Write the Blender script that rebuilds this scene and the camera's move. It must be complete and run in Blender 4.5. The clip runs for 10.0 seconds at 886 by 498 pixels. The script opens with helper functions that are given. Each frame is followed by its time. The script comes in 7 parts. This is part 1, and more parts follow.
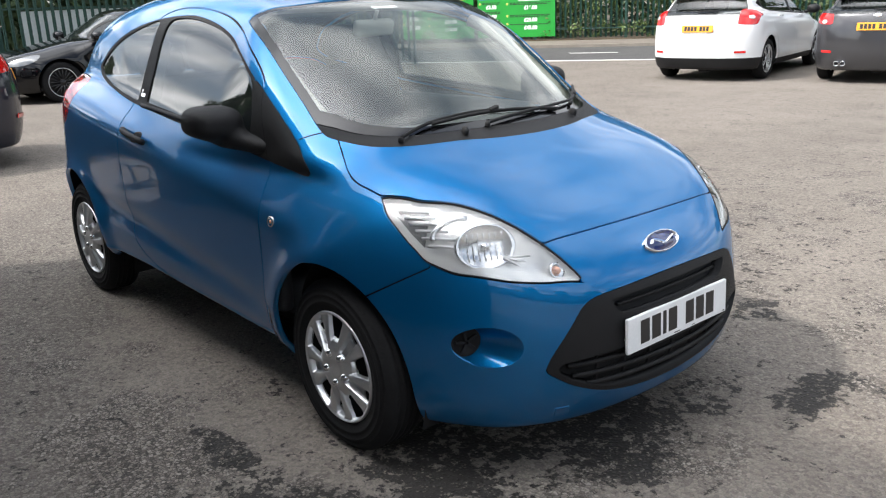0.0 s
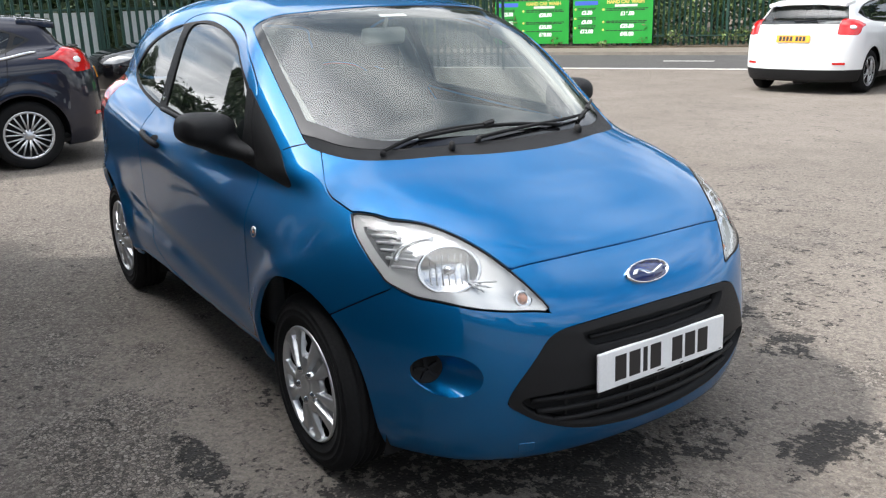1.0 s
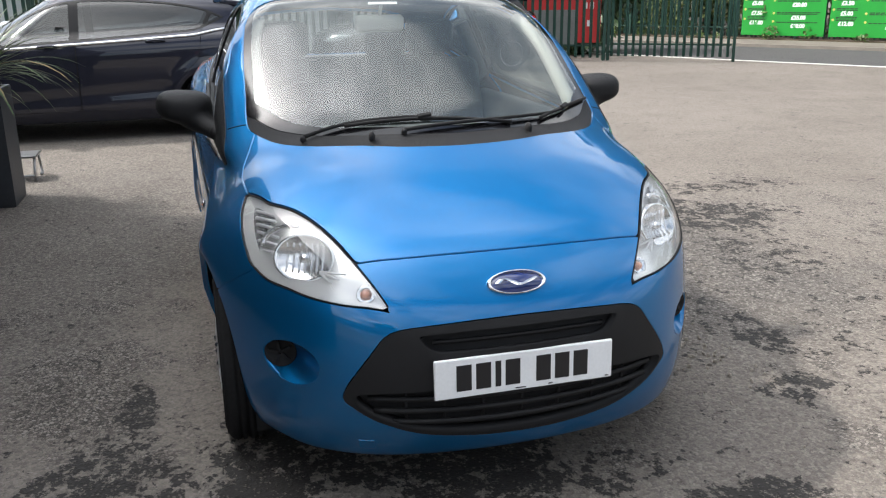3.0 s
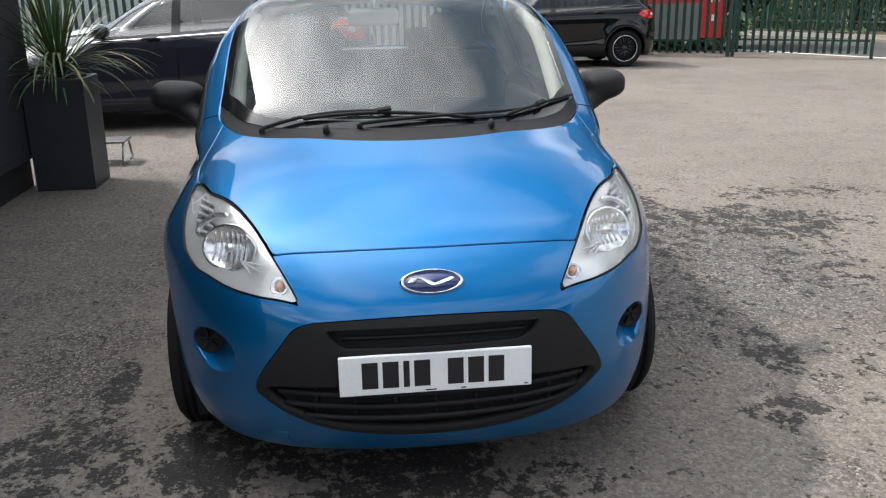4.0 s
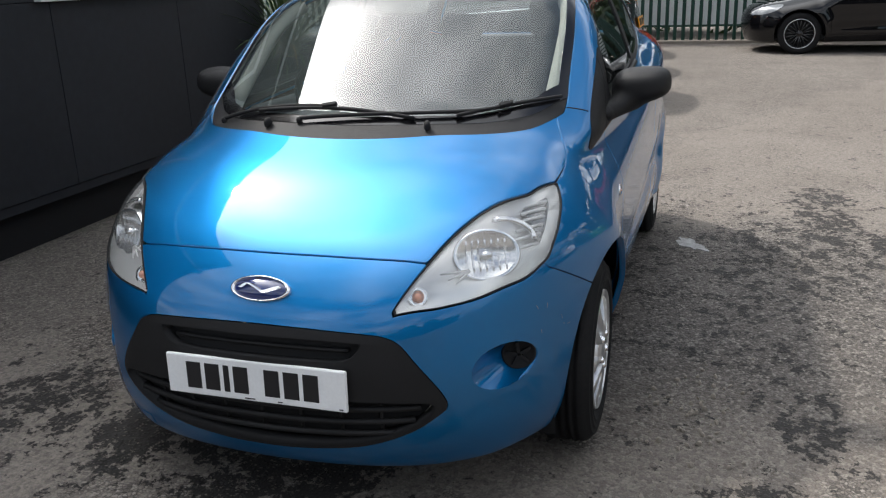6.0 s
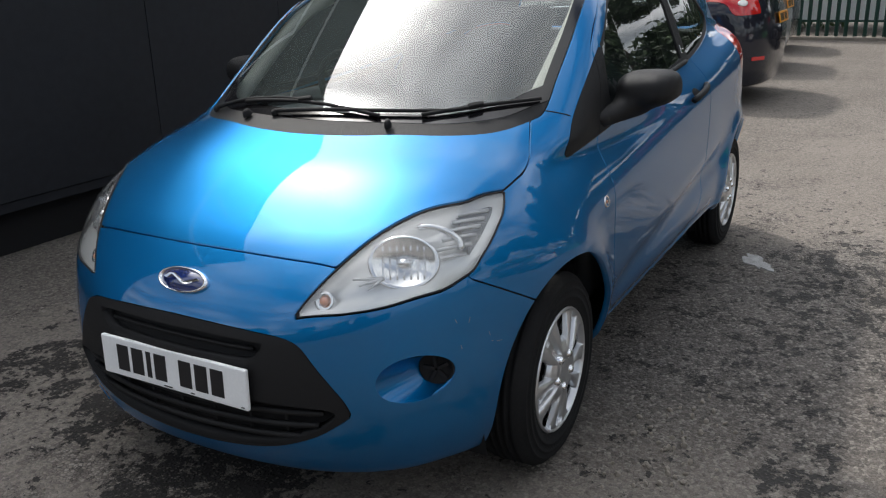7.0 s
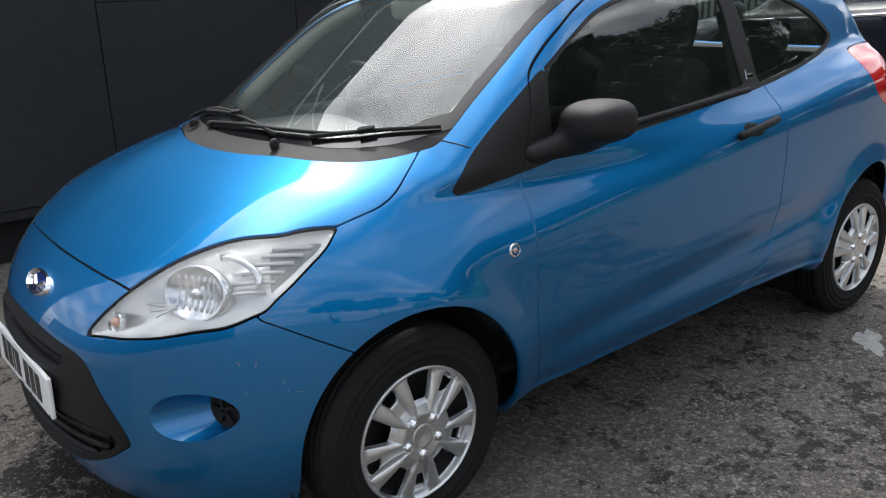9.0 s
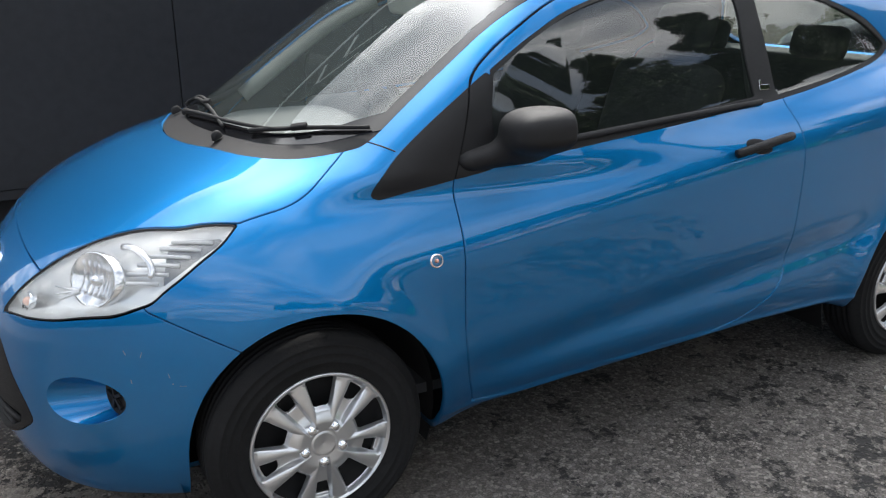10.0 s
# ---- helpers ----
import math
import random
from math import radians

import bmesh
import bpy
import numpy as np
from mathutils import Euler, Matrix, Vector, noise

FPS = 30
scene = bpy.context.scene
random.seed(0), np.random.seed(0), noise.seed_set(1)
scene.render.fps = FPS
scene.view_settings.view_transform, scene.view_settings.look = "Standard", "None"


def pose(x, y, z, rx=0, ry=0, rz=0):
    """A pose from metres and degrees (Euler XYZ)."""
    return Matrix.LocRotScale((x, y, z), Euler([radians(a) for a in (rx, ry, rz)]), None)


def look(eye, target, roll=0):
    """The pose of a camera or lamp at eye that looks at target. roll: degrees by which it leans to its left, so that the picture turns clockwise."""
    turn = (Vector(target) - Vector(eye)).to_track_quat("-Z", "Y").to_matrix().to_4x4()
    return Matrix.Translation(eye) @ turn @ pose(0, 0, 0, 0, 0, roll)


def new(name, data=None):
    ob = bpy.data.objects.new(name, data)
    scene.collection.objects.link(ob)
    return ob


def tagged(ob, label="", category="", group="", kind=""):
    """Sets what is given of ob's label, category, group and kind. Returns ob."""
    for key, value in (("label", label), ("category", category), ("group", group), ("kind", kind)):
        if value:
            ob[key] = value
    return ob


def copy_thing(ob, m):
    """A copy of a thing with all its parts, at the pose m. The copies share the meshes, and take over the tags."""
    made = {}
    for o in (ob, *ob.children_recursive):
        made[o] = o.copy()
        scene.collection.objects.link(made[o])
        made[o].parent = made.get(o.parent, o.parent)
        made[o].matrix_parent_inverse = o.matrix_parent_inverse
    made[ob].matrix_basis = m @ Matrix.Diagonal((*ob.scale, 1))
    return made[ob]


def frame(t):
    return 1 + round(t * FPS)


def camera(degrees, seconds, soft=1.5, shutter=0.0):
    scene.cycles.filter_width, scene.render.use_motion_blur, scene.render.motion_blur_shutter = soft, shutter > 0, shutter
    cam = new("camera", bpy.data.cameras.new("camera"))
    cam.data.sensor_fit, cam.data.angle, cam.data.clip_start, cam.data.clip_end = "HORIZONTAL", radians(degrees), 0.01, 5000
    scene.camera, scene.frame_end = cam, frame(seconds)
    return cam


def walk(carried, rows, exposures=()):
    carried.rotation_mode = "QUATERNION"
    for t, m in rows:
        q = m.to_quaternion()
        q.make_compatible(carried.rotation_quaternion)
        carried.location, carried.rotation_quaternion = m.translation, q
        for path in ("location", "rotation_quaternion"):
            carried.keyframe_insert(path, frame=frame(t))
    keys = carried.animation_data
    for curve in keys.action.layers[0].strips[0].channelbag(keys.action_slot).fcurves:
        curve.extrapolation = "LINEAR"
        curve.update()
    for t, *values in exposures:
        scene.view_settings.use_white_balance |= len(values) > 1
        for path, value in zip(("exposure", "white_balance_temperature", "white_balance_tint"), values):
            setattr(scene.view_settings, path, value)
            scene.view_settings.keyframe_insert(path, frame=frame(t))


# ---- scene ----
cam = camera(54.8, 10.0, 1.2)
METRES, EYE, TILT, LEAN, TURN = 5.8381, 1.4170, 0.0, 0.0, 50.2
ROWS = [
    (0.0, 0.0, 0.0, 0.0, -0.69, -16.54, 2.33),
    (0.5, 0.0257, 0.0059, -0.0008, 2.17, -15.95, 3.11),
    (1.0, 0.0621, 0.0233, 0.001, 6.18, -16.09, 1.67),
    (1.5, 0.1016, 0.0297, 0.0015, 9.97, -16.24, 1.41),
    (2.0, 0.1485, 0.0363, 0.0034, 14.79, -16.56, 1.34),
    (3.5, 0.2769, 0.1008, -0.0014, 27.83, -16.79, 0.59),
    (4.0, 0.3193, 0.1284, -0.0017, 32.81, -16.97, 0.88),
    (4.5, 0.3514, 0.1772, -0.0014, 39.41, -17.04, 1.24),
    (5.0, 0.3875, 0.219, -0.0021, 45.69, -17.23, 1.39),
    (5.5, 0.425, 0.263, -0.0004, 51.34, -17.52, 1.67),
    (7.0, 0.4878, 0.4151, 0.0, 68.93, -18.35, 1.45),
    (7.5, 0.4891, 0.462, -0.004, 74.06, -18.29, 0.76),
    (8.0, 0.4797, 0.5158, -0.0025, 79.01, -18.3, 1.0),
    (8.5, 0.4814, 0.5668, -0.003, 84.67, -18.08, 1.93),
    (9.0, 0.4804, 0.6248, -0.0024, 90.69, -17.51, 1.64),
    (9.5, 0.4657, 0.6741, -0.0046, 96.56, -17.74, 0.94),
    (10.0, 0.4522, 0.7247, -0.0011, 101.77, -18.04, 0.6),
]
walk(cam, [(t, pose(2.1750, -2.1308, EYE, TILT, LEAN, TURN) @ pose(METRES * x, METRES * y, METRES * z, 90 + pitch, roll, yaw)) for t, x, y, z, yaw, pitch, roll in ROWS],
     exposures=[(0.0, 0.62), (2.0, 0.58), (3.5, 0.46), (5.0, 0.28), (5.5, 0.2), (7.0, -0.13), (8.0, -0.32), (8.5, -0.08), (9.0, 0.29), (10.0, 0.68)])

# ---- light ----
SUN = Vector((-0.315, -0.553, 0.771)).normalized()
VEIL = Vector((-0.15, -0.40, 0.90)).normalized()  # middle of the bright cloud that veils the sun
world = bpy.data.worlds.new("sky")
scene.world = world
world.use_nodes = True


def sky_world(tree):
    n, l = tree.nodes, tree.links
    n.clear()
    sky = n.new("ShaderNodeTexSky")
    sky.sky_type, sky.sun_disc = "NISHITA", False
    sky.sun_elevation, sky.sun_rotation = math.asin(SUN.z), math.atan2(SUN.x, SUN.y)
    sky.air_density, sky.dust_density = 1.0, 1.5
    co = n.new("ShaderNodeTexCoord")
    sep = n.new("ShaderNodeSeparateXYZ")
    l.new(co.outputs["Generated"], sep.inputs[0])
    # clouds lie on a flat layer: direction over height
    add = n.new("ShaderNodeMath")
    add.operation, add.inputs[1].default_value = "ADD", 0.18
    l.new(sep.outputs[2], add.inputs[0])
    mx = n.new("ShaderNodeMath")
    mx.operation, mx.inputs[1].default_value = "MAXIMUM", 0.06
    l.new(add.outputs[0], mx.inputs[0])
    div = n.new("ShaderNodeVectorMath")
    div.operation = "DIVIDE"
    l.new(co.outputs["Generated"], div.inputs[0])
    comb = n.new("ShaderNodeCombineXYZ")
    for i in range(3):
        l.new(mx.outputs[0], comb.inputs[i])
    l.new(comb.outputs[0], div.inputs[1])
    noi = n.new("ShaderNodeTexNoise")
    noi.inputs["Scale"].default_value, noi.inputs["Detail"].default_value, noi.inputs["Roughness"].default_value = 1.5, 5.0, 0.5
    noi.inputs["Distortion"].default_value = 0.35
    l.new(div.outputs[0], noi.inputs["Vector"])
    cover = n.new("ShaderNodeValToRGB")
    cover.color_ramp.elements[0].position, cover.color_ramp.elements[1].position = 0.36, 0.58
    l.new(noi.outputs["Fac"], cover.inputs[0])
    drift = n.new("ShaderNodeVectorMath")
    drift.operation, drift.inputs[1].default_value = "ADD", (3.1, 1.7, 0.0)
    l.new(div.outputs[0], drift.inputs[0])
    tone = n.new("ShaderNodeTexNoise")
    tone.inputs["Scale"].default_value, tone.inputs["Detail"].default_value = 2.2, 4.0
    l.new(drift.outputs[0], tone.inputs["Vector"])
    shade = n.new("ShaderNodeValToRGB")
    shade.color_ramp.elements[0].position, shade.color_ramp.elements[1].position = 0.36, 0.66
    shade.color_ramp.elements[0].color, shade.color_ramp.elements[1].color = (5.0, 5.5, 6.1, 1), (17.0, 17.2, 17.4, 1)
    l.new(tone.outputs["Fac"], shade.inputs[0])
    # clouds glow towards the sun
    dot = n.new("ShaderNodeVectorMath")
    dot.operation, dot.inputs[1].default_value = "DOT_PRODUCT", SUN
    l.new(co.outputs["Generated"], dot.inputs[0])
    veil = n.new("ShaderNodeVectorMath")
    veil.operation, veil.inputs[1].default_value = "DOT_PRODUCT", VEIL
    l.new(co.outputs["Generated"], veil.inputs[0])
    mx3 = n.new("ShaderNodeMath")
    mx3.operation, mx3.inputs[1].default_value = "MAXIMUM", 0.0
    l.new(veil.outputs["Value"], mx3.inputs[0])
    pw = n.new("ShaderNodeMath")
    pw.operation, pw.inputs[1].default_value = "POWER", 13.0
    mx2 = n.new("ShaderNodeMath")
    mx2.operation, mx2.inputs[1].default_value = "MAXIMUM", 0.0
    l.new(dot.outputs["Value"], mx2.inputs[0])
    l.new(mx3.outputs[0], pw.inputs[0])
    pw2 = n.new("ShaderNodeMath")
    pw2.operation, pw2.inputs[1].default_value = "POWER", 130.0
    l.new(mx2.outputs[0], pw2.inputs[0])
    patchy = n.new("ShaderNodeMapRange")
    patchy.inputs["From Min"].default_value, patchy.inputs["From Max"].default_value = 0.36, 0.66
    patchy.inputs["To Min"].default_value, patchy.inputs["To Max"].default_value = 20.0, 56.0
    l.new(tone.outputs["Fac"], patchy.inputs["Value"])
    wide = n.new("ShaderNodeMath")
    wide.operation = "MULTIPLY"
    l.new(pw.outputs[0], wide.inputs[0])
    l.new(patchy.outputs[0], wide.inputs[1])
    glow = n.new("ShaderNodeMath")
    glow.operation, glow.inputs[1].default_value = "MULTIPLY_ADD", 60.0
    l.new(pw2.outputs[0], glow.inputs[0])
    l.new(wide.outputs[0], glow.inputs[2])
    mix = n.new("ShaderNodeMix")
    mix.data_type = "RGBA"
    l.new(cover.outputs[0], mix.inputs["Factor"])
    l.new(sky.outputs[0], mix.inputs["A"])
    # clouds are brighter on the sun's side of the sky
    side = n.new("ShaderNodeMath")
    side.operation, side.inputs[1].default_value, side.inputs[2].default_value = "MULTIPLY_ADD", 0.28, 0.80
    l.new(dot.outputs["Value"], side.inputs[0])
    body = n.new("ShaderNodeVectorMath")
    body.operation = "SCALE"
    l.new(shade.outputs[0], body.inputs[0])
    l.new(side.outputs[0], body.inputs["Scale"])
    l.new(body.outputs[0], mix.inputs["B"])
    lit = n.new("ShaderNodeVectorMath")
    lit.operation = "ADD"
    l.new(mix.outputs["Result"], lit.inputs[0])
    l.new(glow.outputs[0], lit.inputs[1])
    bg = n.new("ShaderNodeBackground")
    bg.inputs["Strength"].default_value = 0.130
    l.new(lit.outputs[0], bg.inputs[0])
    out = n.new("ShaderNodeOutputWorld")
    l.new(bg.outputs[0], out.inputs[0])


sky_world(world.node_tree)
sun = new("sun", bpy.data.lights.new("sun", "SUN"))
sun.data.energy, sun.data.angle, sun.data.color = 3.1, radians(2.5), (1.0, 0.96, 0.9)
sun.matrix_world = look(SUN * 50, (0, 0, 0))

# ---- materials ----
def material(name, base, rough=0.5, metal=0.0, noise_scale=0.0, vary=0.0, bump=0.0, bump_scale=0.0, coat=0.0, coat_rough=0.03, spec=0.5, rough_vary=0.0, alpha=1.0):
    """A surface with colour variation at two scales, roughness variation and fine relief."""
    m = bpy.data.materials.new(name)
    m.use_nodes = True
    n, l = m.node_tree.nodes, m.node_tree.links
    b = n["Principled BSDF"]
    b.inputs["Base Color"].default_value = (*base, 1)
    b.inputs["Roughness"].default_value, b.inputs["Metallic"].default_value = rough, metal
    b.inputs["Coat Weight"].default_value, b.inputs["Coat Roughness"].default_value = coat, coat_rough
    b.inputs["Specular IOR Level"].default_value = spec
    b.inputs["Alpha"].default_value = alpha
    co = n.new("ShaderNodeTexCoord")
    if vary:
        big, fine = n.new("ShaderNodeTexNoise"), n.new("ShaderNodeTexNoise")
        big.inputs["Scale"].default_value, big.inputs["Detail"].default_value = noise_scale, 5
        fine.inputs["Scale"].default_value, fine.inputs["Detail"].default_value = noise_scale * 14, 3
        add = n.new("ShaderNodeMath")
        add.operation = "ADD"
        ramp = n.new("ShaderNodeValToRGB")
        ramp.color_ramp.elements[0].position, ramp.color_ramp.elements[1].position = 0.3, 0.7
        half = n.new("ShaderNodeMath")
        half.operation, half.inputs[1].default_value = "MULTIPLY", 0.5
        l.new(co.outputs["Object"], big.inputs["Vector"])
        l.new(co.outputs["Object"], fine.inputs["Vector"])
        l.new(big.outputs["Fac"], add.inputs[0])
        l.new(fine.outputs["Fac"], add.inputs[1])
        l.new(add.outputs[0], half.inputs[0])
        l.new(half.outputs[0], ramp.inputs[0])
        ramp.color_ramp.elements[0].color = (*[c * (1 - vary) for c in base], 1)
        ramp.color_ramp.elements[1].color = (*[min(1, c * (1 + vary)) for c in base], 1)
        l.new(ramp.outputs[0], b.inputs["Base Color"])
        if rough_vary:
            mr = n.new("ShaderNodeMapRange")
            mr.inputs["To Min"].default_value, mr.inputs["To Max"].default_value = max(0, rough - rough_vary), rough + rough_vary
            l.new(half.outputs[0], mr.inputs["Value"])
            l.new(mr.outputs[0], b.inputs["Roughness"])
    if bump:
        bn, bt = n.new("ShaderNodeBump"), n.new("ShaderNodeTexNoise")
        bt.inputs["Scale"].default_value, bt.inputs["Detail"].default_value = bump_scale, 4
        bn.inputs["Strength"].default_value, bn.inputs["Distance"].default_value = bump, 0.005
        l.new(co.outputs["Object"], bt.inputs["Vector"])
        l.new(bt.outputs["Fac"], bn.inputs["Height"])
        l.new(bn.outputs[0], b.inputs["Normal"])
    return m


def glass_material(name, film=(0.03, 0.035, 0.033), share=0.27, see=(0.97, 1.0, 0.985), normal=0.08):
    """A thin pane: gloss of both faces over a view dimmed by its tint and a thin uneven diffuse film, which can paint
    in haze.
    """
    m = bpy.data.materials.new(name)
    m.use_nodes = True
    n, l = m.node_tree.nodes, m.node_tree.links
    n.clear()
    out, mix, gl, tr, fr, pw, ma = (n.new("ShaderNode" + k) for k in ("OutputMaterial", "MixShader", "BsdfGlossy", "BsdfTransparent", "LayerWeight", "Math", "Math"))
    coat, df, co, nz, mr = (n.new("ShaderNode" + k) for k in ("MixShader", "BsdfDiffuse", "TexCoord", "TexNoise", "MapRange"))
    gl.inputs["Roughness"].default_value = 0.012
    tr.inputs[0].default_value = (*see, 1)
    df.inputs[0].default_value = (*film, 1)
    nz.inputs["Scale"].default_value, nz.inputs["Detail"].default_value = 1.6, 3
    l.new(co.outputs["Object"], nz.inputs["Vector"])
    mr.inputs["From Min"].default_value, mr.inputs["From Max"].default_value = 0.3, 0.75
    mr.inputs["To Min"].default_value, mr.inputs["To Max"].default_value = share, share + 0.05
    l.new(nz.outputs["Fac"], mr.inputs["Value"])
    l.new(mr.outputs[0], coat.inputs[0])
    l.new(tr.outputs[0], coat.inputs[1])
    l.new(df.outputs[0], coat.inputs[2])
    # gloss: the normal share, rising to all at a glance
    pw.operation, pw.inputs[1].default_value = "POWER", 4.0
    ma.operation, ma.inputs[1].default_value, ma.inputs[2].default_value = "MULTIPLY_ADD", 1 - normal, normal
    l.new(fr.outputs["Facing"], pw.inputs[0])
    l.new(pw.outputs[0], ma.inputs[0])
    l.new(ma.outputs[0], mix.inputs[0])
    l.new(coat.outputs[0], mix.inputs[1])
    l.new(gl.outputs[0], mix.inputs[2])
    l.new(mix.outputs[0], out.inputs[0])
    return m


def paint(name, base, metal=0.55, rough=0.32, flake=True):
    """Metallic lacquer: flakes under a clear coat."""
    m = material(name, base, rough, metal, coat=1.0, coat_rough=0.025, spec=0.0)
    n, l = m.node_tree.nodes, m.node_tree.links
    b = n["Principled BSDF"]
    co, fl, mr = n.new("ShaderNodeTexCoord"), n.new("ShaderNodeTexVoronoi"), n.new("ShaderNodeMapRange")
    fl.inputs["Scale"].default_value = 1400
    l.new(co.outputs["Object"], fl.inputs["Vector"])
    sp = n.new("ShaderNodeSeparateColor")
    l.new(fl.outputs["Color"], sp.inputs[0])
    mr.inputs["To Min"].default_value, mr.inputs["To Max"].default_value = rough - 0.06, rough + 0.1
    l.new(sp.outputs[0], mr.inputs["Value"])
    l.new(mr.outputs[0], b.inputs["Roughness"])
    # road film: large, faint dust
    du, cr = n.new("ShaderNodeTexNoise"), n.new("ShaderNodeMapRange")
    du.inputs["Scale"].default_value, du.inputs["Detail"].default_value = 5.0, 8
    l.new(co.outputs["Object"], du.inputs["Vector"])
    cr.inputs["From Min"].default_value, cr.inputs["From Max"].default_value = 0.4, 0.75
    cr.inputs["To Min"].default_value, cr.inputs["To Max"].default_value = 0.004, 0.035
    l.new(du.outputs["Fac"], cr.inputs["Value"])
    l.new(cr.outputs[0], b.inputs["Coat Roughness"])
    return m


MAT = {
    "blue": paint("blue_metallic_paint", (0.002, 0.152, 0.39), 0.88, 0.45),
    "dark_grey_paint": paint("dark_grey_paint", (0.020, 0.021, 0.032), 0.4),
    "black_paint": paint("black_paint", (0.003, 0.003, 0.004), 0.1),
    "white_paint": material("white_paint", (0.78, 0.79, 0.80), 0.35, coat=1.0),
    "grey_paint": paint("grey_paint", (0.06, 0.06, 0.065), 0.5),
    "silver_paint": paint("silver_paint", (0.42, 0.43, 0.45), 0.6),
    "trim": material("black_plastic", (0.0085, 0.0085, 0.0095), 0.6, spec=0.3, noise_scale=9, vary=0.25, bump=0.25, bump_scale=900, rough_vary=0.08),
    "gloss_black": material("gloss_black", (0.006, 0.006, 0.007), 0.12),
    "gap": material("gap_black", (0.003, 0.003, 0.004), 0.8),
    "rubber": material("tyre_rubber", (0.0105, 0.0105, 0.011), 0.9, spec=0.2, noise_scale=6, vary=0.35, bump=0.3, bump_scale=120, rough_vary=0.1),
    "alloy": material("silver_wheel_paint", (0.62, 0.63, 0.645), 0.31, 0.88, noise_scale=4, vary=0.04, rough_vary=0.06),
    "chrome": material("chrome", (0.85, 0.86, 0.88), 0.08, 1.0),
    "glass": glass_material("window_glass", (0.02, 0.024, 0.023), 0.30, (0.70, 0.75, 0.73), 0.105),
    "dark_glass": glass_material("privacy_glass", (0.01, 0.012, 0.012), 0.60, (0.6, 0.64, 0.64)),
    # grey film paints the hazy sky reflection into the screen's colour
    "screen_glass": glass_material("hazed_screen_glass", (0.13, 0.16, 0.155), 0.19, (0.92, 0.97, 0.95), 0.10),
    "lens": glass_material("lamp_lens", (0.52, 0.525, 0.515), 0.07, (1, 1, 1), 0.06),
    "reflector": material("lamp_reflector", (0.80, 0.81, 0.82), 0.18, 0.95),
    "lamp_dark": material("dark_lamp", (0.16, 0.165, 0.17), 0.15, 0.6, coat=1.0),
    "lamp_white": material("lamp_housing", (0.84, 0.845, 0.83), 0.24, 0.45, coat=0.4),
    "lamp_grey": material("lamp_rib", (0.55, 0.56, 0.57), 0.3, 0.3),
    "red_lens": material("red_lamp_lens", (0.55, 0.012, 0.012), 0.1, coat=1.0),
    "amber": material("amber_lens", (0.62, 0.28, 0.17), 0.2, coat=1.0),
    "plate_white": material("white_plate", (0.78, 0.79, 0.80), 0.3, noise_scale=8, vary=0.06),
    "plate_yellow": material("yellow_plate", (0.85, 0.34, 0.02), 0.3, noise_scale=8, vary=0.06),
    "plate_ink": material("plate_black", (0.012, 0.012, 0.014), 0.4),
    "navy": material("navy_enamel", (0.008, 0.02, 0.10), 0.15, coat=1.0),
    "fabric": material("charcoal_fabric", (0.035, 0.036, 0.04), 0.9, noise_scale=20, vary=0.3),
    "dash": material("grey_dashboard_plastic", (0.10, 0.105, 0.11), 0.6, noise_scale=15, vary=0.15),
    "liner": material("pale_headlining", (0.40, 0.40, 0.36), 0.85, noise_scale=14, vary=0.1),
    "cladding": material("charcoal_cladding", (0.020, 0.0215, 0.026), 0.6, spec=0.3, noise_scale=1.2, vary=0.3, bump=0.1, bump_scale=60, rough_vary=0.1),
    "upvc": material("white_window_plastic", (0.75, 0.76, 0.76), 0.35, noise_scale=3, vary=0.06),
    "planter": material("grey_planter_fibreglass", (0.024, 0.027, 0.032), 0.5, noise_scale=4, vary=0.25, bump=0.15, bump_scale=80, rough_vary=0.1),
    "soil": material("soil", (0.03, 0.022, 0.015), 0.95, noise_scale=18, vary=0.5, bump=0.8, bump_scale=60),
    "fence_green": material("green_fence_paint", (0.010, 0.045, 0.032), 0.5, noise_scale=5, vary=0.35, rough_vary=0.1),
    "white_sheet": material("white_sheeting", (0.70, 0.72, 0.72), 0.45, noise_scale=2, vary=0.1),
    "spill": material("dried_paint", (0.27, 0.27, 0.265), 0.6, noise_scale=30, vary=0.45, bump=0.5, bump_scale=200),
    "sheet_grey": material("grey_sheeting", (0.20, 0.205, 0.20), 0.6, noise_scale=2, vary=0.2),
    "sign_green": material("green_sign_vinyl", (0.018, 0.31, 0.04), 0.4, noise_scale=2, vary=0.08),
    "sign_red": material("red_sign_vinyl", (0.55, 0.03, 0.03), 0.4, noise_scale=2, vary=0.12),
    "sign_white": material("white_lettering", (0.82, 0.83, 0.83), 0.4),
    "sign_black": material("black_lettering", (0.02, 0.025, 0.02), 0.5),
    "sign_blue": material("blue_lettering", (0.06, 0.12, 0.55), 0.4),
    "sign_yellow": material("yellow_lettering", (0.58, 0.50, 0.12), 0.4),
    "kerb": material("concrete_kerb", (0.21, 0.185, 0.155), 0.85, noise_scale=3, vary=0.3, bump=0.5, bump_scale=50),
    "line_white": material("road_line_paint", (0.62, 0.61, 0.58), 0.7, noise_scale=6, vary=0.3),
    "metal": material("galvanised_steel", (0.30, 0.305, 0.31), 0.3, 0.85, noise_scale=8, vary=0.2),
}

# ---- building tools ----
def smax(a, b, k):
    h = np.clip(0.5 + 0.5 * (a - b) / k, 0, 1)
    return b + (a - b) * h + k * h * (1 - h)


def smin(a, b, k):
    return -smax(-a, -b, k)


def softplus(v, w):
    return w * np.logaddexp(0, v / w)


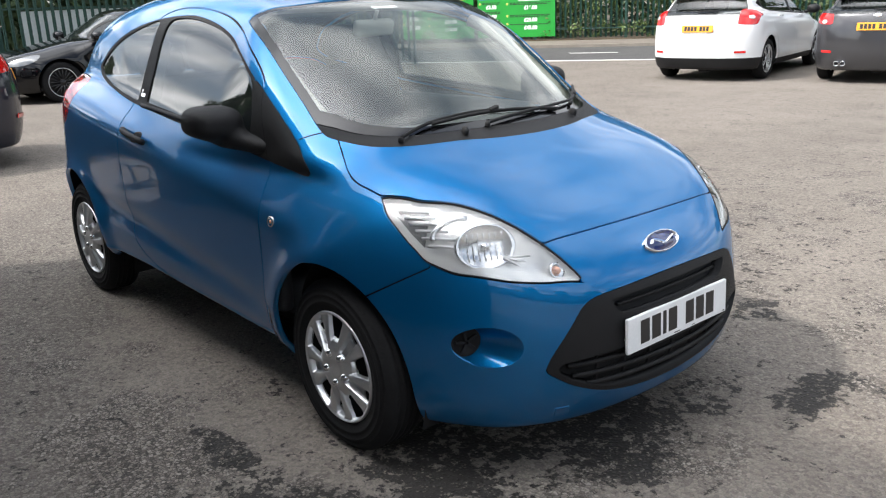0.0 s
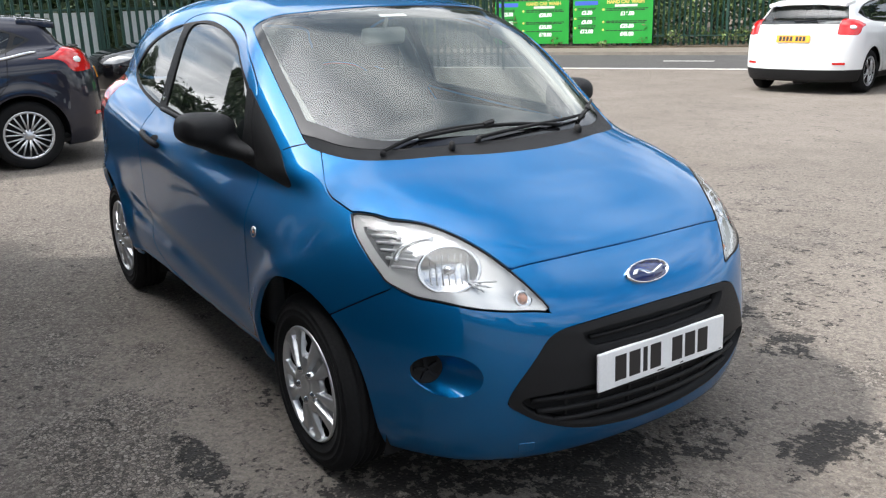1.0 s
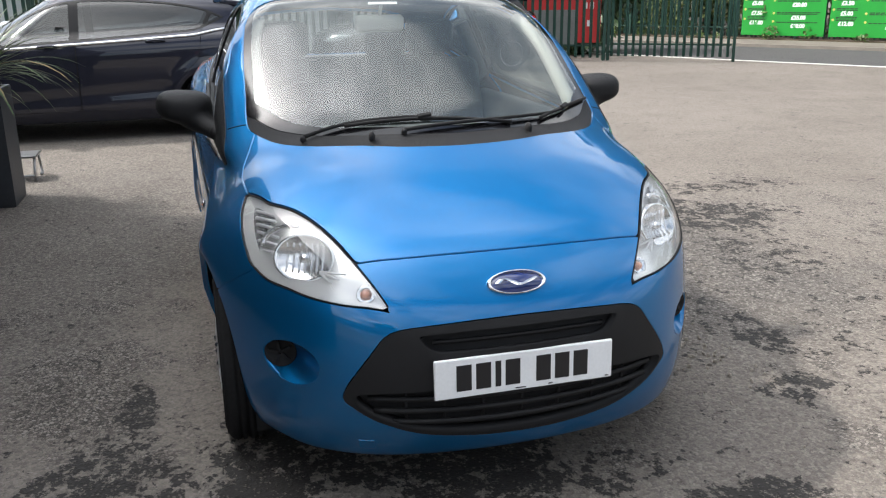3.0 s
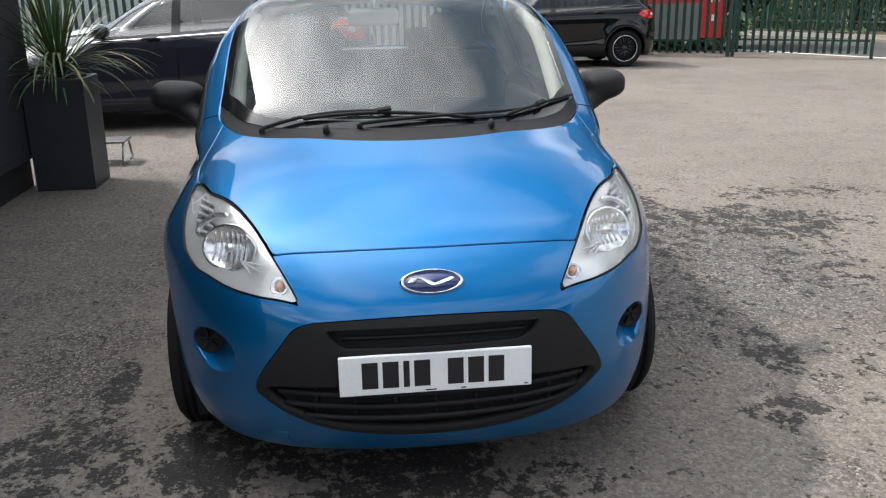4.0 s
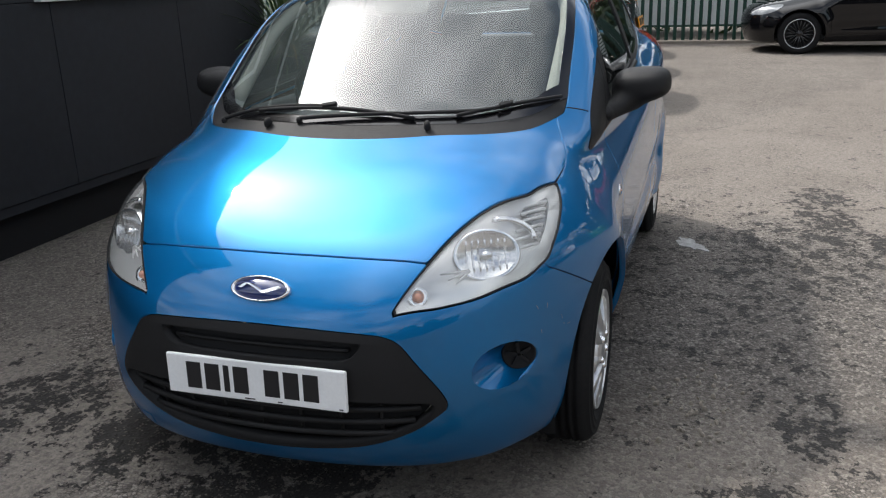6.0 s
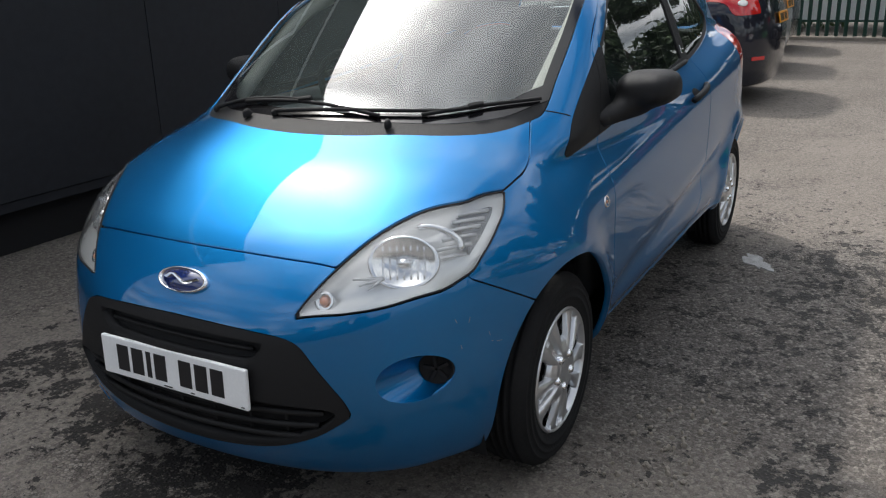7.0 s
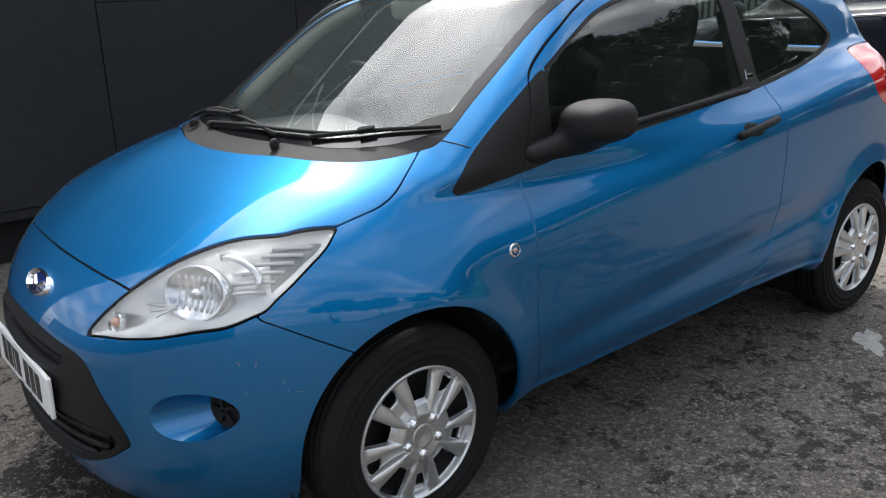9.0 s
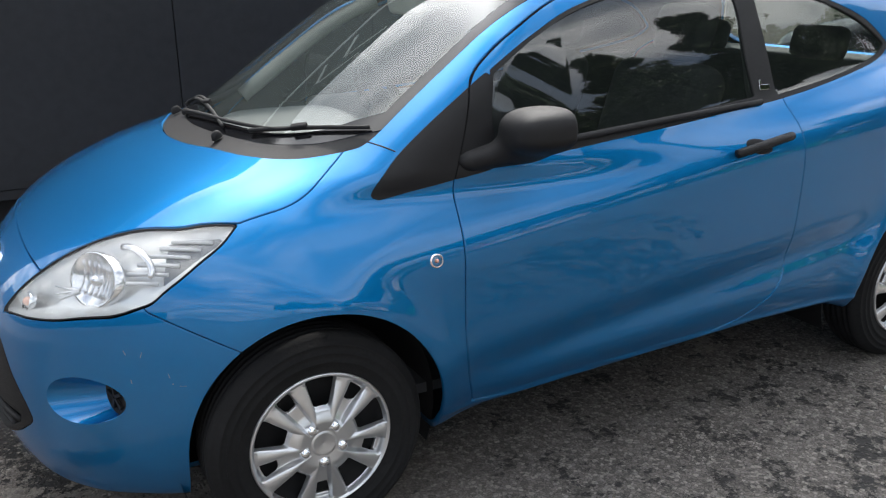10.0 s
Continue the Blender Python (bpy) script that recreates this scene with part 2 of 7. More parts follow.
def curve(pairs):
    """A smooth curve through a few (place, value) pairs, as a function of arrays."""
    xs = np.array([p[0] for p in pairs], float)
    ys = np.array([p[1] for p in pairs], float)
    d = np.diff(ys) / np.diff(xs)
    m = np.concatenate([[d[0]], (d[:-1] * np.diff(xs)[1:] + d[1:] * np.diff(xs)[:-1]) / (np.diff(xs)[1:] + np.diff(xs)[:-1]), [d[-1]]])

    def f(x):
        x = np.asarray(x, float)
        i = np.clip(np.searchsorted(xs, x) - 1, 0, len(xs) - 2)
        h = xs[i + 1] - xs[i]
        t = (np.clip(x, xs[0], xs[-1]) - xs[i]) / h
        v = (1 + 2 * t) * (1 - t) ** 2 * ys[i] + t * (1 - t) ** 2 * h * m[i] + t * t * (3 - 2 * t) * ys[i + 1] + t * t * (t - 1) * h * m[i + 1]
        return v + np.where(x < xs[0], (x - xs[0]) * m[0], 0) + np.where(x > xs[-1], (x - xs[-1]) * m[-1], 0)

    return f


def gradient(F, p, e=2e-3):
    g = np.empty_like(p)
    for i in range(3):
        q = p.copy()
        q[:, i] += e
        up = F(q[:, 0], q[:, 1], q[:, 2])
        q[:, i] -= 2 * e
        g[:, i] = (up - F(q[:, 0], q[:, 1], q[:, 2])) / (2 * e)
    return g


def skin(F, lo, hi, h):
    """The surface F = 0 as a net of triangles, with its normals."""
    ax = [np.arange(lo[i], hi[i] + h, h) for i in range(3)]
    nx, ny, nz = (len(a) for a in ax)
    val = np.empty((nx, ny, nz))
    Y, Z = np.meshgrid(ax[1], ax[2], indexing="ij")
    for i, x in enumerate(ax[0]):
        val[i] = F(np.full_like(Y, x), Y, Z)
    neg = val < 0
    corners = [(a, b, c) for a in (0, 1) for b in (0, 1) for c in (0, 1)]
    cell = lambda arr, c: arr[c[0]:nx - 1 + c[0], c[1]:ny - 1 + c[1], c[2]:nz - 1 + c[2]]
    cnt = sum(cell(neg, c).astype(np.int8) for c in corners)
    act = (cnt > 0) & (cnt < 8)
    I = np.argwhere(act)
    idx = -np.ones(act.shape, np.int64)
    idx[act] = np.arange(len(I))
    acc, num = np.zeros((len(I), 3)), np.zeros(len(I))
    for a in corners:
        for d in range(3):
            if a[d]:
                continue
            b = tuple(1 if k == d else a[k] for k in range(3))
            va, vb = val[I[:, 0] + a[0], I[:, 1] + a[1], I[:, 2] + a[2]], val[I[:, 0] + b[0], I[:, 1] + b[1], I[:, 2] + b[2]]
            cr = (va < 0) != (vb < 0)
            t = np.where(cr, va / np.where(cr, va - vb, 1), 0)
            pt = np.array(a, float) + t[:, None] * (np.array(b) - np.array(a))
            acc += pt * cr[:, None]
            num += cr
    V = np.array(lo) + (I + acc / num[:, None]) * h
    for _ in range(4):
        g = gradient(F, V)
        f = F(V[:, 0], V[:, 1], V[:, 2])
        V -= g * np.clip(f / np.maximum((g * g).sum(1), 1e-3), -h, h)[:, None]
    N = gradient(F, V)
    N /= np.linalg.norm(N, axis=1)[:, None]
    quads = []
    for d in range(3):
        u, w = (d + 1) % 3, (d + 2) % 3
        sl0 = [slice(None)] * 3
        sl1 = [slice(None)] * 3
        sl0[d], sl1[d] = slice(0, -1), slice(1, None)
        s0, s1 = neg[tuple(sl0)], neg[tuple(sl1)]
        E = np.argwhere(s0 != s1)
        ok = (E[:, u] > 0) & (E[:, w] > 0) & (E[:, u] < neg.shape[u] - 1) & (E[:, w] < neg.shape[w] - 1)
        E = E[ok]
        inside = s0[E[:, 0], E[:, 1], E[:, 2]]
        q = []
        for du, dw in ((-1, -1), (0, -1), (0, 0), (-1, 0)):
            k = E.copy()
            k[:, u] += du
            k[:, w] += dw
            q.append(idx[k[:, 0], k[:, 1], k[:, 2]])
        q = np.stack(q, 1)
        q[~inside] = q[~inside][:, ::-1]
        quads.append(q)
    Q = np.concatenate(quads)
    Q = Q[(Q >= 0).all(1)]
    T = np.concatenate([Q[:, [0, 1, 2]], Q[:, [0, 2, 3]]])
    return V, N, T


def clip(mesh, f, level=0.0):
    """The part of a net in which f (of the points) is below level, cut cleanly along the edge."""
    V, N, T = mesh
    s = (f(V) if callable(f) else f) - level
    ins = s < 0
    c = ins[T].sum(1)
    keep = T[c == 3]
    cut = T[(c == 1) | (c == 2)]
    nv, nn, made, tris = [], [], {}, []
    base = len(V)

    def edge(a, b):
        key = (a, b) if a < b else (b, a)
        if key not in made:
            a, b = key
            t = s[a] / (s[a] - s[b])
            made[key] = base + len(nv)
            nv.append(V[a] + t * (V[b] - V[a]))
            nn.append(N[a] + t * (N[b] - N[a]))
        return made[key]

    for tri in cut.tolist():
        k = [bool(ins[v]) for v in tri]
        if sum(k) == 1:
            i = k.index(True)
            a, b, c_ = tri[i], tri[(i + 1) % 3], tri[(i + 2) % 3]
            tris.append((a, edge(a, b), edge(a, c_)))
        else:
            i = k.index(False)
            a, b, c_ = tri[i], tri[(i + 1) % 3], tri[(i + 2) % 3]
            e1, e2 = edge(a, b), edge(a, c_)
            tris += [(e1, b, c_), (e1, c_, e2)]
    V2 = np.concatenate([V, np.array(nv).reshape(-1, 3)])
    N2 = np.concatenate([N, np.array(nn).reshape(-1, 3)])
    T2 = np.concatenate([keep, np.array(tris, np.int64).reshape(-1, 3)])
    used = np.unique(T2)
    re = -np.ones(len(V2), np.int64)
    re[used] = np.arange(len(used))
    return V2[used], N2[used] / np.maximum(np.linalg.norm(N2[used], axis=1), 1e-9)[:, None], re[T2]


def pushed(mesh, d):
    """A net moved along its normals by d, a number or one for each point."""
    V, N, T = mesh
    return V + N * np.asarray(d).reshape(-1, 1), N, T


def rim(mesh, depth):
    """The turned-in edge of a panel: its open border, drawn inwards."""
    V, N, T = mesh
    E = np.concatenate([T[:, [0, 1]], T[:, [1, 2]], T[:, [2, 0]]])
    key = np.sort(E, 1)
    _, first, counts = np.unique(key, axis=0, return_index=True, return_counts=True)
    B = E[first[counts == 1]]
    if not len(B):
        return np.zeros((0, 3)), np.zeros((0, 3), np.int64), np.zeros(0, np.int64)
    used = np.unique(B)
    re = -np.ones(len(V), np.int64)
    re[used] = np.arange(len(used))
    B = re[B]
    n = len(used)
    W = np.concatenate([V[used], V[used] - N[used] * depth])
    return W, np.concatenate([np.stack([B[:, 1], B[:, 0], B[:, 0] + n], 1), np.stack([B[:, 1], B[:, 0] + n, B[:, 1] + n], 1)]), used


def outline(points, closed=True, steps=8):
    """A smooth outline through a few points of a plane (a repeated point makes a corner)."""
    P = [np.array(p, float) for p in points]
    n, out = len(P), []
    for i in range(n if closed else n - 1):
        p0, p1, p2, p3 = P[(i - 1) % n], P[i], P[(i + 1) % n], P[(i + 2) % n]
        if not closed:
            p0 = P[max(i - 1, 0)]
            p3 = P[min(i + 2, n - 1)]
        if np.allclose(p1, p2):
            continue
        for t in np.linspace(0, 1, steps, endpoint=False):
            out.append(0.5 * (2 * p1 + (p2 - p0) * t + (2 * p0 - 5 * p1 + 4 * p2 - p3) * t * t + (3 * p1 - p0 - 3 * p2 + p3) * t ** 3))
    if not closed:
        out.append(P[-1])
    return np.array(out)


def area(poly, a, b):
    """Signed distance to an outline in the plane (a, b); negative inside."""
    P, Q = poly, np.roll(poly, -1, 0)
    best = np.full(a.shape, 1e9)
    inside = np.zeros(a.shape, bool)
    for (px, py), (qx, qy) in zip(P, Q):
        ex, ey = qx - px, qy - py
        wx, wy = a - px, b - py
        t = np.clip((wx * ex + wy * ey) / max(ex * ex + ey * ey, 1e-12), 0, 1)
        best = np.minimum(best, (wx - t * ex) ** 2 + (wy - t * ey) ** 2)
        c = ((py > b) != (qy > b)) & (a < (qx - px) * (b - py) / (qy - py + 1e-15) + px)
        inside ^= c
    return np.where(inside, -1, 1) * np.sqrt(best)


def net_data(name, mesh, mat, depth=0.0):
    V, N, T = mesh
    me = bpy.data.meshes.new(name)
    if depth:
        W, R, used = rim(mesh, depth)
        n = len(used)
        back = np.concatenate([used, len(V) + np.arange(n)]) if n else np.zeros(0, np.int64)
        allV, allT = np.concatenate([V, W[n:]]), np.concatenate([T, back[R] if n else R])
    else:
        allV, allT = V, T
    me.from_pydata(allV.tolist(), [], allT.tolist())
    me.materials.append(mat)
    for p in me.polygons:
        p.use_smooth = True
    nn = np.zeros((len(allV), 3))
    nn[:len(V)] = N
    me.normals_split_custom_set_from_vertices(nn.tolist())
    return me


def thing(name, label, category, group="", kind="", at=None):
    ob = new(name)
    ob.empty_display_size = 0.2
    if at is not None:
        ob.matrix_world = at
    return tagged(ob, label, category, group, kind)


def part(name, data, mat, parent, label="", m=None, smooth=False):
    """Links a bmesh or mesh as one object under a thing or part; a None parent leaves it at top level."""
    if isinstance(data, bmesh.types.BMesh):
        me = bpy.data.meshes.new(name)
        bmesh.ops.recalc_face_normals(data, faces=data.faces)
        data.to_mesh(me)
        data.free()
        me.materials.append(mat)
        if smooth:
            for p in me.polygons:
                p.use_smooth = True
    else:
        me = data
    ob = new(name, me)
    if parent:
        ob.parent = parent
    if m is not None:
        ob.matrix_local = m
    if label:
        tagged(ob, label)
    return ob


def net(name, mesh, mat, parent, label="", depth=0.0):
    return part(name, net_data(name, mesh, mat, depth), mat, parent, label)


def box(bm, lo, hi, bevel=0.0, m=None):
    """Adds a box between two corners, with rounded edges."""
    c = [(a + b) / 2 for a, b in zip(lo, hi)]
    s = [abs(b - a) for a, b in zip(lo, hi)]
    r = bmesh.ops.create_cube(bm, size=1, matrix=Matrix.Translation(c) @ Matrix.Diagonal((*s, 1)))
    vs = r["verts"]
    if bevel:
        es = list({e for v in vs for e in v.link_edges})
        r = bmesh.ops.bevel(bm, geom=es, offset=bevel, segments=2, affect="EDGES", profile=0.5)
        vs = list({v for f in r["faces"] for v in f.verts} | {v for v in vs if v.is_valid})
    if m is not None:
        bmesh.ops.transform(bm, matrix=m, verts=[v for v in vs if v.is_valid])
    return bm


def boxes(*specs, bevel=0.0):
    bm = bmesh.new()
    for lo, hi in specs:
        box(bm, lo, hi, bevel)
    return bm


def tube(bm, path, radius, sides=10, taper=None, caps=True):
    """A round bar along a path of points."""
    P = [Vector(p) for p in path]
    rings = []
    for i, p in enumerate(P):
        d = (P[min(i + 1, len(P) - 1)] - P[max(i - 1, 0)]).normalized()
        s = d.orthogonal().normalized() if not rings else (side - d * side.dot(d)).normalized()
        side = s
        r = radius if taper is None else radius + (taper - radius) * i / (len(P) - 1)
        t = d.cross(s)
        rings.append([bm.verts.new(p + r * (math.cos(2 * math.pi * k / sides) * s + math.sin(2 * math.pi * k / sides) * t)) for k in range(sides)])
    for a, b in zip(rings, rings[1:]):
        for k in range(sides):
            bm.faces.new((a[k], a[(k + 1) % sides], b[(k + 1) % sides], b[k]))
    if caps:
        bm.faces.new(rings[0][::-1])
        bm.faces.new(rings[-1])
    return bm


def lathe(bm, profile, sides=48, axis="Y"):
    """Turns a profile of (radius, along) pairs round the axis."""
    rings = []
    for r, h in profile:
        ring = []
        for k in range(sides):
            a = 2 * math.pi * k / sides
            p = (r * math.cos(a), h, r * math.sin(a)) if axis == "Y" else (r * math.cos(a), r * math.sin(a), h)
            ring.append(bm.verts.new(p))
        rings.append(ring)
    for a, b in zip(rings, rings[1:]):
        for k in range(sides):
            bm.faces.new((a[k], a[(k + 1) % sides], b[(k + 1) % sides], b[k]))
    return bm


def prism(bm, poly, depth, m=None):
    """A flat outline of (x, y) pairs given thickness along z."""
    lo = [bm.verts.new((x, y, 0)) for x, y in poly]
    hi = [bm.verts.new((x, y, depth)) for x, y in poly]
    n = len(lo)
    fs = [bm.faces.new(lo[::-1]), bm.faces.new(hi)] + [bm.faces.new((lo[i], lo[(i + 1) % n], hi[(i + 1) % n], hi[i])) for i in range(n)]
    if m is not None:
        bmesh.ops.transform(bm, matrix=m, verts=lo + hi)
    return bm


def ground_z(x, y):
    """The yard falls gently towards the road."""
    t = min(max((y - 3) / 8, 0), 1)
    return -0.11 * t * t * (3 - 2 * t)

# ---- the blue hatchback: x ahead of the front axle, y to its left ----
bonnet_z = curve([(-0.3, 1.005), (-0.1, 0.994), (0.1, 0.966), (0.3, 0.904), (0.45, 0.832), (0.6, 0.738), (0.7, 0.655), (0.8, 0.56)])
nose_x = curve([(0.1, 0.60), (0.18, 0.675), (0.26, 0.714), (0.36, 0.731), (0.46, 0.731), (0.54, 0.722), (0.62, 0.708), (0.70, 0.688), (0.8, 0.65), (1.1, 0.5)])
roof_z = curve([(-2.8, 1.33), (-2.5, 1.40), (-2.1, 1.465), (-1.6, 1.50), (-1.2, 1.495), (-0.9, 1.462), (-0.6, 1.405), (-0.3, 1.33)])
belt_z = curve([(-2.9, 1.06), (-2.5, 1.10), (-2.0, 1.075), (-1.6, 1.03), (-1.0, 0.995), (-0.5, 0.985), (0.0, 1.0)])
crease_z = curve([(-2.6, 1.0), (-2.2, 0.965), (-1.83, 0.926), (-1.27, 0.858), (-0.81, 0.797), (-0.42, 0.745), (0.0, 0.70), (0.6, 0.64)])
waist_y = curve([(-2.9, 0.70), (-2.6, 0.765), (-2.3, 0.800), (-1.9, 0.812), (-1.4, 0.808), (-0.5, 0.797), (0.0, 0.800), (0.3, 0.795), (0.7, 0.74)])
tail_x = curve([(0.1, -2.76), (0.3, -2.86), (0.5, -2.885), (0.7, -2.87), (0.9, -2.80), (1.1, -2.73), (1.3, -2.60), (1.5, -2.42)])
HUB_Z, REAR_X, TYRE_R = 0.283, -2.30, 0.288


def ka_field(x, y, z):
    a = np.abs(y)
    # lower body
    w = waist_y(x) - (0.56 - 0.20 * np.exp(-(((x - 0.08) / 0.18) ** 2))) * softplus(z - crease_z(x), 0.022) - 1.9 * softplus(0.42 - z, 0.03) ** 2
    mid = 1 / (1 + np.exp(-(x + 2.0) / 0.06)) / (1 + np.exp((x + 0.40) / 0.09))
    w = w - 0.016 * mid * np.exp(-(((z - 0.36 + 0.12 * (x + 0.36)) / 0.055) ** 2))
    for hx in (0.0, REAR_X):
        r = np.hypot(x - hx, z - HUB_Z)
        w = w + 0.024 * np.exp(-(((r - 0.35) / 0.07) ** 2)) * (z > 0.05)
    w = w + 0.009 * mid * np.exp(-(((z - 0.262 - 0.05 * np.clip((-0.6 - x) / 0.9, 0, 1)) / 0.012) ** 2))
    side = (a - w) * 0.93
    q = np.clip((x + 0.55) / 0.5, 0, 1)
    q = q * q * (3 - 2 * q)
    top = z - (bonnet_z(x) * q + belt_z(x) * (1 - q)) + q * (0.09 * a * a + np.clip(0.55 + 0.8 * (x + 0.1), 0.45, 0.80) * a ** 6) + (1 - q) * 0.02 * a * a
    top = top * 0.9
    nose = (x - nose_x(z) - 0.006 + 0.30 * a ** 2 + 1.22 * a ** 5) * 0.8
    tail = (tail_x(z) + 0.16 * a ** 2 + 0.7 * a ** 5 - x) * 0.85
    foot = 0.17 + mid * (0.076 + 0.05 * np.clip((-0.6 - x) / 0.9, 0, 1))
    low = foot - z
    f = smax(side, top, 0.11)
    f = smax(f, nose, 0.10)
    f = smax(f, tail, 0.10)
    f = smax(f, low, 0.03)
    # cabin
    wc = 0.738 - 0.30 * (z - 0.98) - 0.28 * (z - 0.98) ** 2 - 0.10 * np.clip(-1.75 - x, 0, 2) ** 2 * 1.2 + 0.02 * np.clip(x + 0.6, -1, 0)
    fore = np.clip((x + 0.80) / 0.40, 0, 1)
    wc = wc + fore * (-0.022 + 0.20 * np.clip(z - 0.95, -0.2, 0.3))
    cs = (a - wc) * 0.92
    cr = (z - roof_z(x) + 0.14 * a ** 2 + 0.18 * a ** 4) * 0.95
    ws = (x - (0.045 - 1.50 * (z - 1.0)) + 0.46 * a ** 2 + 0.42 * a ** 4 + 0.30 * (z - 1.2) ** 2) * 0.54
    cb = (tail_x(z) + 0.04 + 0.22 * a ** 2 - x) * 0.85
    c = smax(cs, cr, 0.12)
    c = smax(c, ws, 0.05)
    c = smax(c, cb, 0.09)
    c = smax(c, belt_z(x) - 0.09 - z, 0.04)
    return smin(f, c, 0.05 + 0.02 * q)

# outlines of its panels: side view (x, z), front view (y, z), plan (x, y); the left half, mirrored
DOOR = outline([(-0.412, 0.90), (-0.408, 0.76), (-0.41, 0.45), (-0.446, 0.275), (-0.446, 0.275), (-0.645, 0.266), (-0.985, 0.275), (-1.353, 0.318), (-1.478, 0.36), (-1.572, 0.43),
                (-1.605, 0.55), (-1.622, 0.80), (-1.61, 0.945), (-1.60, 1.03), (-1.63, 1.25), (-1.60, 1.36), (-1.45, 1.404), (-1.2, 1.405), (-0.95, 1.372), (-0.776, 1.319), (-0.627, 1.25), (-0.545, 1.198), (-0.497, 1.155), (-0.476, 1.11), (-0.442, 1.0)])
WINDOW_TRIM = outline([(-0.527, 1.00), (-0.524, 1.06), (-0.546, 1.166), (-0.546, 1.166), (-0.622, 1.209), (-0.716, 1.253), (-0.867, 1.312), (-1.06, 1.356), (-1.28, 1.380), (-1.55, 1.370), (-1.75, 1.345), (-1.92, 1.305), (-2.08, 1.245), (-2.17, 1.175),
                       (-2.185, 1.145), (-2.10, 1.105), (-1.84, 1.055), (-1.60, 1.018), (-1.35, 0.994), (-1.1, 0.972), (-0.8, 0.948), (-0.53, 0.925), (-0.53, 0.925)])
DOOR_GLASS = outline([(-0.536, 0.985), (-0.536, 0.985), (-0.534, 1.06), (-0.553, 1.156), (-0.553, 1.156), (-0.69, 1.231), (-0.88, 1.305), (-1.06, 1.344), (-1.25, 1.367), (-1.42, 1.368), (-1.475, 1.345), (-1.488, 1.28), (-1.480, 1.15), (-1.490, 1.030), (-1.490, 1.030), (-1.0, 0.992), (-0.7, 0.974)])
QUARTER = outline([(-1.582, 1.029), (-1.582, 1.029), (-1.572, 1.30), (-1.585, 1.358), (-1.68, 1.349), (-1.89, 1.300), (-2.05, 1.238), (-2.148, 1.172), (-2.158, 1.147), (-2.08, 1.114), (-1.84, 1.066)])
SAIL = outline([(-0.190, 0.888), (-0.194, 0.874), (-0.215, 0.870), (-0.30, 0.884), (-0.412, 0.900), (-0.51, 0.915), (-0.527, 0.925), (-0.527, 0.925), (-0.527, 1.00), (-0.524, 1.06), (-0.546, 1.1665), (-0.546, 1.1665), (-0.507, 1.145), (-0.42, 1.087), (-0.345, 1.034), (-0.27, 0.976), (-0.215, 0.922)])
HEADLIGHT = outline([(0.136, 0.667), (0.136, 0.667), (0.19, 0.690), (0.265, 0.697), (0.325, 0.691), (0.37, 0.679), (0.455, 0.634), (0.55, 0.554), (0.616, 0.462), (0.664, 0.346), (0.664, 0.346), (0.606, 0.391),
                     (0.545, 0.431), (0.446, 0.487), (0.353, 0.545), (0.27, 0.608), (0.21, 0.632)])
BONNET = outline([(-0.165, 0.607), (-0.165, 0.607), (-0.10, 0.634), (-0.04, 0.659), (0.02, 0.670), (0.08, 0.669), (0.136, 0.665), (0.136, 0.665), (0.21, 0.630), (0.27, 0.606), (0.353, 0.543), (0.446, 0.485), (0.545, 0.429), (0.566, 0.4155), (0.566, 0.4155),
                  (0.582, 0.29), (0.590, 0.17), (0.594, 0.04), (0.594, -0.1), (0.594, -0.1), (0.155, -0.1), (0.155, -0.1), (0.153, 0.05), (0.135, 0.18), (0.100, 0.29), (0.045, 0.43), (-0.04, 0.532)])
SCREEN = outline([(0.160, -0.1), (0.160, -0.1), (0.158, 0.05), (0.140, 0.18), (0.105, 0.293), (0.050, 0.434), (-0.036, 0.537), (-0.165, 0.613), (-0.225, 0.630), (-0.34, 0.622), (-0.507, 0.609), (-0.66, 0.587), (-0.775, 0.557), (-0.80, 0.535), (-0.775, 0.49), (-0.715, 0.36), (-0.68, 0.17), (-0.672, 0.0), (-0.672, -0.1), (-0.672, -0.1)])
GLASS_FOOT = outline([(0.085, -0.1), (0.085, -0.1), (0.082, 0.06), (0.058, 0.22), (0.0, 0.40), (-0.10, 0.525), (-0.215, 0.602), (-0.30, 0.66), (-0.30, 0.66), (-1.2, 0.66), (-1.2, 0.66), (-1.2, -0.1), (-1.2, -0.1)])
GRILLE = outline([(0.482, 0.372), (0.476, 0.402), (0.455, 0.440), (0.405, 0.510), (0.372, 0.552), (0.335, 0.570), (0.27, 0.578), (0.14, 0.585), (0.0, 0.588), (-0.1, 0.588), (-0.1, 0.588), (-0.1, 0.243), (-0.1, 0.243), (0.0, 0.243), (0.12, 0.247), (0.275, 0.268), (0.39, 0.308), (0.455, 0.348)])
LOWER_GRILLE = outline([(0.452, 0.384), (0.415, 0.398), (0.27, 0.406), (0.1, 0.408), (-0.1, 0.408), (-0.1, 0.408), (-0.1, 0.259), (-0.1, 0.259), (0.1, 0.262), (0.26, 0.280), (0.37, 0.316), (0.435, 0.352)])
UPPER_SLOT = outline([(0.287, 0.556), (0.287, 0.556), (0.262, 0.522), (0.235, 0.510), (0.20, 0.507), (-0.1, 0.507), (-0.1, 0.507), (-0.1, 0.561), (-0.1, 0.561), (0.15, 0.561)])
BUMPER = np.array([(0.172, 0.563), (0.372, 0.677), (0.355, 0.95), (1.0, 0.95), (1.0, -0.1), (0.1, -0.1), (0.1, 0.5)])
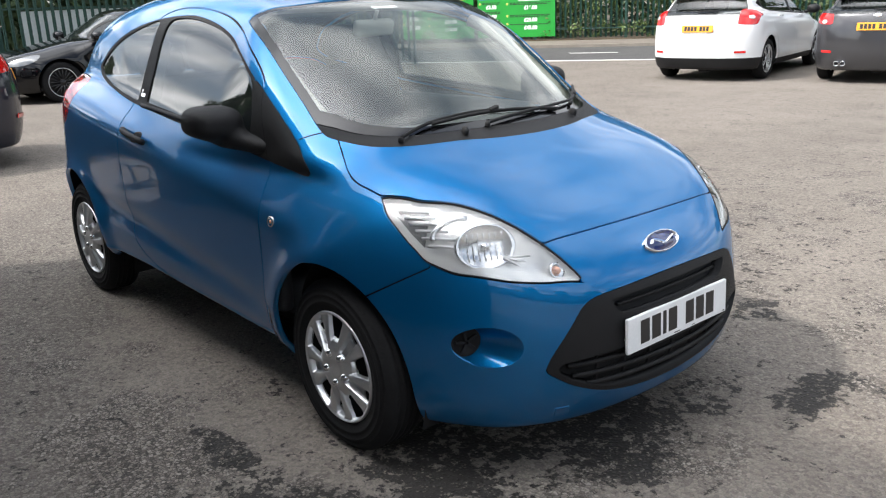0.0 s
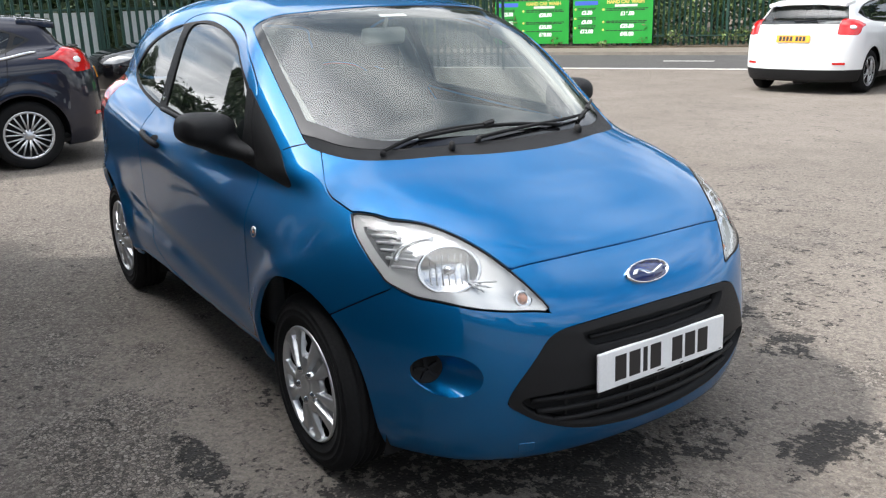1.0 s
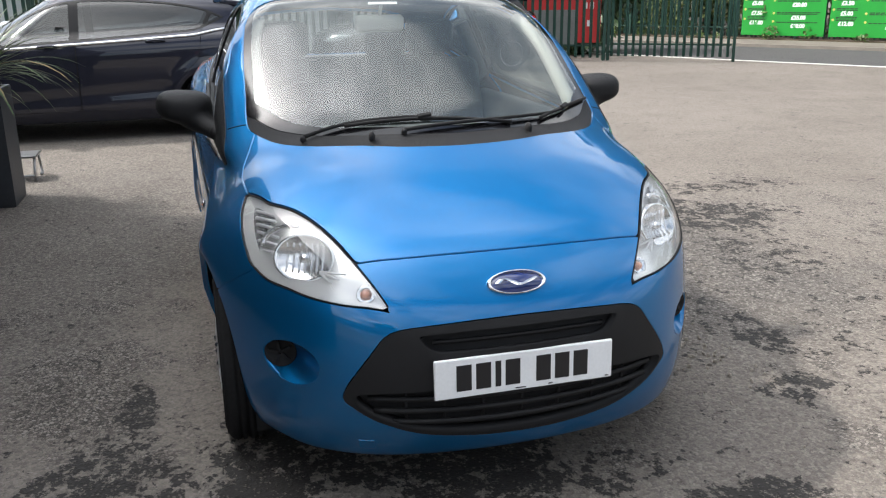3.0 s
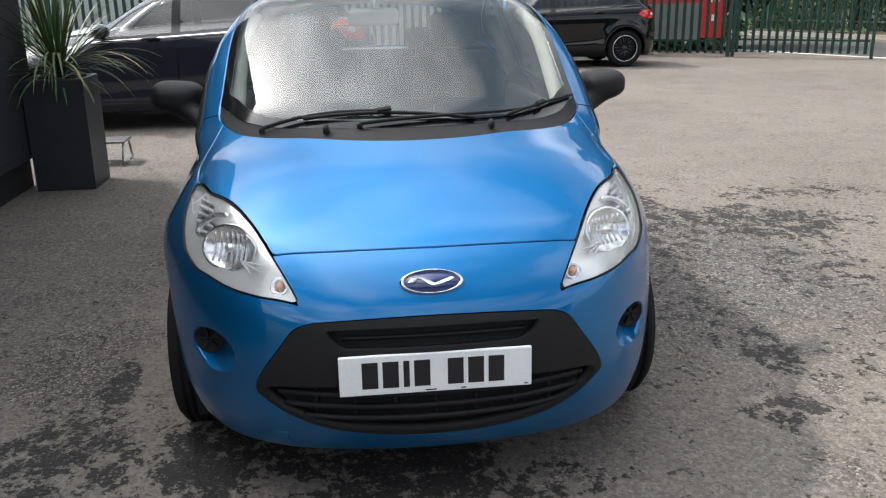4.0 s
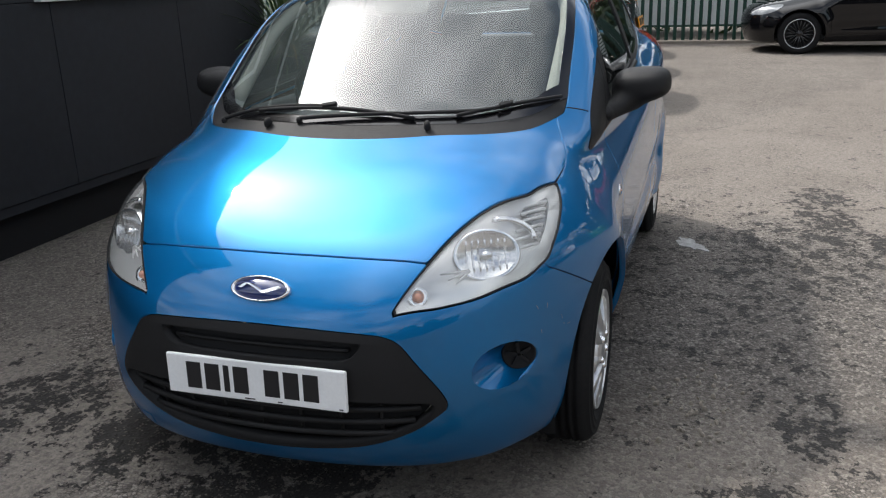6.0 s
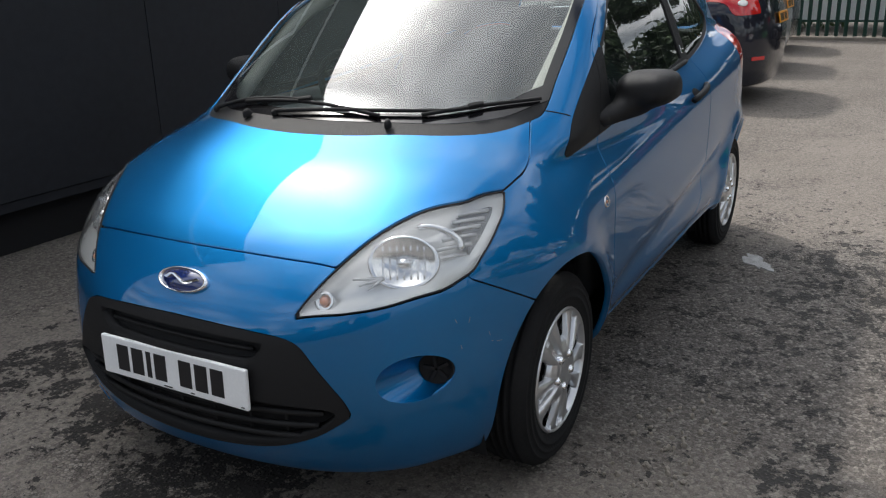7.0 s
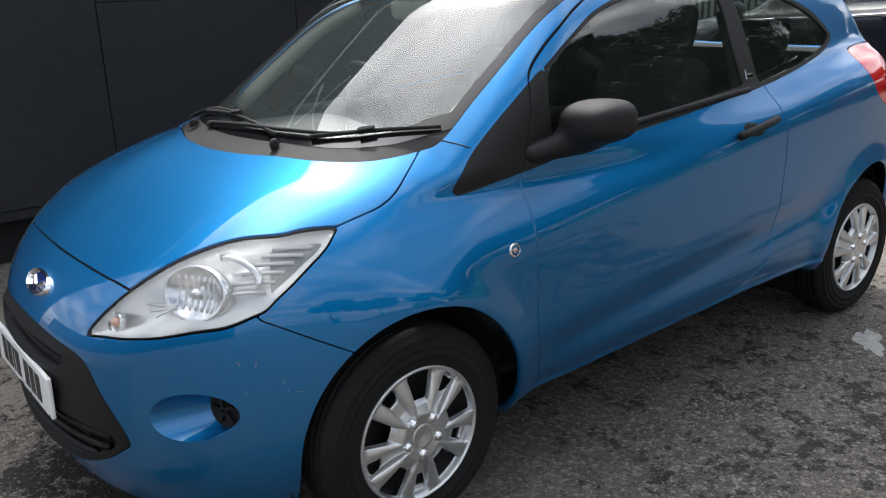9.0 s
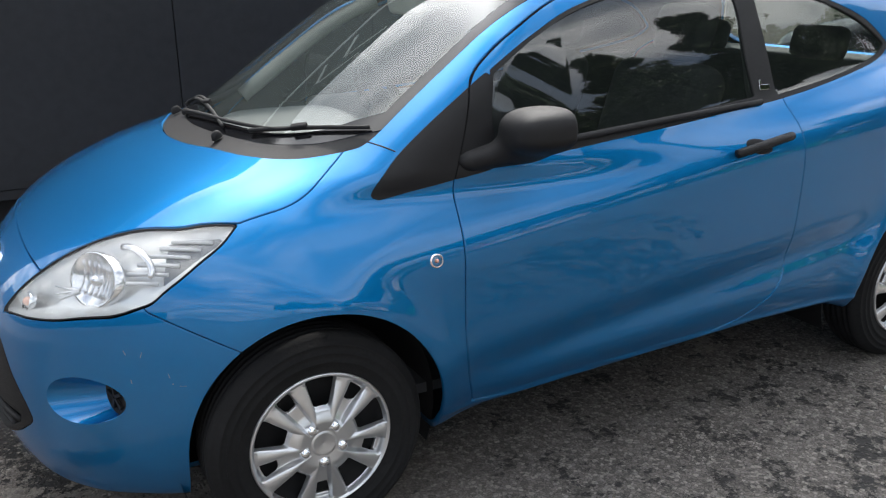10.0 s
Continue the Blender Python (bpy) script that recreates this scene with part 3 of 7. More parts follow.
TAIL_LAMP = outline([(-2.30, 1.098), (-2.245, 1.06), (-2.25, 1.0), (-2.29, 0.93), (-2.40, 0.87), (-2.55, 0.86), (-2.66, 0.92), (-2.69, 1.04), (-2.55, 1.10)])
REAR_GLASS = outline([(0.0, 1.34), (0.40, 1.31), (0.48, 1.24), (0.52, 1.12), (0.40, 1.07), (0.0, 1.06), (-0.1, 1.06), (-0.1, 1.06), (-0.1, 1.34), (-0.1, 1.34)])

side_view = lambda P: lambda V: area(P, V[:, 0], V[:, 2])
front_view = lambda P: lambda V: np.maximum(area(P, np.abs(V[:, 1]), V[:, 2]), 0.3 - V[:, 0])
plan_view = lambda P: lambda V: np.maximum(area(P, V[:, 0], np.abs(V[:, 1])), 0.55 - V[:, 2])
rear_view = lambda P: lambda V: np.maximum(area(P, np.abs(V[:, 1]), V[:, 2]), V[:, 0] + 2.0)


def arch_field(V):
    """Below nought inside a wheel opening."""
    f = np.full(len(V), 9.0)
    for hx, rx, rz in ((-0.012, 0.332, 0.354), (REAR_X, 0.350, 0.372)):
        f = np.minimum(f, (np.hypot((V[:, 0] - hx) / rx, np.where(V[:, 2] > 0.283, V[:, 2] - 0.283, 0.4 * (V[:, 2] - 0.283)) / rz) - 1) * 0.34)
    return np.maximum(f, 0.55 - np.abs(V[:, 1]))


def take(rest, f, gap):
    """Cuts a region out of the remaining skin, with a shut line of the given width."""
    v = f(rest[0])
    return clip(rest, v, -gap / 2), clip(rest, -v, -gap / 2)


def from_above(P):
    """A plan outline as a cut whose width is true on a sloping skin."""
    f = plan_view(P)
    return lambda mesh: f(mesh[0]) / np.clip(mesh[1][:, 2], 0.3, 1)


def take_plan(rest, P, gap):
    v = from_above(P)(rest)
    return clip(rest, v, -gap / 2), clip(rest, -v, -gap / 2)


def halves(mesh):
    return clip(mesh, lambda V: -V[:, 1]), clip(mesh, lambda V: V[:, 1])


def build_blue_car():
    skin_all = skin(ka_field, (-3.0, -0.9, 0.1), (0.85, 0.9, 1.58), 0.0125)
    car = thing("hatchback_car", "bright blue metallic three-door hatchback parked on stained asphalt", "car")
    blue, trim = MAT["blue"], MAT["trim"]
    rest = clip(skin_all, lambda V: -arch_field(V))
    windscreen, rest = take(rest, plan_view(SCREEN), 0.003)
    light, rest = take_plan(rest, HEADLIGHT, 0.004)
    bonnet, rest = take_plan(rest, BONNET, 0.0062)
    grille, rest = take(rest, front_view(GRILLE), 0.003)
    sail, rest = take(rest, side_view(SAIL), 0.0015)
    windows, rest = take(rest, side_view(WINDOW_TRIM), 0.0015)
    lamp, rest = take(rest, lambda V: np.maximum(side_view(TAIL_LAMP)(V), 0.47 - np.abs(V[:, 1])), 0.005)
    rear_glass, rest = take(rest, rear_view(REAR_GLASS), 0.004)
    door, rest = take(rest, side_view(DOOR), 0.0068)
    bumper, body = take(rest, side_view(BUMPER), 0.005)
    bumper = clip(bumper, lambda V: -hollow_field(V))
    net("body_shell", body, blue, car, "", 0.02)
    net("bonnet", bonnet, blue, car, "smooth blue bonnet with a fine front shut line", 0.012)
    net("front_bumper", bumper, blue, car, "blue front bumper with round lamp hollows", 0.014)
    # black shell behind the shut lines
    inner = clip(skin_all, lambda V: -arch_field(V), -0.004)
    for f in (plan_view(SCREEN), side_view(WINDOW_TRIM), rear_view(REAR_GLASS)):
        inner = clip(inner, lambda V, f=f: -f(V), -0.012)
    inner = clip(inner, lambda V: -plan_view(HEADLIGHT)(V), -0.004)
    inner = clip(inner, lambda V: -front_view(GRILLE)(V), -0.004)
    inner = clip(inner, lambda V: -hollow_field(V), -0.012)
    net("inner_shell", pushed(inner, -0.013), MAT["gap"], car)
    for k, s in ((0, 1), (1, -1)):
        d = net("door", halves(door)[k], blue, car, "", 0.016)
        side_fittings(car, d, s)
        frame_net = halves(windows)[k]
        w = frame_net
        glass1, w = take(w, side_view(DOOR_GLASS), 0.0)
        glass2, w = take(w, side_view(QUARTER), 0.0)
        tr = net("window_surround", pushed(w, -0.001), trim, car, "matt black window surround and centre pillar", 0.012)
        net("pane", pushed(glass1, -0.006), MAT["glass"], tr)
        net("pane", pushed(glass2, -0.005), MAT["glass"], tr)
        sl = halves(sail)[k]
        net("corner_trim", pushed(clip(sl, lambda V: -0.4095 - 0.30 * (V[:, 2] - 0.9) - V[:, 0]), 0.003), trim, car, "black plastic corner trim", 0.012)
        net("corner_trim", pushed(clip(sl, lambda V: V[:, 0] + 0.4145 + 0.30 * (V[:, 2] - 0.9)), 0.003), trim, d, "black plastic corner trim", 0.012)
        net("tail_lamp", halves(lamp)[k], MAT["red_lens"], car, "red tail lamp", 0.02)
        headlight(car, halves(light)[k], s)
        fog_insert(car, s)
        mirror(car, d, s)
    # windscreen: cowl, dark border, glass
    glass, cowl = take(windscreen, plan_view(GLASS_FOOT), 0.002)
    scuttle = net("scuttle", pushed(cowl, -0.004), trim, car, "dark grey plastic scuttle panel", 0.02)
    band = lambda V: np.maximum(plan_view(SCREEN)(V) + 0.030, plan_view(GLASS_FOOT)(V) + 0.040)
    pane, border = take(glass, band, 0.0)
    scr = net("windscreen", pushed(pane, -0.003), MAT["screen_glass"], car, "clear curved windscreen")
    scr.visible_shadow = False
    net("windscreen_border", pushed(border, -0.003), MAT["gloss_black"], car, "black printed windscreen border", 0.006)
    net("rear_screen", pushed(rear_glass, -0.004), MAT["glass"], car).visible_shadow = False
    front_fittings(car, grille)
    wipers(car)
    for hx in (0.0, REAR_X):
        for s in (1, -1):
            wheel(car, hx, s)
            liner(car, hx, s)
    cabin_inside(car)
    return car


def place_on(x, y, z, steps=6):
    """The nearest point of the blue car's skin to a place, with its normal."""
    p = np.array([[x, y, z]], float)
    for _ in range(steps):
        g = gradient(ka_field, p)
        p = p - g * (ka_field(p[:, 0], p[:, 1], p[:, 2]) / (g * g).sum(1))[:, None]
    g = gradient(ka_field, p)[0]
    return Vector(p[0]), Vector(g / np.linalg.norm(g))


def facing(p, n, up=(0, 0, 1)):
    """A frame at p with z along n and y as near up as it goes."""
    z = Vector(n).normalized()
    x = Vector(up).cross(z).normalized()
    y = z.cross(x)
    return Matrix((x, y, z)).transposed().to_4x4() if p is None else Matrix.Translation(p) @ Matrix((x, y, z)).transposed().to_4x4()


def blob(name, field, lo, hi, h, mat, parent, label=""):
    return net(name, skin(field, lo, hi, h), mat, parent, label)


def side_fittings(car, door, s):
    # handle: a bar over a black oval that paints in the recess's shade
    pts = []
    for i in range(9):
        u = i / 8
        p, n = place_on(-1.325 - 0.235 * u, 0.8 * s, 0.880 + 0.034 * u)
        pts.append(p + n * (0.006 + 0.024 * math.sin(math.pi * min(1, 0.08 + u * 0.95)) ** 0.6))
    bm = bmesh.new()
    tube(bm, pts, 0.0135, 10)
    h = part("door_handle", bm, MAT["trim"], door, "black plastic door handle", smooth=True)
    p, n = place_on(-1.43, 0.8 * s, 0.897)
    bm = bmesh.new()
    bmesh.ops.create_uvsphere(bm, u_segments=20, v_segments=10, radius=1, matrix=facing(p - n * 0.004, n) @ pose(0, 0, 0, 0, 0, -8 * s) @ Matrix.Diagonal((0.062, 0.026, 0.006, 1)))
    part("recess_shade", bm, MAT["gap"], door, "black oval drawn for the shaded handle recess", smooth=True)
    # repeater lamp on the wing
    p, n = place_on(-0.324, 0.79 * s, 0.714)
    bm = bmesh.new()
    lathe(bm, [(0.0001, 0.010), (0.008, 0.0095), (0.014, 0.006), (0.0155, 0.0)], 20, "Z")
    r = part("side_repeater", bm, MAT["lens"], car, "small clear side repeater lamp", facing(p, n), True)
    bm = bmesh.new()
    lathe(bm, [(0.0001, 0.006), (0.004, 0.005), (0.006, 0.001)], 14, "Z")
    part("bulb", bm, MAT["amber"], r, smooth=True)
    bm = bmesh.new()
    lathe(bm, [(0.0145, 0.003), (0.0175, 0.004), (0.019, 0.0)], 20, "Z")
    part("bezel", bm, MAT["chrome"], r, smooth=True)
    p, n = place_on(-1.535, 0.70 * s, 1.06)
    bm = boxes(((-0.022, -0.012, -0.002), (0.022, 0.004, 0.0022)), ((-0.020, 0.006, -0.002), (-0.010, 0.020, 0.0022)), bevel=0.001)
    part("pillar_badge", bm, MAT["chrome"], car, "small chrome script badge as a plain shape", facing(p, n))
    # belt seal along the window foot
    pts = []
    for i in range(14):
        u = i / 13
        x = -0.60 - 0.90 * u
        p, n = place_on(x, 0.72 * s, 0.957 + 0.056 * u)
        pts.append(p + n * 0.004)
    bm = bmesh.new()
    tube(bm, pts, 0.010, 8)
    part("belt_seal", bm, MAT["trim"], door, "black rubber window seal", smooth=True)


def headlight(car, lens, s):
    e = np.clip(-from_above(HEADLIGHT)(lens), 0, 1)
    lamp = net("headlight", pushed(lens, -0.002), MAT["lens"], car, "clear almond-shaped headlight")
    lamp.visible_shadow = False
    # bowl behind the lens
    t = np.clip(e / 0.050, 0, 1)
    depth = 0.005 + 0.060 * t * t * (3 - 2 * t)
    net("housing", pushed(lens, -depth), MAT["lamp_white"], lamp, "silver lamp housing")
    seal = clip(lens, e, 0.0045)
    net("seal", pushed(seal, 0.001), MAT["gap"], lamp, "black rubber seal", 0.01)
    # main reflector: a round dish with a bulb shield
    p, n = place_on(0.470, 0.553 * s, 0.74)
    f = facing(p - n * 0.036, (n + Vector((0.40, 0.05 * s, -0.25))).normalized())
    bm = bmesh.new()
    lathe(bm, [(0.0001, -0.014), (0.03, -0.012), (0.055, -0.004), (0.072, 0.006), (0.080, 0.010), (0.084, 0.008), (0.085, -0.02)], 40, "Z")
    dish = part("reflector", bm, MAT["reflector"], lamp, "round chrome reflector", f @ Matrix.Diagonal((1.06, 0.80, 0.9, 1)), True)
    bm = bmesh.new()
    lathe(bm, [(0.0001, 0.014), (0.012, 0.011), (0.017, 0.0), (0.017, -0.02)], 24, "Z")
    part("bulb_shield", bm, MAT["reflector"], dish, smooth=True)
    # upright facets across the dish, and the raised star between dish and indicator
    for k in range(7):
        bm = bmesh.new()
        x = -0.048 + 0.016 * k
        tube(bm, [(x, y, -0.012 + 3.6 * (x * x + y * y)) for y in np.linspace(-0.05, 0.05, 7)], 0.0022, 6)
        part("facet", bm, MAT["reflector"], dish, smooth=True)
    for k, (dx, dy) in enumerate(((0.050, -0.045), (0.062, -0.012), (0.030, -0.075))):
        bm = bmesh.new()
        q, m_ = place_on(0.515, 0.520 * s, 0.71)
        r_, o_ = place_on(0.515 + dx, (0.520 + dy) * s, 0.70)
        tube(bm, [q - m_ * 0.048, r_ - o_ * 0.040], 0.005, 6, 0.002)
        part("ridge", bm, MAT["lamp_grey"], lamp, smooth=True)
    # indicator at the inner tip
    p, n = place_on(0.616, 0.406 * s, 0.66)
    bm = bmesh.new()
    lathe(bm, [(0.0001, -0.006), (0.014, -0.004), (0.024, 0.004), (0.026, 0.0), (0.026, -0.012)], 26, "Z")
    ind = part("indicator", bm, MAT["reflector"], lamp, "small chrome indicator bowl", facing(p - n * 0.022, n + Vector((0.4, 0, 0))), True)
    bm = bmesh.new()
    bmesh.ops.create_uvsphere(bm, u_segments=14, v_segments=8, radius=0.0115)
    part("bulb", bm, MAT["amber"], ind, "orange bulb", smooth=True)
    # shaded panel behind the louvres
    shelf = clip(clip(lens, 0.016 - e), lambda V: V[:, 0] - 0.30 - 0.55 * (np.abs(V[:, 1]) - 0.62))
    net("louvre_panel", pushed(shelf, -0.034), MAT["lamp_dark"], lamp, "dark grey louvred panel")
    # louvres at the outer end
    for i in range(6):
        bm = bmesh.new()
        x = 0.205 + 0.026 * i
        pts = []
        for k in range(5):
            u = k / 4
            q, m_ = place_on(x + 0.085 * u, (0.668 - 0.012 * i * 0.5 - 0.055 * u + 0.004 * i) * s, 0.83 - 0.02 * i)
            pts.append(q - m_ * 0.030)
        tube(bm, pts, 0.005, 6)
        part("louvre", bm, MAT["lamp_grey"], lamp, "pale grey louvre rib", smooth=True)
    # bright blade between dish and louvres
    pts = []
    for i in range(9):
        a = math.radians(-70 + 140 * i / 8)
        q, m_ = place_on(0.36 - 0.048 * math.cos(a) + 0.02, (0.60 + 0.075 * math.sin(a)) * s, 0.76)
        pts.append(q - m_ * 0.020)
    bm = bmesh.new()
    tube(bm, pts, 0.009, 8)
    part("blade", bm, MAT["reflector"], lamp, "curved pale reflector rim", smooth=True)


HOLLOW = (0.603, 0.453, 0.068, 0.060)


def hollow_field(V):
    y0, z0, ry, rz = HOLLOW
    return np.maximum((np.hypot((np.abs(V[:, 1]) - y0) / ry, (V[:, 2] - z0) / rz) - 1) * 0.06, 0.3 - V[:, 0])


def skin_x(y, z):
    """Where the nose of the blue car lies ahead of the axle at (y, z)."""
    lo, hi = 0.2, 0.85
    for _ in range(30):
        mid = (lo + hi) / 2
        if ka_field(np.array([mid]), np.array([y]), np.array([z]))[0] < 0:
            lo = mid
        else:
            hi = mid
    return lo


def fog_insert(car, s):
    y0, z0, ry, rz = HOLLOW
    nt, nr = 40, 9
    deep = skin_x((y0 + 0.020) * s, z0) - 0.058
    V, T = [], []
    for i in range(nr):
        u = i / (nr - 1)
        for k in range(nt):
            a = 2 * math.pi * k / nt
            y, z = y0 + ry * math.cos(a), z0 + rz * math.sin(a)
            x = skin_x(y * s, z)
            yi, zi = y0 + 0.020 + 0.042 * math.cos(a), z0 + 0.002 + 0.042 * math.sin(a)
            xi = deep - 0.35 * (yi - y0 - 0.020)
            w = u ** 1.2
            V.append((x * (1 - w) + xi * w - 0.006 * math.sin(math.pi * u), (y * (1 - w) + yi * w) * s, z * (1 - w) + zi * w))
    for i in range(nr - 1):
        for k in range(nt):
            a, b = i * nt + k, i * nt + (k + 1) % nt
            T += [(a, b, b + nt), (a, b + nt, a + nt)]
    me = bpy.data.meshes.new("lamp_hollow")
    me.from_pydata(V, [], T)
    me.materials.append(MAT["blue"])
    for p in me.polygons:
        p.use_smooth = True
    part("lamp_hollow", me, None, car, "blue moulded lamp hollow")
    f = facing((deep + 0.001, (y0 + 0.020) * s, z0 + 0.002), (1, 0.35 * s, 0))
    bm = bmesh.new()
    lathe(bm, [(0.0001, 0.0), (0.038, 0.0), (0.043, 0.006), (0.046, 0.002), (0.046, -0.02)], 32, "Z")
    b = part("fog_lamp_blank", bm, MAT["trim"], car, "round black fog lamp blank", f, True)
    for k in range(5):
        bm = bmesh.new()
        box(bm, (0.004, -0.0045, 0.0), (0.035, 0.0045, 0.009), 0.001, Matrix.Rotation(2 * math.pi * k / 5 + 0.5, 4, "Z"))
        part("star_rib", bm, MAT["trim"], b)


def mirror(car, door, s):
    c = np.array((-0.612, 0.828, 1.020))

    def housing(x, y, z):
        dx, dy, dz = x - c[0], y * s - c[1], z - c[2]
        dz = dz - 0.06 * dy
        half = np.where(dz > 0, 0.064, 0.062 - 0.22 * dy)
        e = ((np.abs(dy) / 0.100) ** 3.2 + (np.abs(dz) / half) ** 2.9 + (np.abs(dx) / 0.102) ** 2.4) ** (1 / 2.8) - 1
        return smax(e * 0.065, -0.045 - dx, 0.012)

    def arm(x, y, z):
        a, b = np.array((-0.475, 0.722, 0.945)), np.array((-0.585, 0.795, 0.972))
        ab = b - a
        t = np.clip(((x - a[0]) * ab[0] + (y * s - a[1]) * ab[1] + (z - a[2]) * ab[2]) / (ab @ ab), 0, 1)
        dx, dy, dz = x - a[0] - t * ab[0], y * s - a[1] - t * ab[1], z - a[2] - t * ab[2]
        return np.sqrt((dx / 1.5) ** 2 + dy ** 2 + (dz / 0.9) ** 2) - 0.034

    y0, y1 = sorted((0.66 * s, 0.95 * s))
    m = blob("door_mirror", lambda x, y, z: smin(housing(x, y, z), arm(x, y, z), 0.035), (-0.72, y0, 0.88), (-0.38, y1, 1.12), 0.008, MAT["trim"], car, "black plastic door mirror")
    bm = bmesh.new()
    bmesh.ops.create_uvsphere(bm, u_segments=28, v_segments=14, radius=1, matrix=pose(-0.6585, 0.828 * s, 1.022, 0, 90, 0) @ Matrix.Diagonal((0.048, 0.080, 0.003, 1)))
    part("mirror_glass", bm, MAT["chrome"], m, "silvered mirror glass", smooth=True)
    # joint between the wing and the screen's foot
    bm = bmesh.new()
    tube(bm, [place_on(-0.215 - 0.055 * i / 6, (0.634 + 0.048 * i / 6) * s, 1.005 - 0.030 * i / 6)[0] for i in range(7)], 0.002, 6)
    part("wing_joint", bm, MAT["gap"], car)


CHIPS = ((0.424, 0.666, 0.580, 0.0010, 0.010, 25), (0.391, 0.686, 0.575, 0.0008, 0.012, -20), (0.419, 0.678, 0.510, 0.0008, 0.009, 10), (0.333, 0.721, 0.502, 0.0025, 0.0018, 0), (0.339, 0.715, 0.524, 0.0006, 0.010, 15), (0.312, 0.729, 0.496, 0.012, 0.0005, -4))


def front_fittings(car, grille):
    """The black lower panel with its slot, lower grille, number plate, and the oval badge above."""
    g, hole = grille, None
    slot, g = take(g, front_view(UPPER_SLOT), 0.0)
    mouth, g = take(g, front_view(LOWER_GRILLE), 0.0)
    d = np.clip(-front_view(GRILLE)(g[0]) / 0.02, 0, 1)
    lip = np.exp(-((front_view(UPPER_SLOT)(g[0]) - 0.004) / 0.010) ** 2) + 0.7 * np.exp(-((front_view(LOWER_GRILLE)(g[0]) - 0.004) / 0.009) ** 2)
    panel = net("grille_panel", pushed(g, 0.004 * d + 0.006 * lip), MAT["trim"], car, "satin black plastic grille panel", 0.035)
    net("upper_slot", pushed(slot, -0.026), MAT["gap"], panel)
    net("grille_well", pushed(mouth, -0.034), MAT["gap"], panel)
    for z, w in ((0.300, 0.37), (0.337, 0.43), (0.374, 0.45)):
        pts = []
        for i in range(25):
            y = -w + 2 * w * i / 24
            p, n = place_on(0.72, y, z)
            pts.append(p - n * 0.012)
        bm = bmesh.new()
        tube(bm, pts, 0.0085, 8)
        part("slat", bm, MAT["trim"], panel, smooth=True)
    for y in (-0.33, -0.22, -0.11, 0, 0.11, 0.22, 0.33):
        bm = bmesh.new()
        pts = [place_on(0.72, y, z) for z in (0.285, 0.34, 0.395)]
        tube(bm, [p - n * 0.018 for p, n in pts], 0.005, 6)
        part("grille_rib", bm, MAT["trim"], panel, smooth=True)
    pts = [place_on(0.72, -0.25 + 0.5 * i / 20, 0.536) for i in range(21)]
    bm = bmesh.new()
    tube(bm, [p - n * 0.014 for p, n in pts], 0.006, 6)
    part("slot_rib", bm, MAT["trim"], panel, smooth=True)
    # number plate
    p0, n0 = place_on(0.74, 0, 0.44)
    f = facing((0.746, 0, 0.441), (1, 0, 0.03))
    bm = boxes(((-0.256, -0.0555, -0.012), (0.256, 0.0555, 0.0)), bevel=0.004)
    plate = part("number_plate", bm, MAT["plate_white"], car, "white number plate with black characters as plain bars", f)
    bm = bmesh.new()
    box(bm, (-0.20, -0.045, -0.05), (0.20, 0.045, -0.011))
    part("plate_bracket", bm, MAT["trim"], plate)
    x = -0.196
    for i in range(7):
        if i == 4:
            x += 0.034
        w = 0.016 if i == 2 else 0.042
        bm = boxes(((x, -0.036, 0.0), (x + w, 0.037, 0.0012)))
        part("bar", bm, MAT["plate_ink"], plate)
        x += w + 0.0125
    for x0, x1 in ((-0.03, 0.0), (0.065, 0.078), (0.235, 0.245)):
        bm = boxes(((x0, -0.0495, 0.0), (x1, -0.0465, 0.0009)))
        part("small_bar", bm, MAT["plate_ink"], plate)
    # oval badge, plain
    p, n = place_on(0.68, 0, 0.676)
    f = facing(p, n)
    bm = bmesh.new()
    lathe(bm, [(0.0001, 0.008), (0.80, 0.007), (0.86, 0.004), (0.9, 0.004)], 40, "Z")
    oval = part("badge", bm, MAT["navy"], car, "dark blue oval badge with a chrome rim", f @ Matrix.Diagonal((0.084, 0.0345, 1, 1)), True)
    bm = bmesh.new()
    lathe(bm, [(0.86, 0.003), (0.9, 0.0095), (0.97, 0.0095), (1.03, 0.004), (1.05, -0.012)], 48, "Z")
    part("badge_rim", bm, MAT["chrome"], oval, "chrome rim", smooth=True)
    bm = bmesh.new()
    line = [(-0.66, -0.05), (-0.45, 0.30), (-0.15, 0.05), (0.10, -0.22), (0.40, 0.0), (0.66, 0.22)]
    tube(bm, [(x, y, 0.0075) for x, y in outline(line, False, 5)], 0.10, 6)
    for v in bm.verts:
        v.co.z = 0.0075 + (v.co.z - 0.0075) * 0.05
    part("badge_mark", bm, MAT["chrome"], oval)
    # chips and scratches in the bumper's paint
    for x, y, z, w, h_, turn in CHIPS:
        p, n = place_on(x, y, z)
        part("paint_chip", boxes(((-w * 0.7, -h_ * 0.6, -0.001), (w * 0.7, h_ * 0.6, 0.0005))), MAT["spill"], car, "pale scratch in the paint", facing(p, n) @ pose(0, 0, 0, 0, 0, turn))
    # tow-eye cover
    p, n = place_on(0.655, -0.43, 0.222)
    f = facing(p, n)
    bm = boxes(((-0.023, -0.017, -0.004), (0.023, 0.017, 0.0012)), bevel=0.002)
    part("tow_cover", bm, MAT["blue"], car, "square blue tow-eye cover", f)
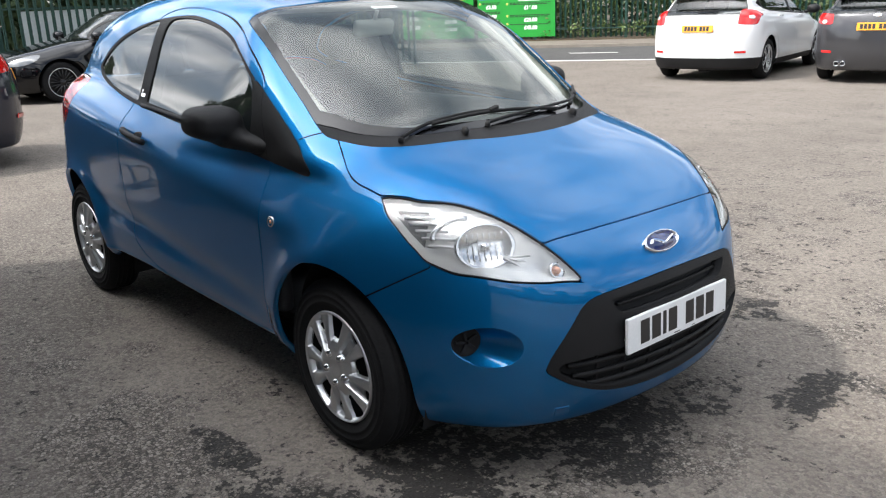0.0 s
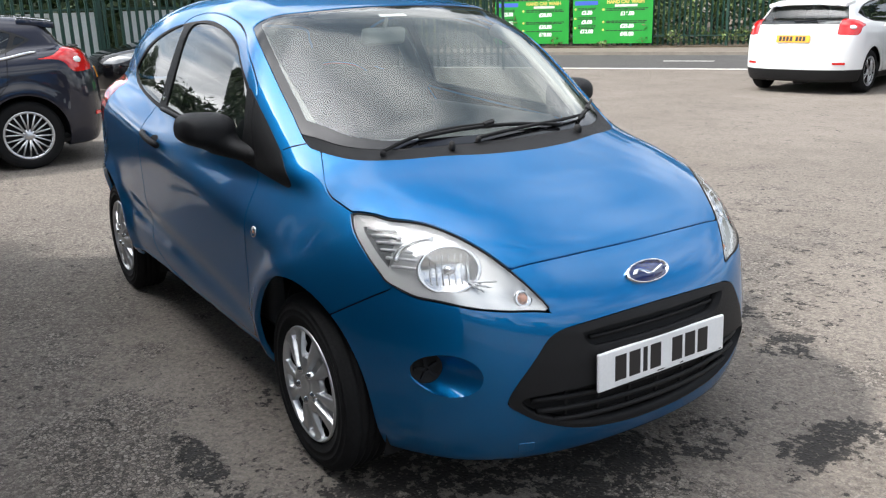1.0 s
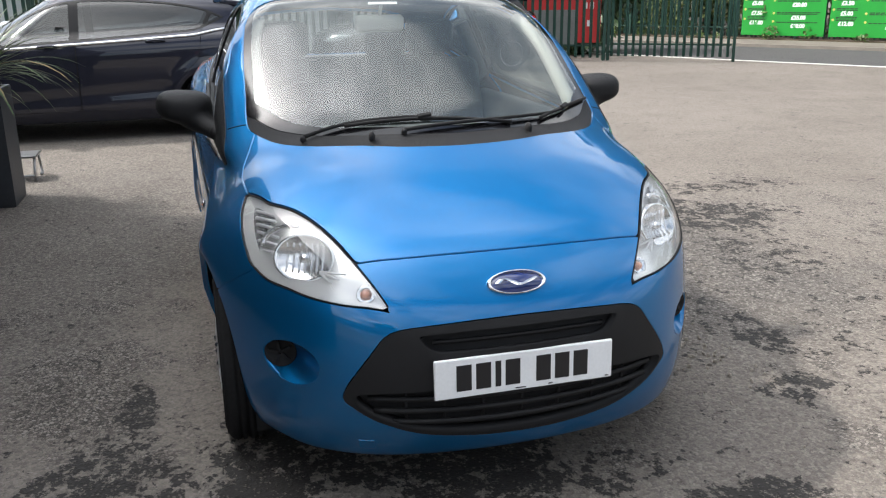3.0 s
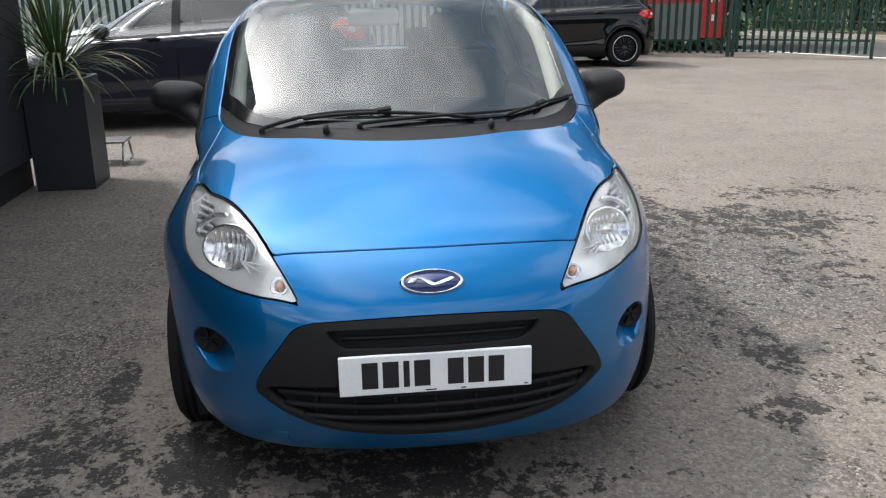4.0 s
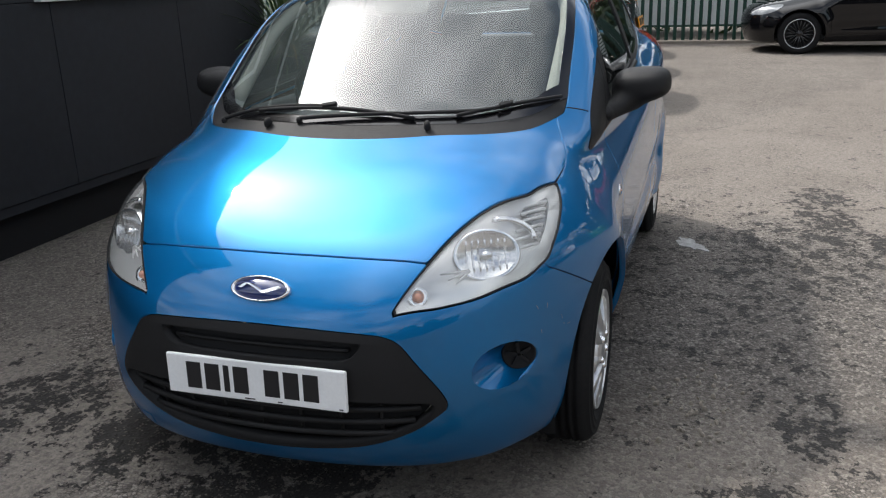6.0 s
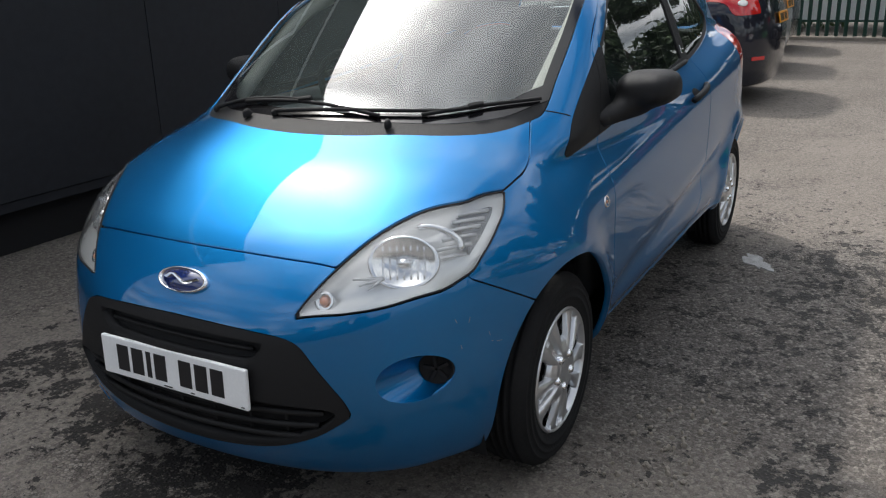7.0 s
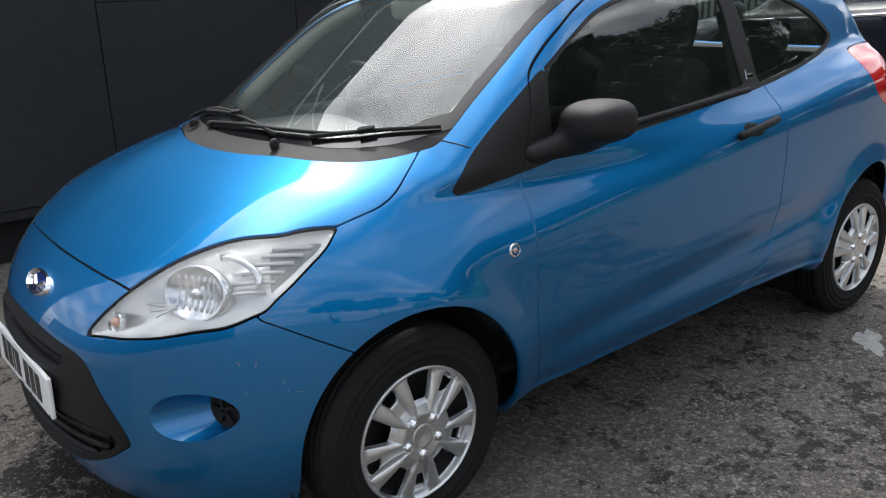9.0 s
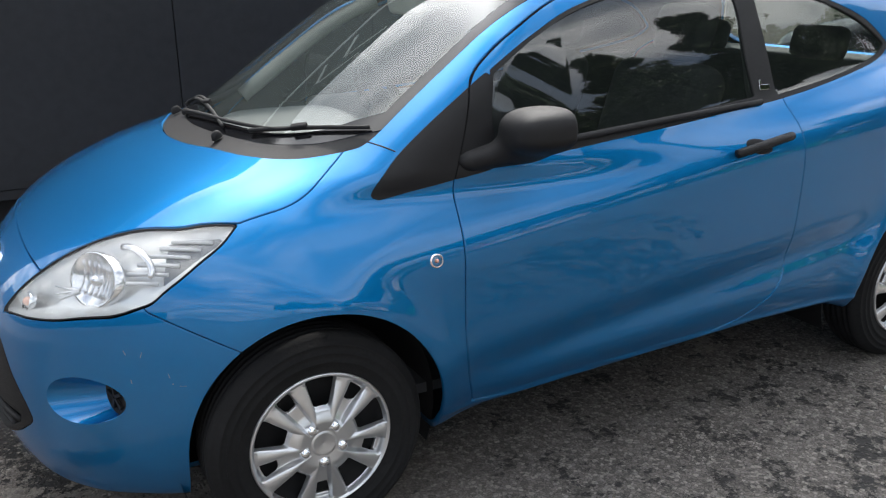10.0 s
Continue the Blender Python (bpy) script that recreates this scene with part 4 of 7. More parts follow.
    # washer jets
    for s in (1, -1):
        p, n = place_on(0.043, 0.264 * s, 0.985)
        bm = bmesh.new()
        lathe(bm, [(0.0001, 0.016), (0.007, 0.015), (0.011, 0.010), (0.013, 0.0), (0.013, -0.006)], 14, "Z")
        part("washer_jet", bm, MAT["gap"], car, "black washer jet", facing(p + Vector((0.03, 0, -0.004)), n) @ Matrix.Diagonal((0.8, 1.3, 1, 1)), True)
    # aerial foot on the roof
    p, n = place_on(-0.83, 0, 1.45)
    bm = bmesh.new()
    lathe(bm, [(0.0001, 0.022), (0.008, 0.020), (0.016, 0.006), (0.018, -0.002)], 16, "Z")
    part("aerial_foot", bm, MAT["trim"], car, "short black aerial foot on the roof", facing(p, n), True)


def wipers(car):
    """Two arms parked along the foot of the screen, pivots on the car's right."""
    def ride(x, y, lift):
        p, n = place_on(x, y, 1.0)
        return p + n * lift

    def strip(points, r0, r1, lift, mat, name, parent, label="", flat=0.6):
        """A flattened rod riding on the screen."""
        line = outline(points, False, 5)
        bm = bmesh.new()
        tube(bm, [ride(x, y, lift) for x, y in line], r0, 8, r1)
        return part(name, bm, mat, parent, label, smooth=True)

    sets = (((0.000, -0.475), (-0.020, -0.35), (-0.018, -0.20), (-0.004, -0.07)), ((-0.012, -0.335), (0.006, -0.06), (0.043, 0.215)), (-0.004, -0.075)), \
           (((0.068, -0.158), (0.048, 0.02), (0.015, 0.22), (-0.045, 0.385), (-0.12, 0.465)), ((0.0, 0.335), (-0.115, 0.46), (-0.256, 0.590)), (-0.11, 0.455))
    for arm, blade, clip_at in sets:
        w = strip(arm, 0.0068, 0.0045, 0.010, MAT["gap"], "wiper", car, "black windscreen wiper")
        strip(blade, 0.0062, 0.0055, 0.008, MAT["gap"], "blade", w)
        strip(blade, 0.0025, 0.0025, 0.003, MAT["gap"], "rubber", w)
        q, nn = place_on(*clip_at, 1.0)
        part("blade_clip", boxes(((-0.024, -0.008, 0.004), (0.024, 0.008, 0.021)), bevel=0.004), MAT["gap"], w, m=facing(q, nn, (1, 0.15 if arm[0][1] < -0.3 else 1, 0)))
        p, nn = place_on(*arm[0], 0.99)
        bm = bmesh.new()
        lathe(bm, [(0.0001, 0.015), (0.006, 0.0145), (0.009, 0.010), (0.010, 0.0)], 16, "Z")
        part("pivot_cap", bm, MAT["gap"], w, m=facing(p, nn), smooth=True)


def wheel_parts():
    """One wheel, axle along y, its outside towards +y."""
    w = thing("wheel", "steel wheel with a silver ten-spoke trim and black tyre", "wheel")
    R = TYRE_R
    bm = bmesh.new()
    prof = [(0.178, 0.062), (0.186, 0.074), (0.200, 0.080), (0.215, 0.083), (0.216, 0.0845), (0.222, 0.0845), (0.223, 0.083), (0.238, 0.0835), (0.240, 0.085), (0.243, 0.085), (0.245, 0.082), (0.258, 0.079), (0.260, 0.0805), (0.263, 0.080), (0.265, 0.076), (0.276, 0.068), (0.284, 0.060), (R, 0.050)]
    for y in (0.036, 0.012, -0.012, -0.036):
        prof += [(R, y + 0.008), (R - 0.008, y + 0.006), (R - 0.008, y - 0.002), (R, y - 0.004)]
    prof += [(R, -0.050), (0.280, -0.068), (0.255, -0.082), (0.205, -0.080), (0.180, -0.06)]
    lathe(bm, prof, 72)
    tyre = part("tyre", bm, MAT["rubber"], w, "black rubber tyre", smooth=True)
    bm = bmesh.new()
    for k in range(64):
        rot = Matrix.Rotation(2 * math.pi * k / 64, 4, "Y")
        box(bm, (-0.0095, 0.050, R - 0.010), (0.0095, 0.0570, R - 0.0030), 0, rot)
    tagged(part("tread_shoulder", bm, MAT["rubber"], tyre), kind="stuff")
    bm = bmesh.new()
    for a0, word in ((0.4, 7), (2.6, 9), (4.4, 5)):
        for k in range(word):
            box(bm, (-0.005, 0.080, 0.232), (0.005, 0.0832, 0.246), 0, Matrix.Rotation(a0 + 0.056 * k, 4, "Y"))
    tagged(part("sidewall_bars", bm, MAT["rubber"], tyre), kind="stuff")
    bm = bmesh.new()
    lathe(bm, [(0.0001, 0.01), (0.10, 0.01), (0.13, 0.02), (0.165, 0.022), (0.178, 0.060), (0.180, -0.07)], 40)
    part("steel_rim", bm, MAT["gap"], w, smooth=True)
    # trim: a dish with five wide and five narrow openings
    nr, nt = 64, 400
    rr, tt = np.linspace(0.0, 0.190, nr), np.linspace(0, 2 * math.pi, nt, endpoint=False)
    Rg, Tg = np.meshgrid(rr, tt, indexing="ij")
    a72 = lambda T, o: (T - o + math.pi / 5) % (2 * math.pi / 5) - math.pi / 5

    def relief(r, t):
        y = 0.080 + 0.010 * np.clip(r / 0.06, 0, 1) - 0.014 * np.clip((r - 0.06) / 0.12, 0, 1) ** 1.5
        rimline = np.clip((r - 0.176) / 0.006, 0, 1)
        y = y + 0.006 * rimline - 0.014 * np.clip((r - 0.185) / 0.005, 0, 1)
        cap = np.clip((0.034 - r) / 0.004, 0, 1)
        y = y + 0.003 * cap
        # a sunk channel between the two spokes of a pair, from the bolt out to the small opening
        step = lambda v: np.clip(v, 0, 1) ** 2 * (3 - 2 * np.clip(v, 0, 1))
        d = np.abs(a72(t, math.pi / 5)) * r
        half = 0.012 + 0.08 * np.clip(r - 0.05, 0, 0.12)
        y = y - 0.013 * step((half + 0.004 - d) / 0.008) * step((r - 0.040) / 0.012) * (1 - step((r - 0.168) / 0.01))
        # each spoke is crowned across its width
        inner, outer = half, math.pi / 5 * r - 0.0205 - 0.258 * np.clip(r - 0.098, 0, 0.1)
        u = np.clip((d - (inner + outer) / 2) / np.maximum((outer - inner) / 2, 0.004), -1.2, 1.2)
        y = y - 0.0055 * u * u * step((r - 0.062) / 0.03) * (1 - step((r - 0.165) / 0.01))
        # faces fall away to the wide openings
        d = np.abs(a72(t, 0.0)) * r
        wide = 0.0205 + 0.258 * np.clip(r - 0.098, 0, 0.1)
        y = y - 0.014 * step((wide + 0.003 - d) / 0.006) * step((r - 0.088) / 0.014) * (1 - step((r - 0.172) / 0.008))
        return y

    x, z = Rg * np.cos(Tg), Rg * np.sin(Tg)
    yy = relief(Rg, Tg)
    V = np.stack([x, yy, z], -1).reshape(-1, 3)
    ii = np.arange(nr - 1)[:, None] * nt + np.arange(nt)[None]
    jj = np.arange(nr - 1)[:, None] * nt + (np.arange(nt)[None] + 1) % nt
    q = np.stack([ii, ii + nt, jj + nt, jj], -1).reshape(-1, 4)
    T = np.concatenate([q[:, [0, 2, 1]], q[:, [0, 3, 2]]])
    e = 1e-3
    gr = (relief(Rg + e, Tg) - relief(Rg - e, Tg)) / (2 * e)
    gt = (relief(Rg, Tg + 0.004) - relief(Rg, Tg - 0.004)) / (0.008 * np.maximum(Rg, 0.004))
    N = np.stack([-(gr * np.cos(Tg) - gt * np.sin(Tg)), np.ones_like(Rg), -(gr * np.sin(Tg) + gt * np.cos(Tg))], -1).reshape(-1, 3)
    N /= np.linalg.norm(N, axis=1)[:, None]

    def hole(P, o, r0, r1, w0, w1, k):
        r, t = np.hypot(P[:, 0], P[:, 2]), np.arctan2(P[:, 2], P[:, 0])
        d = np.abs(a72(t, o)) * r
        w = w0 + (w1 - w0) * np.clip((r - r0) / (r1 - r0), 0, 1)
        return smax(d - w, smax(r0 - r, r - r1, 0.004), k)

    disc = (V, N, T)
    disc = clip(disc, lambda P: -hole(P, 0.0, 0.098, 0.1735, 0.0190, 0.0385, 0.007))
    disc = clip(disc, lambda P: -hole(P, math.pi / 5, 0.120, 0.164, 0.0135, 0.0205, 0.006))
    cap = net("wheel_trim", disc, MAT["alloy"], w, "silver plastic wheel trim", 0.018)
    for k in range(5):
        a = k * 2 * math.pi / 5 + math.pi / 5
        bm = bmesh.new()
        lathe(bm, [(0.0001, 0.013), (0.007, 0.0125), (0.0105, 0.010), (0.013, 0.004), (0.016, 0.0), (0.016, -0.01)], 12)
        part("wheel_bolt", bm, MAT["chrome"], cap, "chrome bolt cap", Matrix.Translation((0.052 * math.cos(a), 0.083, 0.052 * math.sin(a))), True)
    return w


WHEEL = {}


def wheel(car, hx, s):
    m = Matrix.Translation((hx, 0.705 * s, TYRE_R - 0.004)) @ pose(0, 0, 0, 0, 17 if hx else 52, 0 if s > 0 else 180)
    if "first" not in WHEEL:
        w = WHEEL["first"] = wheel_parts()
    else:
        w = copy_thing(WHEEL["first"], Matrix())
    w.parent = car
    w.matrix_basis = m
    for key in ("category",):
        if key in w:
            del w[key]


def liner(car, hx, s):
    bm = bmesh.new()
    n = 24
    r0 = 0.352 if hx == 0 else 0.368
    rings = []
    for y in (0.70, 0.50):
        rings.append([bm.verts.new((hx - 0.005 + r0 * math.cos(a), y * s, 0.285 + (r0 + 0.012) * math.sin(a))) for a in np.linspace(-0.38, math.pi + 0.38, n)])
    rings.append([bm.verts.new((hx + 0.02 * math.cos(a), 0.50 * s, 0.285 + 0.02 * math.sin(a))) for a in np.linspace(-0.38, math.pi + 0.38, n)])
    for a, b in zip(rings, rings[1:]):
        for k in range(n - 1):
            bm.faces.new((a[k], a[k + 1], b[k + 1], b[k]))
    part("arch_liner", bm, MAT["gap"], car, smooth=True)


def cabin_inside(car):
    def rounded(name, lo, hi, r, mat, parent=car, label="", m=None, h=0.02):
        c, e = (np.array(lo) + np.array(hi)) / 2, (np.array(hi) - np.array(lo)) / 2 - r

        def f(x, y, z):
            qx, qy, qz = np.abs(x - c[0]) - e[0], np.abs(y - c[1]) - e[1], np.abs(z - c[2]) - e[2]
            return np.sqrt(np.maximum(qx, 0) ** 2 + np.maximum(qy, 0) ** 2 + np.maximum(qz, 0) ** 2) + np.minimum(np.maximum(np.maximum(qx, qy), qz), 0) - r

        o = net(name, skin(f, np.array(lo) - 0.05, np.array(hi) + 0.05, h), mat, parent, label)
        if m is not None:
            o.matrix_local = m
        return o

    fab = MAT["fabric"]

    def dash_top(x, y, z):
        a = np.abs(y)
        top = 0.955 - 0.10 * a ** 2 - 0.25 * np.clip(-0.35 - x, 0, 1) + 0.035 * np.exp(-(((y + 0.36) / 0.16) ** 2 + ((x + 0.48) / 0.12) ** 2))
        return smax(smax(z - top, x + 0.02 + 0.5 * a ** 2, 0.03), smax(-0.62 - x + 0.25 * (0.9 - z), smax(a - 0.66, 0.62 - z, 0.03), 0.05), 0.06)

    net("dashboard", skin(dash_top, (-0.75, -0.72, 0.55), (0.1, 0.72, 1.05), 0.025), MAT["dash"], car, "grey moulded dashboard")
    # steering wheel on the car's right
    bm = bmesh.new()
    f = pose(-0.70, -0.36, 0.94, 0, -66, 0)
    tube(bm, [(0.185 * math.cos(a), 0.185 * math.sin(a), 0) for a in np.linspace(0, 2 * math.pi, 41)], 0.015, 10, caps=False)
    sw = part("steering_wheel", bm, MAT["trim"], car, "black steering wheel", f, True)
    bm = bmesh.new()
    bmesh.ops.create_uvsphere(bm, u_segments=18, v_segments=10, radius=1, matrix=Matrix.Diagonal((0.075, 0.085, 0.03, 1)))
    part("hub", bm, MAT["trim"], sw, smooth=True)
    for a in (0.15, math.pi - 0.15, -math.pi / 2):
        bm = bmesh.new()
        tube(bm, [(0.05 * math.cos(a), 0.05 * math.sin(a), 0), (0.18 * math.cos(a), 0.18 * math.sin(a), 0)], 0.014, 8)
        part("spoke", bm, MAT["trim"], sw, smooth=True)
    for s in (1, -1):
        seat = rounded("front_seat", (-1.28, 0.36 * s - 0.24, 0.42), (-0.78, 0.36 * s + 0.24, 0.58), 0.06, fab, label="charcoal cloth front seat")
        rounded("backrest", (-0.08, -0.23, 0.0), (0.08, 0.23, 0.62), 0.07, fab, seat, m=pose(-1.27, 0.36 * s, 0.52, 0, -18, 0))
        rounded("headrest", (-0.045, -0.12, 0.0), (0.045, 0.12, 0.17), 0.04, fab, seat, m=pose(-1.49, 0.36 * s, 1.13, 0, -12, 0))
        rounded("rear_headrest", (-0.04, -0.12, 0), (0.04, 0.12, 0.13), 0.035, fab, car, m=pose(-2.24, 0.30 * s, 1.07, 0, -14, 0))
        # pale inner pillars
        pts = [place_on(-0.20 - 0.56 * i / 8, (0.60 - 0.03 * i / 8) * s, 1.02 + 0.33 * i / 8) for i in range(9)]
        bm = bmesh.new()
        tube(bm, [p - n * 0.050 for p, n in pts], 0.028, 8)
        part("pillar_trim", bm, MAT["liner"], car, "pale inner pillar trim", smooth=True)
        pts = [place_on(-1.56 - 0.03 * i / 6, 0.7 * s, 1.02 + 0.32 * i / 6) for i in range(7)]
        bm = bmesh.new()
        tube(bm, [p - n * 0.055 for p, n in pts], 0.035, 8)
        part("pillar_trim", bm, MAT["dash"], car, smooth=True)
        rounded("door_card", (-1.55, min(0.62 * s, 0.69 * s), 0.30), (-0.5, max(0.62 * s, 0.69 * s), 0.945), 0.03, MAT["dash"], h=0.03)
    rounded("rear_bench", (-2.15, -0.55, 0.42), (-1.75, 0.55, 0.60), 0.07, fab, label="charcoal cloth rear bench", h=0.03)
    rounded("rear_backrest", (-0.07, -0.55, 0), (0.07, 0.55, 0.58), 0.06, fab, m=pose(-2.12, 0, 0.52, 0, -18, 0), h=0.03)
    # headlining under the roof
    top = skin(lambda x, y, z: ka_field(x, y, z), (-2.5, -0.7, 1.20), (-0.55, 0.7, 1.56), 0.03)
    top = clip(top, lambda V: np.maximum(np.maximum(1.375 - V[:, 2], V[:, 0] + 0.83), -2.35 - V[:, 0]))
    net("headlining", pushed(top, -0.030), MAT["liner"], car, "pale cloth headlining")
    bm = boxes(((-2.6, -0.66, 0.28), (-0.1, 0.66, 0.31)))
    part("cabin_floor", bm, fab, car)
    rounded("parcel_shelf", (-2.62, -0.52, 1.045), (-2.25, 0.52, 1.065), 0.01, MAT["dash"], label="dark parcel shelf")
    # rear-view mirror
    rm = rounded("interior_mirror", (-0.02, -0.100, -0.033), (0.02, 0.100, 0.033), 0.018, MAT["liner"], m=pose(-0.67, -0.07, 1.305, 0, 12, 6), label="interior rear-view mirror", h=0.012)
    bm = boxes(((-0.0225, -0.088, -0.025), (-0.0205, 0.088, 0.025)))
    part("mirror_glass", bm, MAT["chrome"], rm)
    bm = bmesh.new()
    tube(bm, [(0.0, 0, 0.02), (0.012, 0, 0.07)], 0.008, 8)
    part("mirror_stem", bm, MAT["liner"], rm, smooth=True)
    p, n = place_on(-0.60, -0.07, 1.36)
    bm = boxes(((-0.055, -0.011, -0.001), (0.055, 0.011, 0.0)))
    part("screen_sticker", bm, MAT["sign_white"], car, "small white sticker behind the screen", facing(p - n * 0.010, n))


blue_car = build_blue_car()

# ---- ground ----
U_ROAD, N_ROAD = Vector((0.864, 0.503, 0)).normalized(), Vector((-0.503, 0.864, 0)).normalized()


def road_place(s, n, z=None):
    """A place s along the road and n across it."""
    p = U_ROAD * s + N_ROAD * n
    return Vector((p.x, p.y, ground_z(p.x, p.y) if z is None else z))


# where dark flakes and oil gather: middle, reach along x and y, share
DRIFTS = ((0.28, -0.62, 0.45, 0.30, 1.2), (0.55, -0.10, 0.34, 0.42, 1.25), (0.90, 0.66, 0.16, 0.26, 1.35), (0.62, 0.35, 0.16, 0.2, 0.8), (0.28, 1.25, 0.14, 0.18, 0.9), (-0.17, 1.44, 0.30, 0.14, 0.8),
          (-1.0, 1.25, 0.9, 0.45, 0.52), (-1.9, 1.45, 0.8, 0.45, 0.74), (-2.7, 1.75, 0.8, 0.25, 0.9), (-1.2, 2.2, 0.5, 0.4, 0.6), (-2.05, 2.35, 0.5, 0.75, 0.92), (-2.75, 3.0, 0.25, 0.7, 0.7), (-1.4, 0.75, 0.9, 0.3, 0.48), (0.30, -1.15, 0.40, 0.28, 0.95), (-0.25, -1.08, 0.30, 0.07, 0.95), (1.25, -0.5, 0.5, 0.3, 0.7))


def asphalt():
    m = bpy.data.materials.new("asphalt")
    m.use_nodes = True
    n, l = m.node_tree.nodes, m.node_tree.links
    b = n["Principled BSDF"]
    co = n.new("ShaderNodeTexCoord")
    P = co.outputs["Object"]

    def noise_at(scale, detail=5, rough=0.6, dist=0.0):
        t = n.new("ShaderNodeTexNoise")
        for key, v in (("Scale", scale), ("Detail", detail), ("Roughness", rough), ("Distortion", dist)):
            t.inputs[key].default_value = v
        l.new(P, t.inputs["Vector"])
        return t.outputs["Fac"]

    def math_(op, a, b_=None, c=None, clamp=False):
        t = n.new("ShaderNodeMath")
        t.operation, t.use_clamp = op, clamp
        for i, v in enumerate((a, b_, c)):
            if v is None:
                continue
            if isinstance(v, (int, float)):
                t.inputs[i].default_value = v
            else:
                l.new(v, t.inputs[i])
        return t.outputs[0]

    def ramp(v, lo, hi, a=0.0, c=1.0):
        t = n.new("ShaderNodeMapRange")
        t.interpolation_type = "SMOOTHSTEP"
        for key, val in (("From Min", lo), ("From Max", hi), ("To Min", a), ("To Max", c)):
            t.inputs[key].default_value = val
        l.new(v, t.inputs["Value"])
        return t.outputs[0]

    def mix(f, a, c):
        t = n.new("ShaderNodeMix")
        t.data_type = "RGBA"
        for key, v in (("Factor", f), ("A", a), ("B", c)):
            if isinstance(v, tuple):
                t.inputs[key].default_value = (*v, 1)
            elif isinstance(v, float):
                t.inputs[key].default_value = v
            else:
                l.new(v, t.inputs[key])
        return t.outputs["Result"]

    sep = n.new("ShaderNodeSeparateXYZ")
    l.new(P, sep.inputs[0])
    broad, mid_, fine = noise_at(0.35, 4), noise_at(2.3, 6, 0.65), noise_at(38, 3)
    # newer, darker lay by the cabin, ragged joint; darker band left of the car
    edge = math_("ADD", sep.outputs[0], ramp(noise_at(1.6, 5), 0.3, 0.7, -0.25, 0.25))
    wander = ramp(noise_at(1.6, 6), 0.3, 0.7, -0.14, 0.14)
    slant = math_("ADD", math_("ADD", math_("MULTIPLY", sep.outputs[0], 0.46), math_("MULTIPLY", sep.outputs[1], 0.89)), wander)
    by_cabin = ramp(slant, -1.70, -1.54, 0.36, 0.0)
    across = math_("ADD", sep.outputs[1], ramp(noise_at(0.8, 6), 0.3, 0.7, -0.9, 0.9))
    beside = math_("MULTIPLY", math_("MULTIPLY", ramp(across, 0.0, 0.4), ramp(across, 1.5, 2.6, 1.0, 0.15)), math_("MULTIPLY", ramp(sep.outputs[0], -0.8, 0.3, 1.0, 0.15), ramp(edge, -2.75, -2.2)))
    dark_tone = math_("MULTIPLY", ramp(edge, -5.0, -4.6), math_("MAXIMUM", by_cabin, beside))
    base = mix(ramp(broad, 0.35, 0.65), (0.158, 0.137, 0.117), (0.196, 0.172, 0.149))
    base = mix(dark_tone, base, mix(ramp(broad, 0.38, 0.62), (0.098, 0.088, 0.079), (0.132, 0.119, 0.106)))
    base = mix(ramp(mid_, 0.45, 0.75, 0.0, 0.22), base, (0.085, 0.074, 0.064))
    sx = math_("MULTIPLY", math_("ADD", sep.outputs[0], 0.4), 0.36)
    sy = math_("MULTIPLY", math_("ADD", sep.outputs[1], -0.8), 0.33)
    far = math_("ADD", math_("MULTIPLY", sx, sx), math_("MULTIPLY", sy, sy))
    # stones of the mix: every stone its own tone, dark binder between them where the lay is coarse
    stone, joint = n.new("ShaderNodeTexVoronoi"), n.new("ShaderNodeTexVoronoi")
    joint.feature = "DISTANCE_TO_EDGE"
    wob = n.new("ShaderNodeVectorMath")
    wob.operation = "MULTIPLY_ADD"
    wn = n.new("ShaderNodeTexNoise")
    wn.inputs["Scale"].default_value, wn.inputs["Detail"].default_value = 60, 2
    l.new(P, wn.inputs["Vector"])
    l.new(wn.outputs["Color"], wob.inputs[0])
    wob.inputs[1].default_value = (0.012, 0.012, 0.0)
    l.new(P, wob.inputs[2])
    for t_ in (stone, joint):
        t_.inputs["Scale"].default_value = 78
        l.new(wob.outputs[0], t_.inputs["Vector"])
    tint = n.new("ShaderNodeSeparateColor")
    l.new(stone.outputs["Color"], tint.inputs[0])
    coarse = math_("MAXIMUM", math_("MULTIPLY", ramp(noise_at(1.9, 5, 0.6), 0.50, 0.66), ramp(far, 0.3, 2.6, 1.0, 0.05)), math_("MULTIPLY", math_("MAXIMUM", by_cabin, math_("MULTIPLY", beside, 0.5)), 1.1), clamp=True)
    gu = math_("MULTIPLY", math_("ADD", sep.outputs[0], 0.50), 1 / 0.55)
    gv = math_("MULTIPLY", math_("ADD", sep.outputs[1], 1.32), 1 / 0.30)
    patch = math_("ADD", math_("ADD", math_("MULTIPLY", gu, gu), math_("MULTIPLY", gv, gv)), ramp(mid_, 0.3, 0.7, -0.6, 0.6))
    coarse = math_("MAXIMUM", coarse, ramp(patch, 0.3, 1.2, 1.0, 0.0))
    binder = math_("MULTIPLY", ramp(joint.outputs["Distance"], 0.03, 0.17, 1.0, 0.0), math_("MULTIPLY_ADD", coarse, 0.62, 0.16))
    pale = math_("MULTIPLY", ramp(tint.outputs[0], 0.55, 0.95), math_("MULTIPLY_ADD", coarse, 0.46, 0.20))
    dull = math_("MULTIPLY", ramp(tint.outputs[0], 0.45, 0.05), math_("MULTIPLY_ADD", coarse, 0.55, 0.30))
    base = mix(pale, base, (0.30, 0.275, 0.245))
    base = mix(dull, base, (0.045, 0.040, 0.036))
    base = mix(binder, base, (0.020, 0.018, 0.017))
    base = mix(ramp(fine, 0.48, 0.75, 0.0, 0.45), base, (0.035, 0.032, 0.030))
